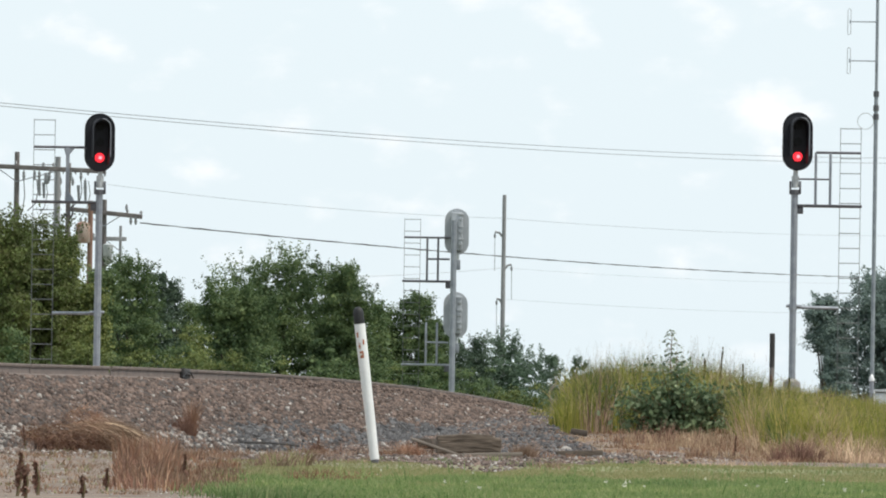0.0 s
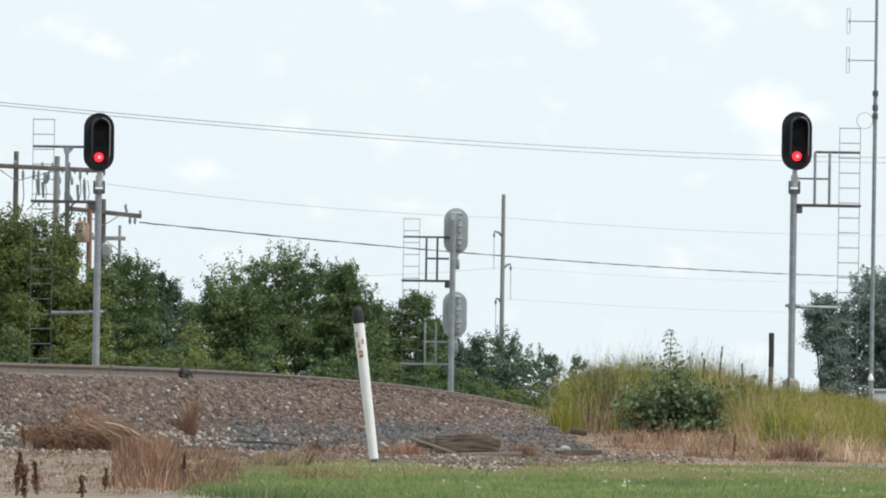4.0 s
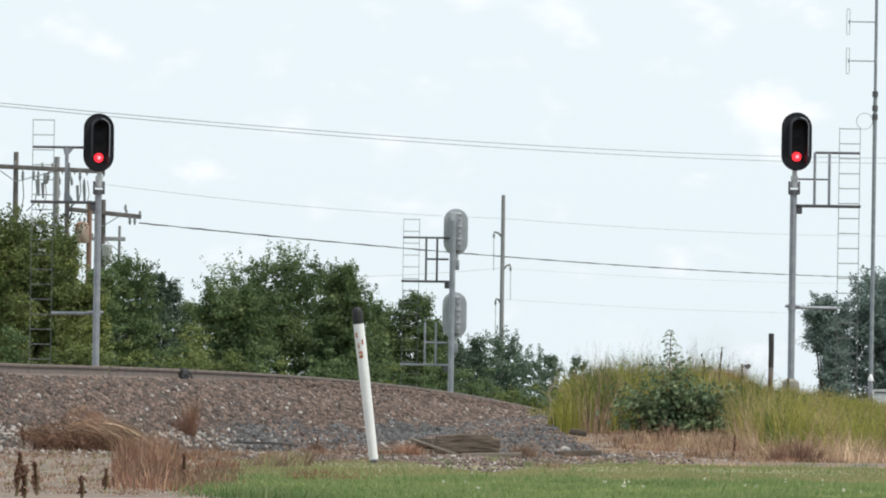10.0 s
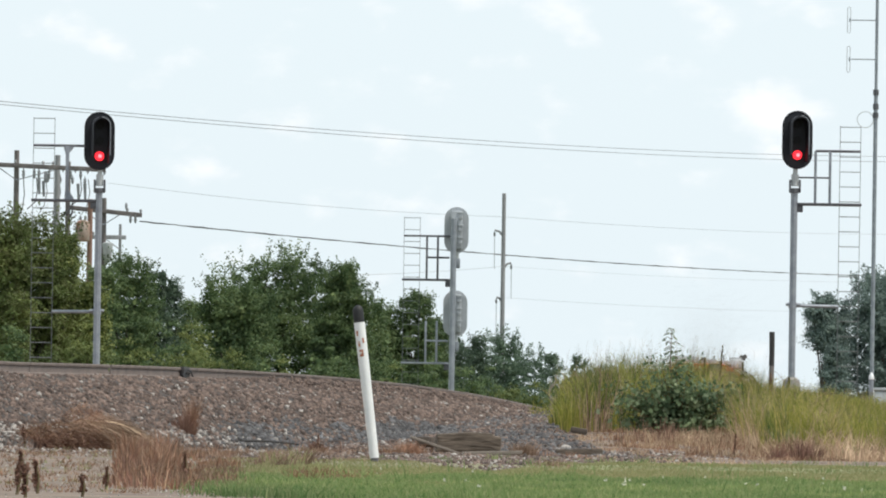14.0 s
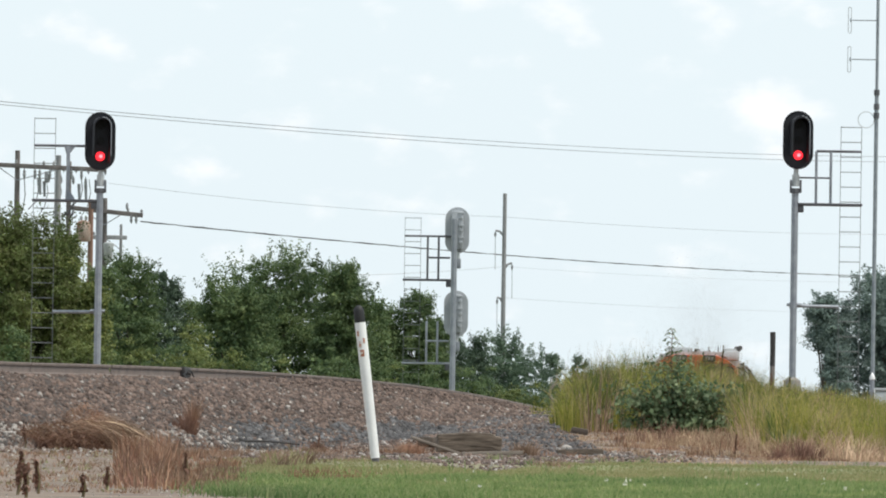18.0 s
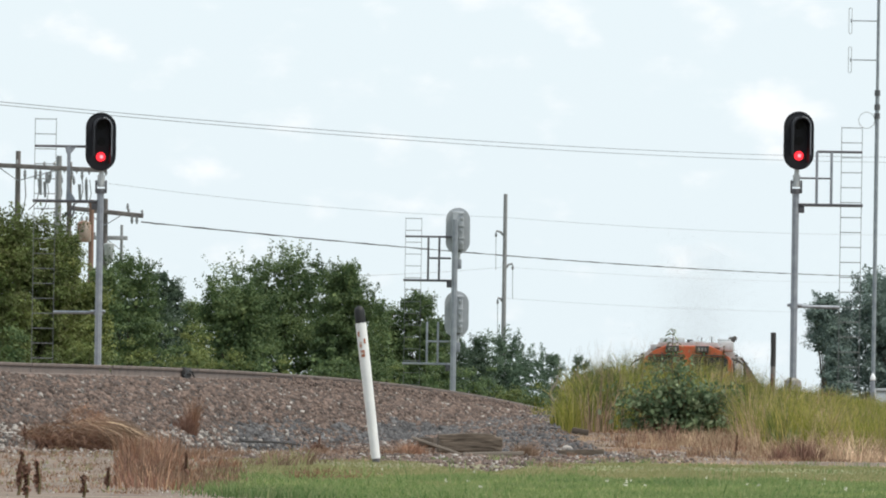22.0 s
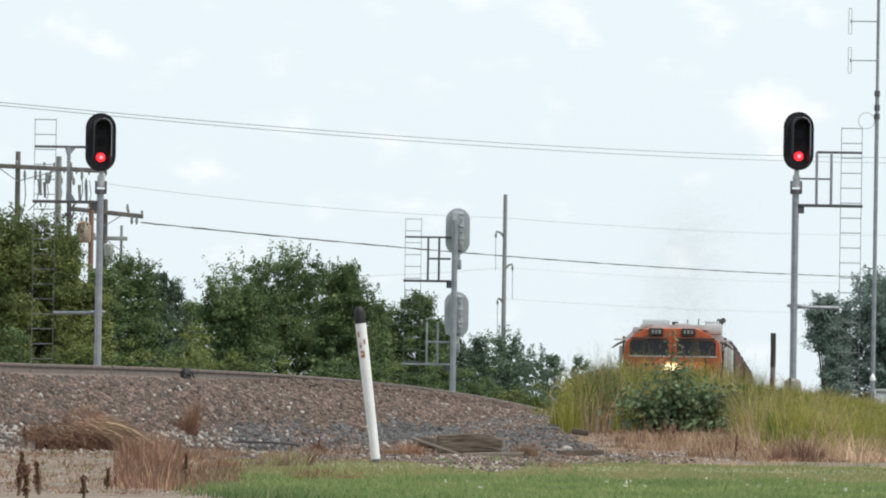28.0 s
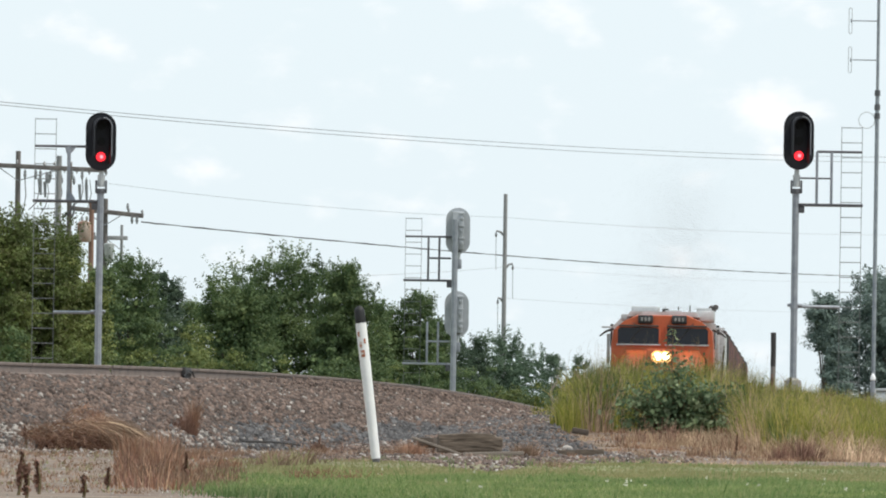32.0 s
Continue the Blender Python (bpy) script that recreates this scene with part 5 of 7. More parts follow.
    stuff("dead_brush", tussocks(c, np.array([0.3, 0.44, 0.26, 0.48, 0.36, 0.5, 0.3]), 60, 0.13, 0.7, (0.006, 0.014)), DOCK, "dead brown brush standing before tall grass", "weed")
    y = RNG.uniform(258, 310, 5200)
    k = RNG.uniform(0.35, 4.5, len(y))
    x = rail_x(y) + k
    p = np.stack([x, y, land(x, y)], 1)[RNG.uniform(size=len(y)) < np.clip((y - 256) / 12, 0, 1)]
    stuff("verge_grass", blades(p, RNG.uniform(0.12, 0.5, len(p)), RNG.uniform(0.01, 0.025, len(p)), RNG.uniform(0.1, 0.7, len(p)), 3), TALL_GRASS, "green grass creeping over the ballast shoulder", "grass")
    p = scatter(2600, 1.5, 3.6, 240, 268, lambda x, y: (x - rail_x(y) > 0.6) & (x / y > 0.0072 + 0.0006 * np.sin(y)))
    stuff("slope_grass", blades(p, RNG.uniform(0.04, 0.2, len(p)) * (0.3 + clump_noise(p, 2.2, 0.9)), RNG.uniform(0.008, 0.02, len(p)), RNG.uniform(0.1, 0.9, len(p)), 3), TALL_GRASS, "low green grass at the end of the gravel", "grass")
    p = fan(150, 0.009, 0.039, 104, 188)
    p = p[clump_noise(p, 1.9, 0.6) > 0.45]
    stuff("low_straw", tussocks(p, RNG.uniform(0.0002, 0.0007, len(p)) * p[:, 1], 18, 0.16, 1.0, (0.004, 0.01), 3), STRAW, "low dry grass between lawn and weeds", "grass")
    p = fan(120, -0.006, 0.039, 92, 130)
    p = p[clump_noise(p, 2.4, 3.6) > 0.5]
    stuff("low_green_tufts", tussocks(p, RNG.uniform(0.0002, 0.0009, len(p)) * p[:, 1], 16, 0.1, 0.6, (0.003, 0.007), 3), LAWN_BLADE, "low green tufts beyond the lawn", "grass")
    p = scatter(9, -1.4, -1.05, 92, 102)
    stuff("edge_weeds", tussocks(p, RNG.uniform(0.08, 0.22, len(p)), 13, 0.06, 0.8, (0.004, 0.008)), LAWN_DULL, "straggling green weeds at the edge of the lawn", "weed")
    p = scatter(14, -1.5, -1.0, 92, 104)
    stuff("edge_straw", tussocks(p, RNG.uniform(0.06, 0.16, len(p)), 22, 0.07, 0.9, (0.004, 0.008)), HEAP_STRAW, "straw tufts at the edge of the lawn", "grass")
    p = scatter(7, 0.72, 0.95, 96, 101)
    stuff("edge_tufts", tussocks(p, RNG.uniform(0.06, 0.11, len(p)), 14, 0.06, 1.2, (0.003, 0.006)), HEAP_STRAW, "pale dry tuft at the rim of the lawn", "grass")


tall_weeds()


def broadleaf_weed():
    """The big leafy weed with one tall spire: stems in a ragged mound, large drooping leaves along each."""
    x, y = 4.16, 222.0
    z = float(land(x, y))
    s = thing("broadleaf_weed", pose(x, y, z - 0.04) @ Matrix.Scale(1.06, 4), "bushy dark green weed with a tall leafy spire", "weed")
    rnd = np.random.default_rng(21)
    pts, nrm, sizes = [], [], []
    for i in range(92):
        a = rnd.uniform(0, 2 * math.pi)
        reach = rnd.uniform(0.0, 1.0) ** 0.5 * rnd.uniform(0.72, 1.0)
        top = (1.86 - 1.16 * reach) * rnd.uniform(0.22, 1.04)
        e = Vector((math.cos(a) * reach * 1.2 - 0.1 * (1 - reach), math.sin(a) * reach * 0.62, max(0.3, top)))
        bm = bmesh.new()
        path_tube(bm, [(e.x * 0.08, e.y * 0.08, -0.05), (e.x * 0.5, e.y * 0.5, e.z * 0.55), tuple(e)], [0.014, 0.01, 0.004], 5)
        part("stem", bm, STALK, s)
        for f in np.linspace(0.35, 1.0, 13):
            b = np.array([e.x * (0.1 + 0.9 * f), e.y * (0.1 + 0.9 * f), e.z * (0.12 + 0.88 * f ** 0.85)])
            for k in range(4):
                o = rnd.normal(size=3) * np.array([0.12, 0.12, 0.06])
                pts.append(b + o)
                nrm.append(o * 5 + np.array([e.x * 0.5, e.y * 0.5 - 0.25, 0.6]) + rnd.normal(size=3) * 0.95)
                sizes.append(rnd.uniform(0.045, 0.14) * (1.25 - 0.4 * f))
    ob = finish(new("leaves", bulk_mesh("leaves", *turned_leaves(rnd, np.array(pts), np.array(nrm), np.array(sizes), 0.6))), BUSH_LEAF)
    ob.parent = s
    tagged(ob, kind="stuff")
    bm = bmesh.new()
    path_tube(bm, [(-0.08, 0, 0), (-0.11, 0, 0.7), (-0.15, 0, 1.3), (-0.13, 0, 1.83)], [0.02, 0.015, 0.01, 0.005], 6)
    spire = part("spire", bm, STALK, s, "tall thin flowering stalk")
    pts, nrm = [], []
    for f, w in ((1.12, 0.34), (1.2, 0.3), (1.29, 0.3), (1.36, 0.22), (1.43, 0.24), (1.51, 0.14), (1.59, 0.2), (1.67, 0.12), (1.75, 0.14), (1.81, 0.1)):
        for k in (-1, 1):
            w2 = w * rnd.uniform(0.25, 1.15)
            bm = bmesh.new()
            path_tube(bm, [(-0.14, 0, f), (-0.14 + k * w2 * 0.5, 0, f + 0.04), (-0.14 + k * w2, 0, f + 0.0)], [0.006, 0.005, 0.003], 4)
            part("twig", bm, STALK, spire)
            for j in range(6):
                g = rnd.uniform(0.25, 1.15)
                pts.append((-0.14 + k * w2 * g, rnd.normal() * 0.04, f + 0.03 - 0.05 * g * g + rnd.normal() * 0.012))
                nrm.append((k * 0.4, rnd.normal() * 0.5 - 0.3, 0.9))
    ob = finish(new("spire_leaves", bulk_mesh("spire_leaves", *turned_leaves(rnd, np.array(pts), np.array(nrm), 0.065, 0.5))), BUSH_LEAF)
    ob.parent = spire
    tagged(ob, kind="stuff")


broadleaf_weed()


def dock_weed(x, y, h, w=0.05, lean=0.0, tone=None):
    """A dead dock: one stalk with a dense rust-brown seed head."""
    z = float(land(x, y))
    s = thing("dock_weed", pose(x, y, z, 0, lean, 0), "dead weed stalk with a narrow seed head", "weed", "dead dock stalks")
    bm = bmesh.new()
    path_tube(bm, [(0, 0, -0.03), (0.01, 0, h * 0.5), (0, 0, h)], [0.008, 0.006, 0.003], 5)
    part("stalk", bm, STALK, s)
    rnd = np.random.default_rng(int(h * 1000 + x * 77 + 500))
    n = 150
    f = rnd.uniform(0.25, 1.0, n)
    f = np.where(rnd.uniform(size=n) < 0.85, f, rnd.uniform(0.1, 1.0, n))
    r = w * 0.27 * (0.55 + 0.45 * np.sin(f * 9 + x * 31)) * (1.15 - 0.55 * f)
    p = np.stack([rnd.normal(size=n) * r, rnd.normal(size=n) * r, f * h], 1)
    ob = finish(new("seed_head", bulk_mesh("seed_head", *leaf_quads(p, min(0.012 + 0.05 * h, 0.05), 0.8))), tone or DOCK)
    ob.parent = s
    tagged(ob, kind="stuff")


for x, y, h, w, ln in ((-1.72, 50, 0.175, 0.036, 5), (-1.67, 51, 0.14, 0.034, -4), (-1.62, 48, 0.13, 0.04, 0), (-1.43, 49, 0.085, 0.03, 3), (-1.77, 46, 0.1, 0.03, -8), (-1.3, 62, 0.15, 0.03, 2),
                       (-2.09, 198, 0.22, 0.09, 0), (-1.5, 55, 0.1, 0.025, 4), (-5.0, 148, 0.3, 0.07, -5), (-4.75, 149, 0.26, 0.08, 4),
                       (-1.95, 190, 0.3, 0.06, 3), (-0.4, 182, 0.24, 0.07, 0), (-0.2, 181, 0.2, 0.05, 5), (4.6, 198, 0.42, 0.06, 4),
                       (5.9, 226, 1.1, 0.02, 0)):
    dock_weed(x, y, h, w, ln)
for x, y, h, ln in ((5.05, 232, 1.5, 4), (4.8, 233, 1.25, 2), (5.55, 231, 1.2, -2), (6.3, 230, 0.95, 3)):
    dock_weed(x, y, h, 0.028, ln, SEED_HEAD)


def dry_clump():
    """A heap of dead russet grass that hangs over the edge of the bank."""
    # rough dark lip stands in for the shadowed hollow under the heap
    bm = bmesh.new()
    for i in range(15):
        f = i / 14
        bx = -4.86 + 1.0 * f
        m = bmesh.ops.create_icosphere(bm, subdivisions=2, radius=1.0)["verts"]
        for v in m:
            q = v.co.copy()
            g = 1 + 0.3 * noise.noise(q * 2.3 + Vector((i * 3.1, 0, 0)))
            v.co = Vector((bx + q.x * 0.1 * g, 149.75 + q.y * 0.35 * g, float(land(bx, 149.6)) + 0.1 + q.z * (0.15 + 0.03 * math.sin(i * 1.7)) * g))
    single("shade_lip", bm, UNDERCUT_SHADE, "dark brown lip imitating the shadow under hanging dead grass", "soil", kind="stuff")
    def tangle(name, n, x0, x1, low, high, way, length, tone, words, sag=0.35, loose=0.5, wide=(0.004, 0.009)):
        """Strands laid over a heap: low and high are its outline from x0 to x1, way the lie of the strands."""
        f = RNG.uniform(0, 1, n)
        x = x0 + (x1 - x0) * f
        y = 149.3 + RNG.normal(size=n) * 0.3
        at = np.linspace(0, 1, len(low))
        z = land(x, y) + np.interp(f, at, low) + (np.interp(f, at, high) - np.interp(f, at, low)) * RNG.uniform(0, 1, n)
        flow = np.array(way) + RNG.normal(size=(n, 3)) * loose * np.array([1.0, 0.8, 0.7])
        flow /= np.linalg.norm(flow, axis=1)[:, None]
        stuff(name, strands(np.stack([x, y, z], 1), flow, RNG.uniform(*length, n), RNG.uniform(*wide, n), 5, sag), tone, words, "grass")
    tangle("russet_grass_heap", 2300, -5.08, -3.95, (0.2, 0.14, 0.06, 0.02, 0.0), (0.22, 0.36, 0.36, 0.42, 0.24), (0.2, -0.4, 0.1), (0.08, 0.26), RUSSET, "heap of dead russet grass hanging over bare dirt")
    # darker grass tone low down stands in for shadow beneath the heap
    tangle("heap_shade_grass", 1500, -4.95, -3.95, (0.14, 0.05, 0.02, 0.0, 0.0), (0.18, 0.24, 0.26, 0.26, 0.12), (0.3, -0.3, 0.0), (0.06, 0.2), DOCK, "dark matted dead grass low in a heap, for its shaded underside")
    tangle("brush_fringe", 420, -4.6, -4.1, (0.3, 0.36, 0.34), (0.46, 0.58, 0.42), (0.0, 0.0, 0.6), (0.06, 0.2), RUSSET, "thin reddish brush standing over a heap of dead grass", 0.1, 0.6, (0.003, 0.006))
    tangle("straw_heap", 1100, -4.55, -3.6, (0.2, 0.3, 0.2, 0.0), (0.36, 0.48, 0.36, 0.14), (0.8, -0.1, -0.05), (0.2, 0.75), HEAP_STRAW, "bent straw stalks spilling off a heap of dead grass", 0.6, 0.22, (0.004, 0.008))
    tangle("straw_sweep", 90, -4.35, -3.9, (0.34, 0.3), (0.44, 0.36), (0.85, -0.2, -0.2), (0.5, 0.95), STRAW, "long pale straw stalks sweeping off a heap", 0.45, 0.1, (0.006, 0.012))
    # dead grass in front of the heap, tallest beside the bare dirt
    for name, n, u0, u1, scale, per, tone, words in (("russet_grass", 90, -0.0259, -0.0222, 0.003, 16, RUSSET, "dead russet grass beside bare dirt"),
                                                     ("brown_grass", 70, -0.0259, -0.0222, 0.0026, 16, DOCK, "dark brown dead grass beside bare dirt"),
                                                     ("pale_grass", 60, -0.0259, -0.021, 0.003, 10, HEAP_STRAW, "pale dead grass stems beside bare dirt"),
                                                     ("thin_russet_grass", 60, -0.0222, -0.0168, 0.0016, 20, RUSSET, "thin dead russet grass beside the lawn"),
                                                     ("thin_straw_grass", 70, -0.0225, -0.0165, 0.0014, 20, HEAP_STRAW, "thin straw-coloured grass beside the lawn")):
        p = fan(n, u0, u1, 56, 128)
        stuff(name, tussocks(p, scale * p[:, 1] * RNG.uniform(0.35, 1.0, len(p)) * (0.4 + 0.8 * clump_noise(p, 2.4, 1.0)), per, 0.09, 0.5, (0.003, 0.008), 3), tone, words, "grass")
    for name, n, tone, words in (("russet_stubble", 650, RUSSET, "short russet stubble on bare dirt"), ("straw_stubble", 620, HEAP_STRAW, "short straw stubble on bare dirt"),
                                 ("green_stubble", 240, LAWN_DULL, "sparse green stubble on bare dirt")):
        p = fan(n, -0.039, -0.017, 52, 140)
        stuff(name, tussocks(p, 0.0008 * p[:, 1] * RNG.uniform(0.2, 1.0, len(p)), 6, 0.03, 0.9, (0.002, 0.006), 3), tone, words, "grass")
    p = fan(500, -0.039, -0.02, 44, 150)
    stuff("bank_gravel", stones(p, RNG.uniform(0.0001, 0.0003, len(p)) * p[:, 1]), STONE_PALE, "pale gravel scattered over bare dirt", "gravel")
    p = scatter(26, -2.6, -0.5, 98, 135, lambda x, y: (x / y > -0.0215) & (x / y < -0.005))
    stuff("straw_tufts", tussocks(p, RNG.uniform(0.05, 0.16, len(p)), 20, 0.08, 0.9, (0.004, 0.008), 3), HEAP_STRAW, "short straw tufts along the lawn's edge", "grass")
    p = fan(40, -0.0118, -0.005, 64, 76)
    stuff("russet_lawn_patch", tussocks(p, RNG.uniform(0.05, 0.095, len(p)), 22, 0.06, 0.9, (0.003, 0.006), 3), RUSSET, "patch of dead russet grass in the lawn", "grass")
    for cx, cy, w, h, tone, words in ((-1.6, 150.0, 0.13, 0.17, HEAP_STRAW, "round tuft of dry straw by the lawn"), (-0.6, 146.0, 0.16, 0.2, RUSSET, "dead russet brush beside an old tie"),
                                      (-0.42, 147.0, 0.12, 0.26, RUSSET, "dead russet brush beside an old tie"), (0.92, 146.0, 0.12, 0.24, HEAP_STRAW, "dry straw tuft at the end of an old tie"),
                                      (-4.1, 197.0, 0.08, 0.6, DOCK, "upright plume of dead rust-brown weed"), (-4.02, 197.3, 0.045, 0.86, RUSSET, "upright plume of dead rust-brown weed"),
                                      (-4.33, 197.0, 0.05, 0.34, DOCK, "upright plume of dead rust-brown weed"), (-2.02, 196.0, 0.1, 0.26, DOCK, "dark dead brush on the ballast")):
        c = np.array([(cx + w * math.cos(k * 2.4) * math.sqrt(k / 9), cy + 0.2 * math.sin(k * 2.4), 0.0) for k in range(9)])
        c[:, 2] = land(c[:, 0], c[:, 1])
        stuff("dead_weed_tuft", tussocks(c, h * RNG.uniform(0.6, 1.05, 9), 40, w * 0.6, 0.35 if h > 0.4 else 0.8, (0.004, 0.01), 3), tone, words, "weed")
    # bare dark twigs on the stones
    c = scatter(16, -2.5, -0.9, 188, 197)
    stuff("bare_twigs", tussocks(c, RNG.uniform(0.15, 0.4, 16), 4, 0.05, 0.5, (0.006, 0.012), 3), DOCK, "thin bare twigs standing in the ballast", "weed")
    p = scatter(320, -0.9, 1.3, 126, 142)
    stuff("foot_stones", stones(p, RNG.uniform(0.02, 0.055, len(p))), STONE_PALE, "pale stones along the edge of the lawn", "gravel")
    p = scatter(400, -0.9, 1.3, 126, 142)
    stuff("foot_brown_stones", stones(p, RNG.uniform(0.025, 0.07, len(p))), STONE_BROWN, "brown stones along the edge of the lawn", "gravel")
    p = scatter(46, -2.2, 1.9, 140, 185)
    stuff("russet_tufts", tussocks(p, RNG.uniform(0.04, 0.2, len(p)), 16, 0.09, 0.9, (0.005, 0.011), 3), RUSSET, "small russet grass tufts among stones", "grass")


dry_clump()


def lawn():
    def green(x, y):
        return x > -0.78 - 0.009 * (y - 46) + 0.1 * np.sin(y * 0.31) * np.sin(y * 0.13 + 1) + RNG.normal(size=np.shape(x)) * 0.12
    p = fan(66000, -0.022, 0.038, 50, 79, lambda x, y: green(x, y) & (RNG.uniform(size=len(x)) < np.clip((76 + 1.5 * np.sin(x * 4.1) + np.sin(x * 9.7) - y) / 4, 0, 1)))
    h = RNG.uniform(0.016, 0.05, len(p)) * (0.6 + 0.8 * clump_noise(p * np.array([3.0, 0.3, 1]), 1.6))
    stuff("lawn_grass", blades(p, h, RNG.uniform(0.003, 0.006, len(p)), RNG.uniform(0.1, 0.9, len(p)), 3), LAWN_BLADE, "short mown green lawn grass", "grass")
    def turf(x, y):
        rim = np.interp(x / y, [-0.02, -0.0035, -0.0008, 0.0018, 0.0037, 0.0062, 0.009, 0.02, 0.04], [106, 106, 97, 91, 87, 96, 110, 116, 116])
        return green(x + 0.35, y) & (y < rim + 1.6 * np.sin(x * 9) * np.sin(x * 3.7 + 1))
    p = fan(72000, -0.022, 0.038, 60, 117, turf)
    h = RNG.uniform(0.009, 0.022, len(p)) * (0.6 + 0.8 * clump_noise(p * np.array([3.0, 0.3, 1]), 1.2, 2.0))
    stuff("dull_lawn_grass", blades(p, h, RNG.uniform(0.004, 0.008, len(p)), RNG.uniform(0.1, 0.9, len(p)), 2), LAWN_DULL, "mown olive lawn grass with dry blades", "grass")
    p = fan(900, -0.0035, 0.0085, 85, 112, lambda x, y: ~turf(x, y))
    k = RNG.uniform(size=len(p)) < 0.14
    stuff("rim_pale_stones", stones(p[k], RNG.uniform(0.014, 0.04, k.sum())), STONE_PALE, "pale stones where the lawn gives out", "gravel")
    stuff("rim_brown_stones", stones(p[~k], RNG.uniform(0.015, 0.045, (~k).sum())), STONE_BROWN, "brown stones where the lawn gives out", "gravel")
    p = scatter(380, -1.4, 2.6, 52, 75, green)
    p[:, 2] += RNG.uniform(0.025, 0.06, len(p))
    v, f = leaf_quads(np.repeat(p[:22], 5, 0) + RNG.normal(size=(110, 3)) * 0.004, 0.011, 0.9)
    stuff("clover_flowers", (v, f), FLOWER, "small white clover flowers in the lawn", "flower")
    p = scatter(160, -1.4, 2.4, 40, 90, green)
    stuff("lawn_weeds", blades(p, RNG.uniform(0.06, 0.13, len(p)), RNG.uniform(0.004, 0.009, len(p)), RNG.uniform(0.1, 0.5, len(p)), 3), LAWN_BLADE, "taller weeds standing in the lawn", "weed")


lawn()


def far_bank():
    p = scatter(9000, -8, 6.5, 300, 410, lambda x, y: x < rail_x(y) - 3.2)
    h = RNG.uniform(0.25, 0.8, len(p)) * (0.5 + clump_noise(p, 0.8, 5.0))
    stuff("trackside_grass", blades(p, h, RNG.uniform(0.015, 0.04, len(p)), RNG.uniform(0.1, 0.6, len(p)), 3), LAWN_BLADE, "bright green grass beyond the track", "grass")


far_bank()


# ---- loose wood and stones ----
def old_tie():
    x, y = 0.27, 147.0
    z = float(land(x, y)) + 0.02
    bm = bmesh.new()
    box(bm, (0, 0, 0.13), (0.76, 0.3, 0.22), 0.02)
    bmesh.ops.subdivide_edges(bm, edges=[e for e in bm.edges if e.calc_length() > 0.1], cuts=13, use_grid_fill=True)
    for v in bm.verts:
        c = v.co.copy()
        grain = noise.noise(Vector((c.x * 3.5, c.y * 22, c.z * 55))) + 0.5 * noise.noise(Vector((c.x * 5, c.y * 50, c.z * 70)))
        v.co.y += 0.007 * grain
        v.co.z += 0.005 * grain + (0.022 if c.z > 0.13 else 0.012) * math.sin(c.x * 5 + 1)
        v.co.x += 0.02 * noise.noise(Vector((7.0, c.y * 14, c.z * 22))) * (1 if abs(c.x) > 0.35 else 0)
        if c.x > 0.3:
            v.co.z -= 0.02
    single("discarded_tie", bm, OLD_TIMBER, "rotten discarded railway tie lying among stones", "timber", m=pose(x, y, z, 0, 2, 4))
    bm = bmesh.new()
    box(bm, (0, 0, 0.02), (0.62, 0.12, 0.03), 0.006)
    single("broken_plank", bm, PLANK, "bleached broken plank lying aslant on stones", "plank", m=pose(-0.12, 146.0, z + 0.07, 0, 18, 8))
    bm = bmesh.new()
    box(bm, (0, 0, 0.02), (0.7, 0.14, 0.045), 0.008)
    single("broken_plank", bm, PLANK, "bleached broken plank beside an old tie", "plank", m=pose(0.55, 145.0, z - 0.02, 0, -2, 5))
    bm = bmesh.new()
    box(bm, (0, 0, 0.05), (0.75, 0.2, 0.1), 0.012)
    single("buried_timber", bm, OLD_TIMBER, "half-buried grey timber at the foot of the ballast", "timber", m=pose(2.2, 203.0, float(land(2.2, 203.0)) + 0.02, 0, -2, 3))
    bm = bmesh.new()
    box(bm, (0, 0, 0.05), (0.3, 0.2, 0.11), 0.03)
    single("timber_end", bm, TIE_WOOD, "dark timber block beside an old tie", "timber", m=pose(-0.2, 148.0, z + 0.1, 0, 4, 70))
    bm = bmesh.new()
    box(bm, (0, 0, 0.05), (0.3, 0.2, 0.11), 0.03)
    single("buried_timber", bm, TIE_WOOD, "dark timber end showing in weeds", "timber", m=pose(2.38, 222.0, float(land(2.38, 222.0)) + 0.05, 0, 8, 3))
    bm = bmesh.new()
    path_tube(bm, [(0, 0, 0.06), (0.1, 0, 0.03), (0.5, 0, 0.045), (1.0, 0, 0.02)], [0.05, 0.022, 0.018, 0.015], 7)
    single("rusty_bar", bm, LOCO_DARK, "dark rusty iron bar lying on the ballast", "scrap", m=pose(-3.35, 200.0, float(land(-3.35, 200.0)) + 0.09, 0, 2, 0))
    bm = bmesh.new()
    box(bm, (0, 0, 0.06), (0.15, 0.12, 0.2), 0.03, Matrix.Rotation(0.25, 4, "Y"))
    single("timber_stub", bm, TIE_WOOD, "dark weathered timber stub standing in the ballast", "timber", m=pose(-2.02, 198.0, float(land(-2.02, 198.0)) + 0.05))
    bm = bmesh.new()
    g = float(land(2.35, 262.0))
    path_tube(bm, [(0, 0, -0.05), (-0.05, 0, 0.2), (-0.02, 0, 0.32), (-0.09, 0, 0.45), (-0.05, 0, 0.58), (0.03, 0, 0.66), (0.05, 0, 0.82)], [0.035, 0.03, 0.036, 0.024, 0.03, 0.02, 0.01], 6)
    path_tube(bm, [(-0.02, 0, 0.32), (0.08, 0, 0.42), (0.12, 0, 0.56)], [0.02, 0.016, 0.006], 5)
    single("dead_branch", bm, PLANK, "pale bent dead branch at the edge of weeds", "branch", m=pose(2.27, 262.0, g + 0.05) @ Matrix.Scale(1.15, 4))


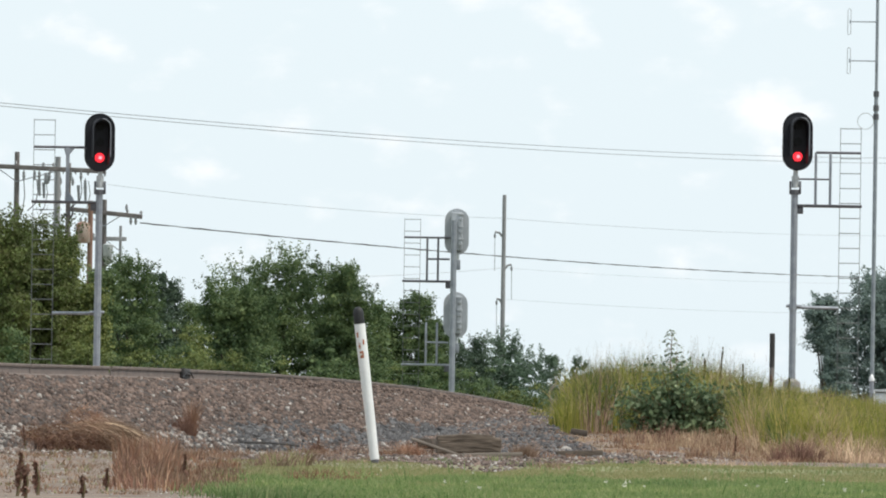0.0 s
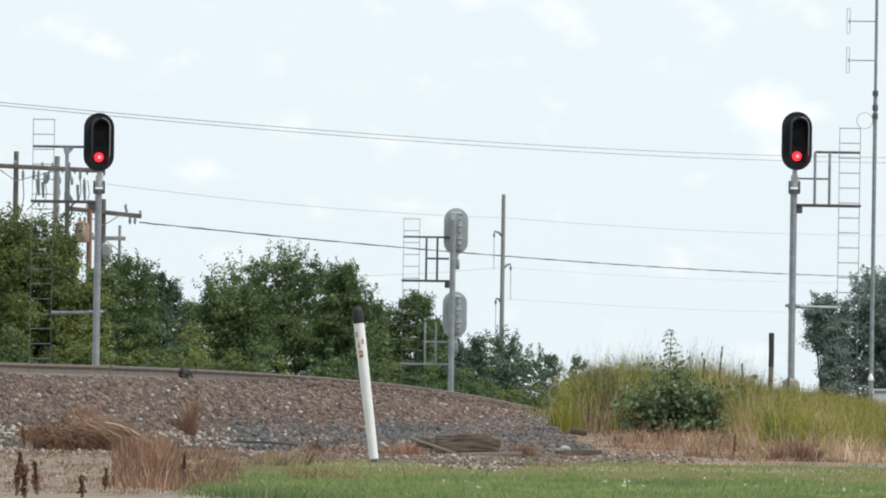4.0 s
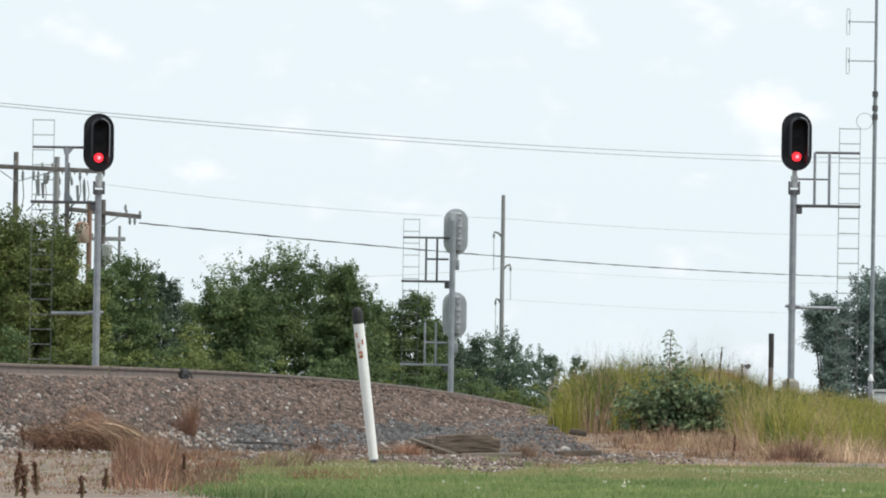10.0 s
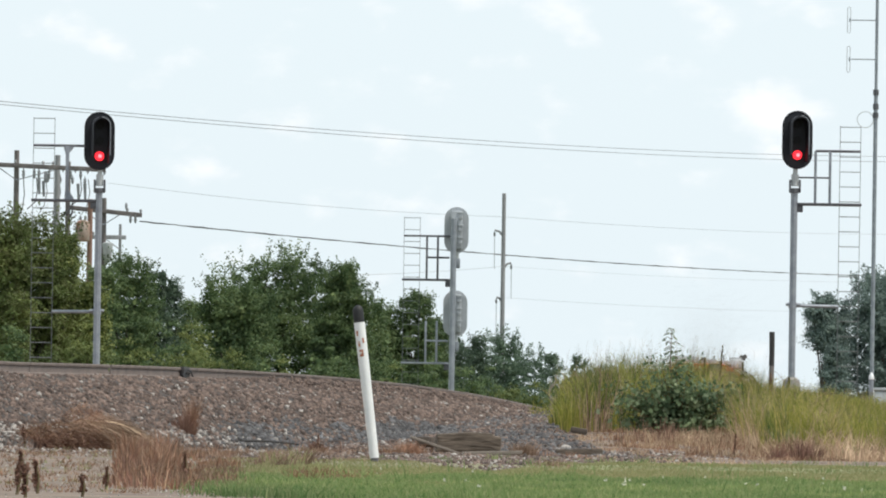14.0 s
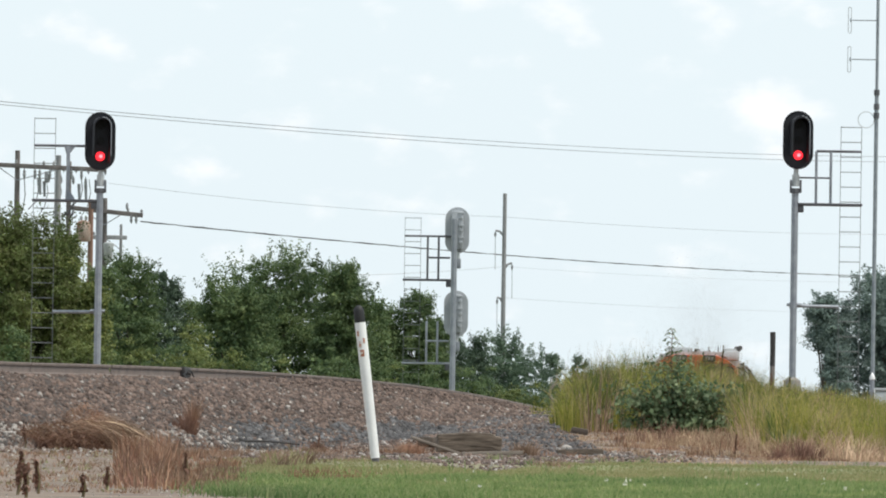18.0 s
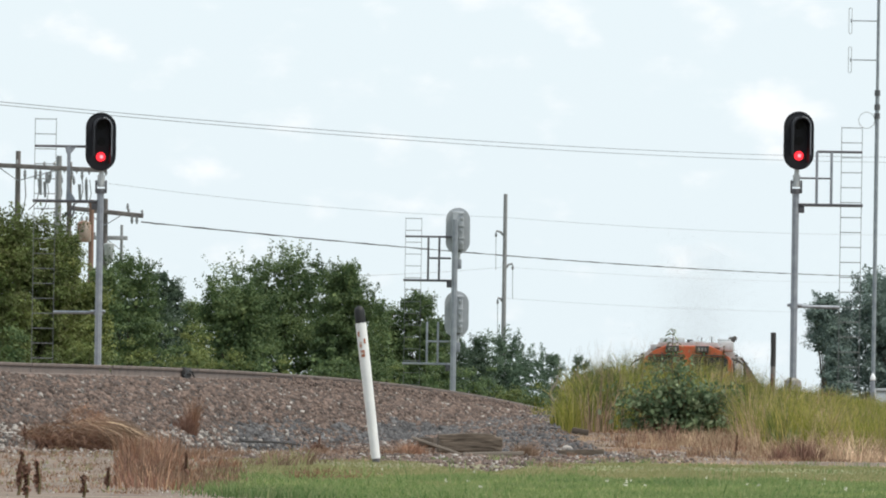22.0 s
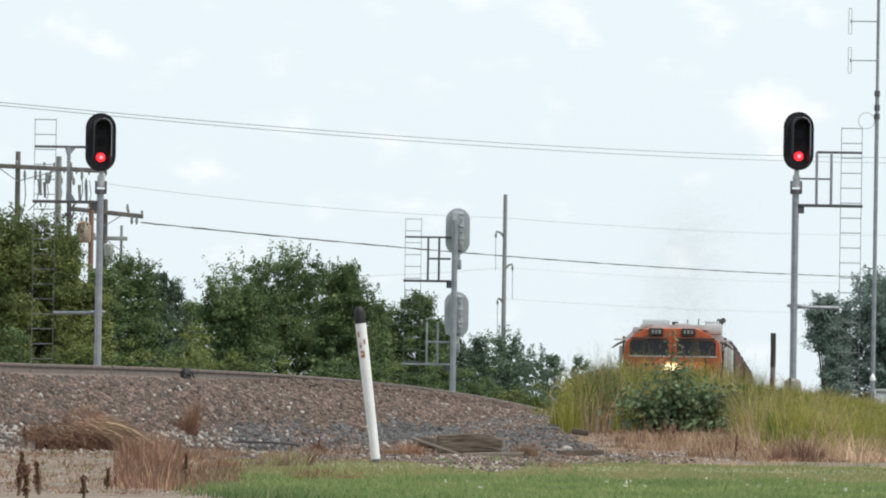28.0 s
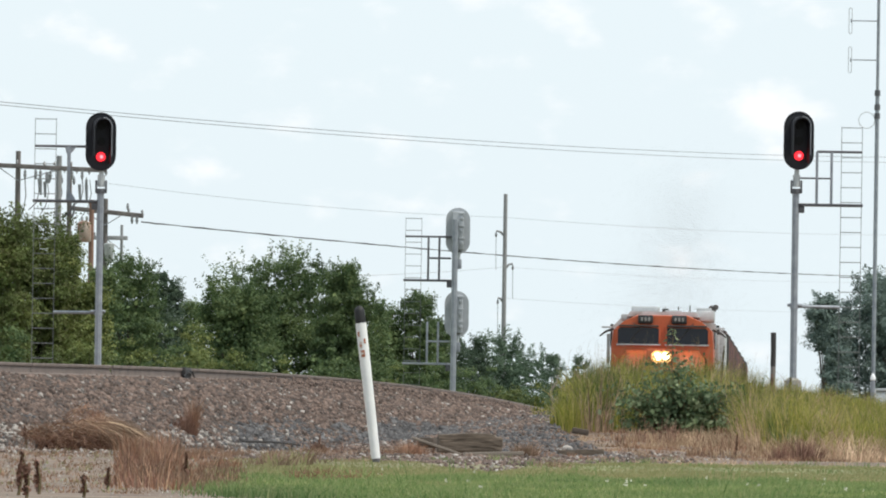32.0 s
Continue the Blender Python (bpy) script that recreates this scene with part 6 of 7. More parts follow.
old_tie()


def rock(x, y, w, seed, label="pale limestone rock at the foot of the ballast"):
    bm = bmesh.new()
    bmesh.ops.create_icosphere(bm, subdivisions=2, radius=w / 2)
    for v in bm.verts:
        k = 1 + 0.35 * noise.noise(v.co * (5 / w * 0.2) + Vector((seed, 0, 0)))
        v.co = Vector((v.co.x * k * 1.15, v.co.y * k, v.co.z * k * 0.75))
    single("rock", bm, STONE_PALE, label, "rock", "pale rocks", m=pose(x, y, float(land(x, y)) + w * 0.22, 0, 0, seed * 50), smooth=False)


for i, (x, y, w) in enumerate(((2.00, 207.0, 0.17), (0.73, 150, 0.09), (0.1, 140, 0.08), (-0.35, 139, 0.07), (0.3, 138, 0.07), (0.48, 138, 0.06), (-2.2, 180, 0.12), (-2.6, 178, 0.1), (2.6, 186, 0.1),
                               (4.45, 196, 0.12), (3.5, 193, 0.08), (3.9, 194, 0.09), (-4.6, 150, 0.08), (-3.4, 149, 0.07))):
    rock(x, y, w, i * 1.37)


def ballast_stones():
    def strip(n, y0, y1, n0, n1, size, lift):
        y, k = RNG.uniform(y0, y1, n), RNG.uniform(n0, n1, n)
        m = rail_slope(y)
        c = 1 / np.sqrt(1 + m * m)
        x = rail_x(y) + k * c
        yy = y - k * m * c
        dz = np.interp(k, [-3.2, -2.15, 0.5, 1.2, 2.0, 2.8, 3.5, 6.0], [-0.64, -0.2, -0.22, -0.5, -0.88, -1.27, -1.85, -9])
        z = np.maximum(rail_z(y) + dz, land(x, yy))
        return np.stack([x, yy, z + lift], 1), size[0] + (size[1] - size[0]) * RNG.uniform(0, 1, n) ** 1.9, k
    p, s, k = strip(46000, 174, 275, 0.14, 3.5, (0.034, 0.115), -0.005)
    wave = clump_noise(p, 1.3, 0.7) - 0.5
    heap = np.interp(p[:, 1] - 3.0 * wave + RNG.uniform(-2, 2, len(k)), [190, 194, 198, 204, 207, 214, 226, 229, 262], [0.2, 0.2, 0.9, 0.9, 0.2, 0.8, 0.9, 0.3, 0.7])
    blue = (k > 2.05 + 0.7 * wave) & (k < 3.1) & (RNG.uniform(size=len(k)) < heap * np.clip((p[:, 0] / p[:, 1] + 0.0185) * 400, 0.1, 1))
    pale = RNG.uniform(size=len(k)) < np.where(k > 2.3, np.where(p[:, 0] / p[:, 1] < -0.0125, 0.42, 0.13), 0.04)
    pale &= ~blue
    rest = ~blue & ~pale
    stuff("ballast_stones", stones(p[rest], s[rest]), STONE_BROWN, "loose brown dusty ballast stones", "ballast")
    stuff("fresh_ballast_stones", stones(p[blue], s[blue] * 1.1), STONE_BLUE, "fresh blue-grey ballast stones", "ballast")
    stuff("pale_ballast_stones", stones(p[pale] + np.array([0, 0, 0.012]), s[pale] * 0.8), STONE_PALE, "scattered pale limestone pieces", "ballast")
    p, s, k = strip(7600, 212, 272, 0.1, 0.75, (0.03, 0.08), 0.0)
    p[:, 2] = rail_z(p[:, 1]) - np.interp(k, [0.1, 0.5, 0.75], [0.075, 0.15, 0.3]) - RNG.uniform(0, 0.05, len(k)) - np.interp(p[:, 1], [212, 222], [0.1, 0.0])
    stuff("shoulder_stones", stones(p, s), STONE_BROWN, "brown ballast stones heaped against the rail", "ballast")
    p, s, k = strip(7000, 150, 300, -2.2, -0.1, (0.05, 0.09), -0.01)
    stuff("track_ballast_stones", stones(p, s), STONE_BROWN, "brown ballast stones between the rails", "ballast")
    q = scatter(12000, -0.5, 4.2, 188, 236, lambda x, y: (x - rail_x(y) > 2.5) & (x / y < 0.0150 - 0.00016 * (y - 192)) & (x / y > 0.001))
    b = np.where(q[:, 0] - rail_x(q[:, 1]) < 3.4, 0.8, RNG.uniform(size=len(q)))
    stuff("spilled_ballast_stones", stones(q[b < 0.7], RNG.uniform(0.04, 0.1, (b < 0.7).sum())), STONE_BLUE, "blue-grey ballast stones spilled below the bank", "ballast")
    stuff("spilled_brown_stones", stones(q[b >= 0.7], RNG.uniform(0.04, 0.1, (b >= 0.7).sum())), STONE_BROWN, "brown ballast stones spilled below the bank", "ballast")
    q = scatter(5200, -2.0, 1.2, 136, 216, lambda x, y: x - rail_x(y) > 2.2)
    stuff("toe_gravel", stones(q, RNG.uniform(0.03, 0.075, len(q))), STONE_BROWN, "brown gravel at the foot of the bank", "gravel")
    q = fan(3200, -0.02, 0.012, 103, 142)
    stuff("path_gravel", stones(q, RNG.uniform(0.015, 0.05, len(q))), STONE_BROWN, "small brown gravel beside the lawn", "gravel")
    q = fan(420, -0.02, 0.012, 103, 142)
    stuff("path_pale_gravel", stones(q, RNG.uniform(0.015, 0.045, len(q))), STONE_PALE, "small pale gravel beside the lawn", "gravel")
    q = fan(3400, 0.0085, 0.024, 180, 207)
    k = RNG.uniform(size=len(q)) < 0.66
    stuff("litter_brown_gravel", stones(q[k], RNG.uniform(0.03, 0.08, k.sum())), STONE_BROWN, "brown stones among dead grass", "gravel")
    q = q[~k]
    stuff("litter_gravel", stones(q, RNG.uniform(0.03, 0.075, len(q))), STONE_PALE, "pale stones among dead grass", "gravel")
    q = scatter(5200, -5.5, 3.5, 120, 200, lambda x, y: (x - rail_x(y) > 2.6) & (x / y > -0.04) & (x / y < 0.02))
    pale = RNG.uniform(size=len(q)) < np.where(q[:, 0] / q[:, 1] > 0.006, 0.08, 0.35)
    stuff("gravel", stones(q[~pale], RNG.uniform(0.025, 0.06, (~pale).sum())), STONE_BROWN, "scattered brown gravel on dirt", "gravel")
    stuff("pale_gravel", stones(q[pale], RNG.uniform(0.025, 0.06, pale.sum())), STONE_PALE, "scattered pale gravel on dirt", "gravel")


ballast_stones()


# ---- train ----
def section_loft(bm, sections):
    """Skin over outlines [(y, [(x, z), ...])], all with the same number of points, closed at both ends."""
    rings = [[bm.verts.new((x, y, z)) for x, z in pts] for y, pts in sections]
    k = len(rings[0])
    for u, v in zip(rings, rings[1:]):
        for i in range(k):
            bm.faces.new((u[i], u[(i + 1) % k], v[(i + 1) % k], v[i]))
    bm.faces.new(rings[0])
    bm.faces.new(rings[-1][::-1])
    bmesh.ops.recalc_face_normals(bm, faces=bm.faces[:])
    return bm


def bogie(parent, y, axles, spacing):
    """A truck: side frames and wheelsets."""
    bm = bmesh.new()
    for x in (-0.95, 0.95):
        box(bm, (x, y, 0.62), (0.16, spacing * (axles - 1) + 1.3, 0.34), 0.04)
    box(bm, (0, y, 0.62), (1.9, 0.4, 0.25), 0.03)
    t = part("truck_frame", bm, LOCO_DARK, parent)
    for i in range(axles):
        wy = y + (i - (axles - 1) / 2) * spacing
        for x in (-0.75, 0.75):
            bm = bmesh.new()
            rod(bm, (x - 0.07, wy, 0.5), (x + 0.07, wy, 0.5), 0.5, n=24)
            part("wheel", bm, RAIL, t)
    return t


def locomotive():
    """A wide-nosed freight locomotive. Front coupler at y = 0, rail top at z = 0, the hood runs back along y."""
    s = thing("locomotive", pose(0, 0, 0), "orange wide-cab diesel freight locomotive with lit headlight", "locomotive", "train")
    bm = bmesh.new()
    box(bm, (0, 11.2, 1.45), (3.0, 21.6, 0.4), 0.04)
    part("frame", bm, LOCO_DARK, s)
    # nose
    def nose(w, z):
        return [(-w, 1.6), (w, 1.6), (w, z - 0.35), (w - 0.25, z), (-w + 0.25, z), (-w, z - 0.35)]
    bm = section_loft(bmesh.new(), [(0.75, nose(0.95, 2.75)), (1.1, nose(1.15, 3.1)), (2.3, nose(1.35, 3.42))])
    part("nose", bm, ORANGE, s, "orange sloping nose")
    # cab
    def cab(w, t):
        return [(-w, 1.6), (w, 1.6), (w, 3.55), (w - 0.06, 4.0), (w - 0.38, 4.28), (w - 0.8, t), (-w + 0.8, t), (-w + 0.38, 4.28), (-w + 0.06, 4.0), (-w, 3.55)]
    bm = section_loft(bmesh.new(), [(2.25, cab(1.54, 4.44)), (2.6, cab(1.56, 4.47)), (4.9, cab(1.56, 4.47))])
    part("cab", bm, ORANGE, s, "orange crew cab")
    for x in (-0.72, 0.74):
        bm = bmesh.new()
        plate(bm, [(x - 0.66, 3.58), (x + 0.66, 3.58), (x + 0.66, 3.98), (x + 0.55, 4.08), (x - 0.55, 4.08), (x - 0.66, 3.98)], 2.21, 2.24)
        w = part("windshield", bm, LOCO_GLASS, s, "dark tinted windshield")
        bm = bmesh.new()
        path_tube(bm, [(x + 0.2 * (1 if x > 0 else -1), 2.18, 4.22), (x + 0.05, 2.17, 4.05), (x - 0.25, 2.19, 3.7)], 0.014, 5)
        part("wiper", bm, LOCO_DARK, w)
        bm = bmesh.new()
        box(bm, (x, 2.185, 3.56), (1.34, 0.05, 0.04), 0.01)
        part("window_sill", bm, LOCO_GREY, w)
    for x in (-0.52, 0.5):
        bm = bmesh.new()
        box(bm, (x, 2.17, 4.33), (0.46, 0.16, 0.25), 0.04)
        b = part("number_board", bm, NUMBER_DARK, s, "dark number board")
        for k in (-0.11, 0.0, 0.11):
            bm = bmesh.new()
            box(bm, (x + k, 2.085, 4.33), (0.065, 0.02, 0.11), 0.004)
            part("number_bar", bm, NUMBER_BAR, b)
    bm = bmesh.new()
    box(bm, (0, 1.2, 3.16), (0.92, 0.7, 0.5), 0.08)
    part("headlight_housing", bm, ORANGE, s)
    for x in (-0.12, 0.12):
        bm = bmesh.new()
        # wide disc with weak orange emission imitates glare around the bulb
        rod(bm, (x, 0.86 - 0.02 * (x > 0), 3.17), (x, 0.82 - 0.02 * (x > 0), 3.17), 0.19, n=18)
        glare_disc = part("headlight", bm, HEADLIGHT_GLARE, s, "headlight disc whose orange glow imitates glare")
        bm = bmesh.new()
        rod(bm, (x, 0.8, 3.18), (x, 0.77, 3.18), 0.12, n=16)
        part("bulb", bm, HEADLIGHT, glare_disc, "white-hot lamp")
    for x in (-0.95, 0.95):
        bm = bmesh.new()
        rod(bm, (x, 0.55, 1.75), (x, 0.5, 1.75), 0.11, n=18)
        part("ditch_light", bm, HEADLIGHT, s, "lit ditch light")
    bm = bmesh.new()
    for i in range(6):
        box(bm, (0, 0.55 + i * 0.02, 0.35 + i * 0.16), (2.6 - abs(2 - i) * 0.1, 0.06, 0.15), 0.01)
    part("pilot", bm, LOCO_DARK, s, "dark snowplow pilot")
    bm = bmesh.new()
    box(bm, (0, 0.35, 0.95), (0.35, 0.7, 0.3), 0.06)
    part("coupler", bm, LOCO_DARK, s)
    for x in (-1.35, -0.5, 0.5, 1.35):
        bar(s, "front_handrail", (x, 0.5, 1.6), (x, 0.5, 2.6), 0.02, LOCO_GREY)
    bar(s, "front_handrail", (-1.35, 0.5, 2.6), (1.35, 0.5, 2.6), 0.02, LOCO_GREY)
    # roof gear
    bm = section_loft(bmesh.new(), [(2.7, [(-1.1, 4.42), (1.1, 4.42), (1.0, 4.58), (-1.0, 4.58)]), (4.9, [(-1.1, 4.42), (1.1, 4.42), (1.0, 4.6), (-1.0, 4.6)])])
    part("cab_roof", bm, LOCO_GREY, s, "pale grey cab roof")
    beam(s, "air_conditioner", (1.27, 4.2, 4.48), (0.56, 1.2, 0.34), LOCO_GREY, "grey roof air conditioner")
    beam(s, "air_conditioner_lid", (1.22, 4.2, 4.69), (0.46, 0.9, 0.07), LOCO_GREY)
    beam(s, "antenna_dome", (-0.55, 3.6, 4.66), (0.85, 0.7, 0.16), LOCO_GREY, "pale antenna dome")
    beam(s, "roof_stand", (0.05, 3.9, 4.64), (0.2, 0.3, 0.12), LOCO_DARK)
    beam(s, "roof_rib", (0.3, 3.4, 4.61), (0.5, 0.12, 0.06), LOCO_GREY)
    beam(s, "roof_hatch", (-1.15, 4.2, 4.42), (0.3, 0.6, 0.2), LOCO_GREY)
    for x in (-0.3, 0.45, 0.8):
        bar(s, "whip_antenna", (x, 3.5, 4.6), (x, 3.5, 4.6 + 0.12 + 0.1 * abs(x)), 0.018, LOCO_DARK)
    for x in (-1.28, -0.08, 0.1, 1.3):
        beam(s, "window_pillar", (x * 1.08, 2.2, 3.82), (0.05, 0.06, 0.56), ORANGE)
    for x in (-0.72, 0.74):
        beam(s, "sun_visor", (x, 2.14, 4.13), (1.2, 0.16, 0.05), LOCO_DARK)
    for k in (-1, 1):
        beam(s, "cab_door", (k * 1.58, 4.5, 2.9), (0.05, 0.6, 1.9), LOCO_GREY)
        for z in (2.2, 2.8, 3.4):
            bar(s, "grab_iron", (k * 1.6, 5.0, z), (k * 1.6, 5.5, z), 0.02, LOCO_DARK)
        beam(s, "air_intake", (k * 1.62, 6.5, 3.9), (0.08, 1.6, 0.7), LOCO_DARK, "dark louvred air intake")
    bm = bmesh.new()
    for k, dz in ((0.0, 0.0), (0.1, 0.08), (-0.08, 0.05)):
        rod(bm, (1.5 + k * 0.7, 4.1, 4.68 + dz), (1.5 + k * 0.7, 4.7, 4.68 + dz), 0.09, 0.04, 10)
    rod(bm, (1.5, 4.6, 4.5), (1.5, 4.6, 4.7), 0.05, n=8)
    part("air_horn", bm, POLE_WOOD, s, "cluster of air horns")
    for k in (-1, 1):
        beam(s, "mirror_arm", (k * 1.72, 3.3, 4.1), (0.3, 0.3, 0.05), LOCO_GREY)
        beam(s, "wind_deflector", (k * 1.66, 3.2, 3.45), (0.1, 0.12, 0.9), LOCO_GREY, "pale side wind deflector")
        bm = bmesh.new()
        path_tube(bm, [(k * 1.5, 3.0, 4.05), (k * 1.75, 3.0, 3.95), (k * 1.92, 3.0, 3.82)], [0.035, 0.035, 0.02], 6)
        part("sunshade", bm, LOCO_DARK, s)
        bm = bmesh.new()
        box(bm, (k * 1.57, 3.7, 3.75), (0.03, 1.3, 0.55), 0.01)
        part("side_window", bm, LOCO_GLASS, s)
    # long hood
    def hood(w, t):
        return [(-w, 1.6), (w, 1.6), (w, t - 0.4), (w - 0.4, t), (-w + 0.4, t), (-w, t - 0.4)]
    bm = section_loft(bmesh.new(), [(4.95, hood(1.6, 4.54)), (8.2, hood(1.6, 4.54))])
    part("equipment_cab", bm, LOCO_GREY, s, "grey hood panels behind the cab")
    bm = section_loft(bmesh.new(), [(8.22, hood(1.05, 4.35)), (16.0, hood(1.05, 4.35))])
    part("engine_hood", bm, ORANGE, s)
    bm = section_loft(bmesh.new(), [(16.02, hood(1.7, 4.6)), (21.2, hood(1.7, 4.6))])
    part("radiator_hood", bm, LOCO_GREY, s, "grey flared radiator section")
    for i in range(7):
        beam(s, "hood_door", (1.07, 8.9 + i * 1.05, 2.9), (0.04, 0.95, 1.9), ORANGE if i % 3 else LOCO_DARK)
    beam(s, "exhaust_stack", (0, 11.0, 4.45), (0.7, 1.0, 0.3), LOCO_DARK, "dark exhaust stack")
    for i in range(10):
        bar(s, "handrail_post", (1.5, 5.5 + i * 1.6, 1.6), (1.5, 5.5 + i * 1.6, 2.6), 0.022, LOCO_GREY)
    bar(s, "handrail", (1.5, 5.5, 2.6), (1.5, 20.0, 2.6), 0.022, LOCO_GREY)
    bm = bmesh.new()
    box(bm, (0, 11, 0.9), (2.6, 6.5, 0.9), 0.2)
    part("fuel_tank", bm, LOCO_DARK, s)
    bogie(s, 4.2, 3, 2.0)
    bogie(s, 18.0, 3, 2.0)
    return s


def freight_car(name, label, length, t, heap, material, load, load_label):
    """A ribbed open car with a heaped load; t is the height of its sides."""
    s = thing(name, pose(0, 0, 0), label, "railway car", "train")
    w, e = 1.56, length - 0.7
    bm = section_loft(bmesh.new(), [(0.7, [(-w, 1.2), (w, 1.2), (w, t), (-w, t)]), (e, [(-w, 1.2), (w, 1.2), (w, t), (-w, t)])])
    part("body", bm, material, s)
    k = 12
    for i in range(k):
        for x in (-w - 0.05, w + 0.05):
            beam(s, "rib", (x, 1.0 + i * (length - 2) / (k - 1), (t + 1.2) / 2 + 0.03 * (i % 2)), (0.26, 0.3, t - 1.2 - 0.12 * (i % 3)), (LOCO_DARK, material, CAR_RED)[i % 3])
    for x in (-w, w):
        beam(s, "top_chord", (x, length / 2, t + 0.04), (0.16, length - 1.3, 0.14), material)
    bm = bmesh.new()
    bmesh.ops.create_grid(bm, x_segments=8, y_segments=34, size=0.5, matrix=Matrix.Translation((0, length / 2, t)) @ Matrix.Diagonal((w * 1.94, length - 1.6, 1, 1)))
    for v in bm.verts:
        f = 1 - (abs(v.co.x) / w) ** 4
        v.co.z += heap * f * (0.7 + 0.8 * noise.noise(Vector((v.co.x, v.co.y * 0.6, 2.0)))) + 0.08 * noise.noise(v.co * 3)
    part("load", bm, load, s, load_label)
    for y, g in ((0.3, 0.0), (length - 0.3, 0.0)):
        beam(s, "coupler", (0, y, 0.95), (0.3, 0.7, 0.25), LOCO_DARK)
        beam(s, "end_sill", (0, length / 2 + (y - length / 2) * 0.93, 1.15), (2.9, 0.3, 0.3), material)
    for x in (-0.5, 0.5):
        beam(s, "end_ladder", (x + 0.9, 0.66, 2.6), (0.05, 0.05, 2.6 if t > 4 else 1.0), LOCO_GREY)
    beam(s, "centre_sill", (0, length / 2, 0.95), (0.6, length - 1.6, 0.35), LOCO_DARK)
    bogie(s, 2.4, 2, 1.8)
    bogie(s, length - 2.4, 2, 1.8)
    return s


LOCO = locomotive()
CARS = [freight_car("hopper_car", "maroon ribbed hopper car with heaped dark load", 18.5, 4.35, 0.6, CAR_BROWN, CAR_LOAD, "heaped dark bulk load")]
CARS.append(copy_thing(CARS[0], pose(0, 0, 0)))
CARS.append(copy_thing(CARS[0], pose(0, 0, 0)))
CARS.append(freight_car("gondola_car", "low dark gondola car with a flat load", 18.5, 2.6, 0.1, CAR_BROWN, CAR_LOAD, "dark bulk load"))
for _ in range(3):
    CARS.append(copy_thing(CARS[3], pose(0, 0, 0)))


def exhaust():
    """Thin exhaust: puffs of fine soot that climb away from the stack."""
    puffs = []
    for i in range(12):
        rnd = np.random.default_rng(60 + i)
        n = 8500 + 300 * i
        d = rnd.normal(size=(n, 3)) * np.array([1.1, 0.8, 0.7])
        me = bulk_mesh("smoke_puff", *leaf_quads(d, rnd.uniform(0.004, 0.009, n), 0.95))
        ob = finish(new("smoke_puff", me), SMOKE)
        ob.visible_shadow = False
        tagged(ob, "faint grey-brown puff of diesel exhaust", "smoke", "exhaust plume", "stuff")
        puffs.append(ob)
    return puffs


PUFFS = exhaust()


# ---- rails, joints and ties ----
def rail_line(offset, lower, cuts):
    """One rail as sections between the cuts, each with its own ends."""
    prof = [(-0.076, -0.186), (0.076, -0.186), (0.076, -0.172), (0.012, -0.15), (0.009, -0.06), (0.034, -0.045), (0.037, -0.012), (0.028, 0.0),
            (-0.028, 0.0), (-0.037, -0.012), (-0.034, -0.045), (-0.009, -0.06), (-0.012, -0.15), (-0.076, -0.172)]
    s = thing("rail", pose(0, 0, 0), "rusty steel rail curving along the ballast", "rail", "rails of the track", "structure")
    for a, b in zip(cuts, cuts[1:]):
        ys = np.linspace(a + (0.1 if a == 203.3 else 0.02), b - (0.1 if b == 203.3 else 0.02), max(3, int((b - a) / 2.0)))
        rings = []
        bm = bmesh.new()
        for y in ys:
            o = on_line(y, offset, -lower)
            m = float(rail_slope(y))
            c = 1 / math.sqrt(1 + m * m)
            rings.append([bm.verts.new((o.x + p * c, o.y - p * m * c, o.z + q)) for p, q in prof])
        k = len(prof)
        for u, v in zip(rings, rings[1:]):
            for i in range(k):
                bm.faces.new((u[i], u[(i + 1) % k], v[(i + 1) % k], v[i]))
        bm.faces.new(rings[0][::-1])
        bm.faces.new(rings[-1])
        bmesh.ops.recalc_face_normals(bm, faces=bm.faces[:])
        me = bpy.data.meshes.new("rail_section")
        bm.to_mesh(me)
        bm.free()
        sec = new("rail_section", me)
        me.materials.append(RAIL)
        me.materials.append(RAIL_TOP)
        for p in me.polygons:
            p.material_index = 1 if p.normal.z > 0.8 and p.center.z > float(rail_z(p.center.y)) - lower - 0.02 else 0
        sec.parent = s
    return s


NEAR_RAIL = rail_line(0.0, 0.0, [130, 160, 187, 196.5, 203.3, 210.3, 222, 250, 290, 340, 400, 500, 600, 720])
FAR_RAIL = rail_line(-1.505, 0.08, [130, 170, 205, 240, 290, 340, 400, 500, 600, 720])


def along(y, n, dz):
    return Matrix.Translation(on_line(y, n, dz)) @ Matrix.Rotation(-math.atan(float(rail_slope(y))), 4, "Z")


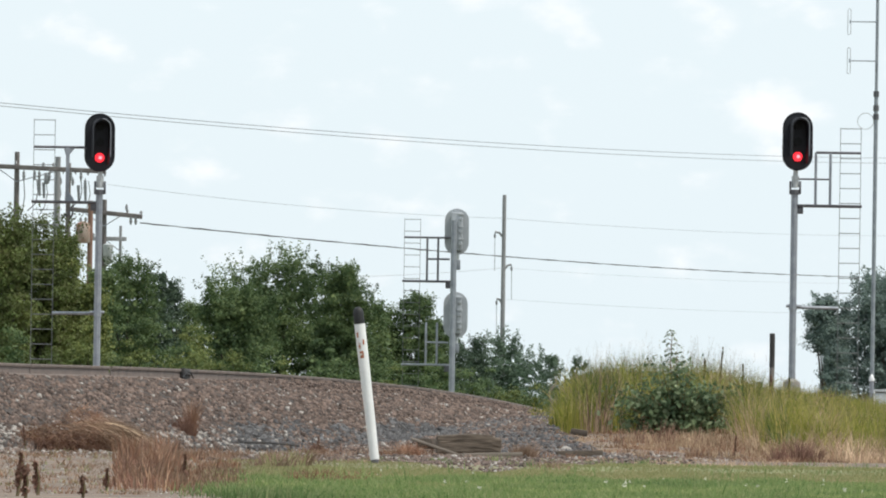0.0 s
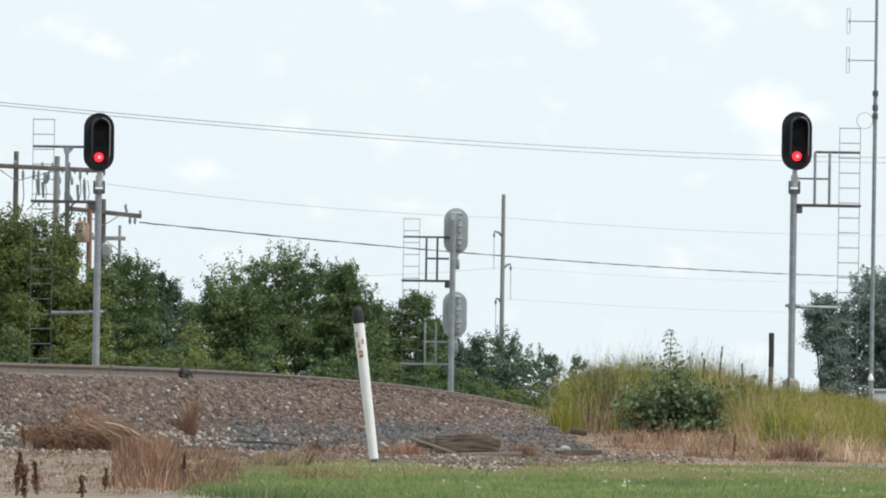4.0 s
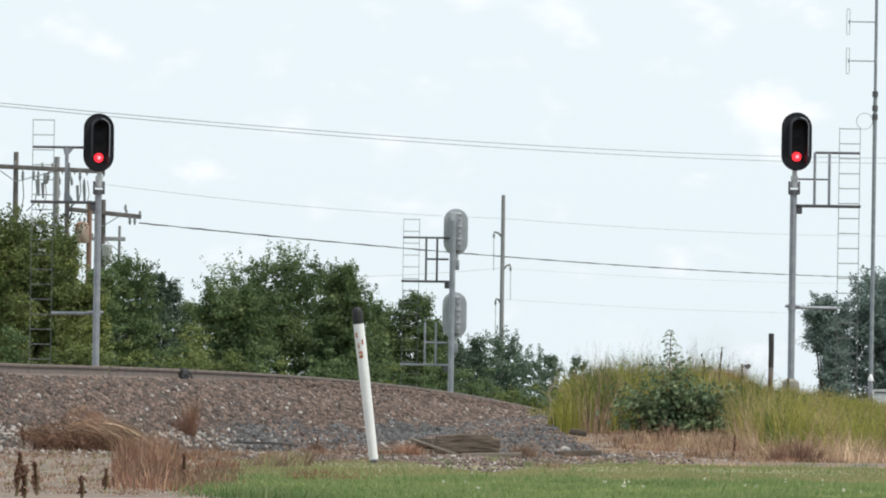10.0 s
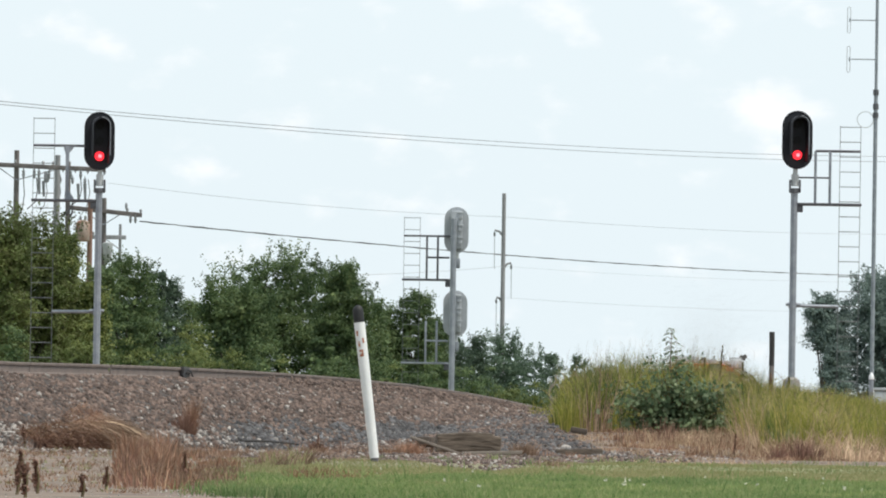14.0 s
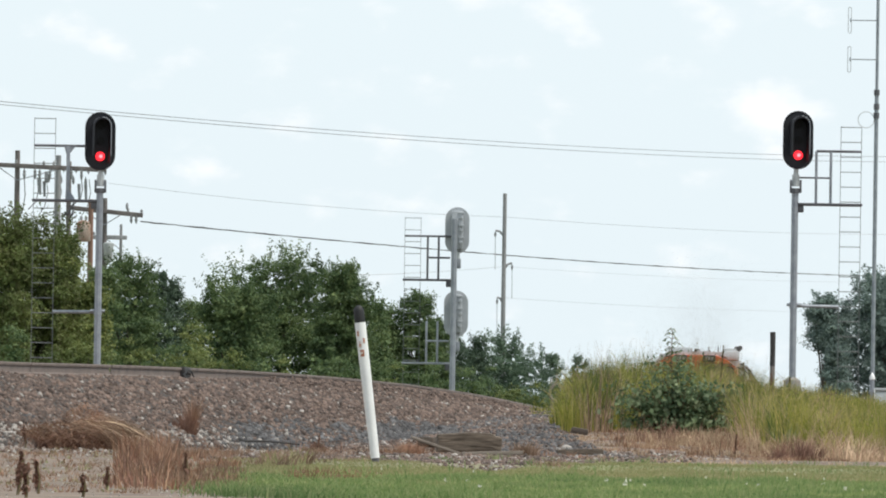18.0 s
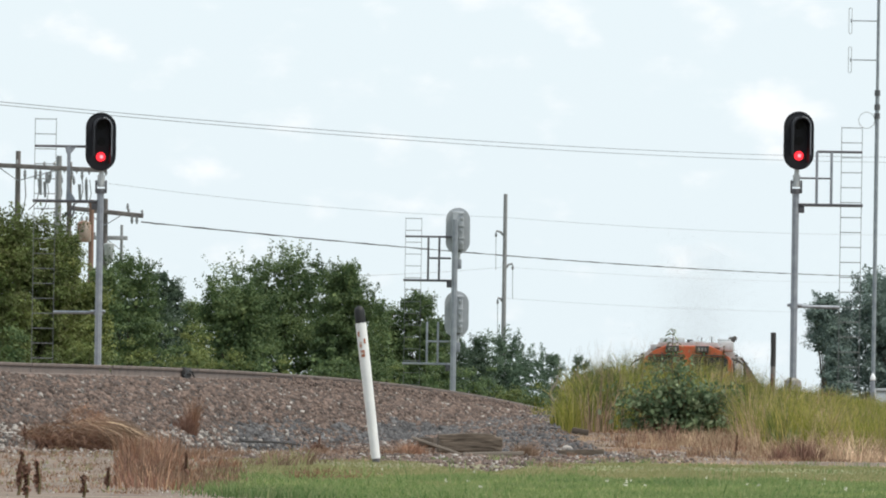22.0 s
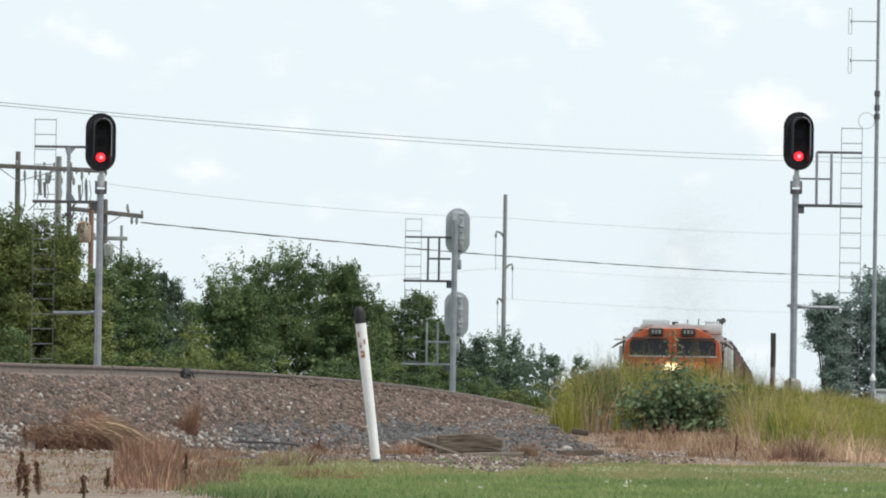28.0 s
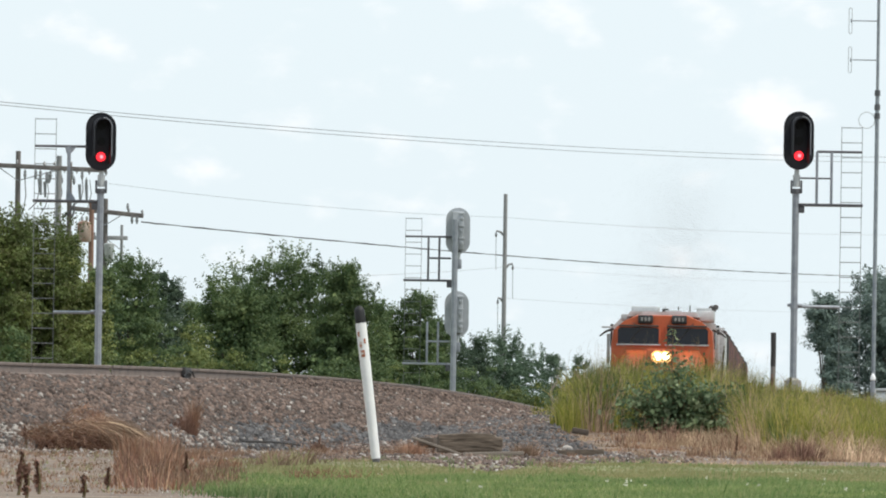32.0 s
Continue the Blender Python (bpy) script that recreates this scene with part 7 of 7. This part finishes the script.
for y, half in ((210.3, 0.32),):
    bm = bmesh.new()
    box(bm, (0.045, 0, -0.085), (0.08, half * 2, 0.19), 0.012)
    for k in (-0.7, -0.25, 0.25, 0.7):
        rod(bm, (0.05, k * half, -0.1), (0.1, k * half, -0.1), 0.022, n=6)
    bm.transform(along(y, 0, 0))
    part("joint_bar", bm, LOCO_DARK, NEAR_RAIL, "dark bolted joint bar")
bm = bmesh.new()
path_tube(bm, [(0.09, -0.5, -0.15), (0.12, -0.2, -0.04), (0.13, 0.1, -0.06), (0.11, 0.5, -0.16)], 0.014, 6)
bm.transform(along(210.3, 0, 0))
part("bond_wire", bm, BLACK_PVC, NEAR_RAIL, "black bond wire round the joint")

bm = bmesh.new()
box(bm, (0, 0, 0), (2.6, 0.22, 0.18), 0.012)
TIE_MESH = bpy.data.meshes.new("tie")
bm.to_mesh(TIE_MESH)
bm.free()
TIE_MESH.materials.append(TIE_WOOD)
tie_rows = thing("ties", pose(0, 0, 0), "creosoted wooden ties bedded in the ballast", "ties", "", "structure")
for i in range(260):
    y = 160 + i * 0.53
    ob = new("tie", TIE_MESH)
    ob.matrix_world = along(y, -0.75, -0.31)
    ob.parent = tie_rows


# ---- movement ----
def rail_pose(y, length):
    """The pose of a vehicle whose front is at y on the line: it spans the chord of its own length."""
    a, b = on_line(y, -0.752, 0.0), on_line(y + length, -0.752, 0.0)
    d = b - a
    return Matrix.Translation(a) @ Matrix.Rotation(-math.atan2(d.x, d.y), 4, "Z") @ Matrix.Rotation(math.atan2(d.z, d.y), 4, "X")


def front_at(t):
    """Where the locomotive's coupler stands on the line at t seconds."""
    return float(np.interp(t, [0, 9, 14, 20, 25.5, 28, 30, 32, 40], [515.0, 476.5, 457.0, 430.5, 405.5, 391.8, 382.6, 374.0, 339.0]))


def motions():
    times = [0, 3, 6, 9, 12, 15, 18, 21, 24, 26, 28, 30, 32]
    walk(LOCO, [(t, rail_pose(front_at(t), 22.3)) for t in times])
    for i, car in enumerate(CARS):
        walk(car, [(t, rail_pose(front_at(t) + 22.6 + i * 18.7, 18.5)) for t in times])
    for i, ob in enumerate(PUFFS):
        born = -9 + i * 3.3
        rows = []
        for t in times:
            age = t - born
            g = on_line(front_at(t) + 11.0, -0.752, 0.0)
            climb = max(0.0, min(age, 60.0))
            lift = 3.4 + climb * 0.13
            drift = 0.012 * climb
            rows.append((t, pose(g.x + drift, g.y + 0.1 * climb, g.z + lift, 0, 0, 12 * i + 1.5 * t)))
        walk(ob, rows)


motions()
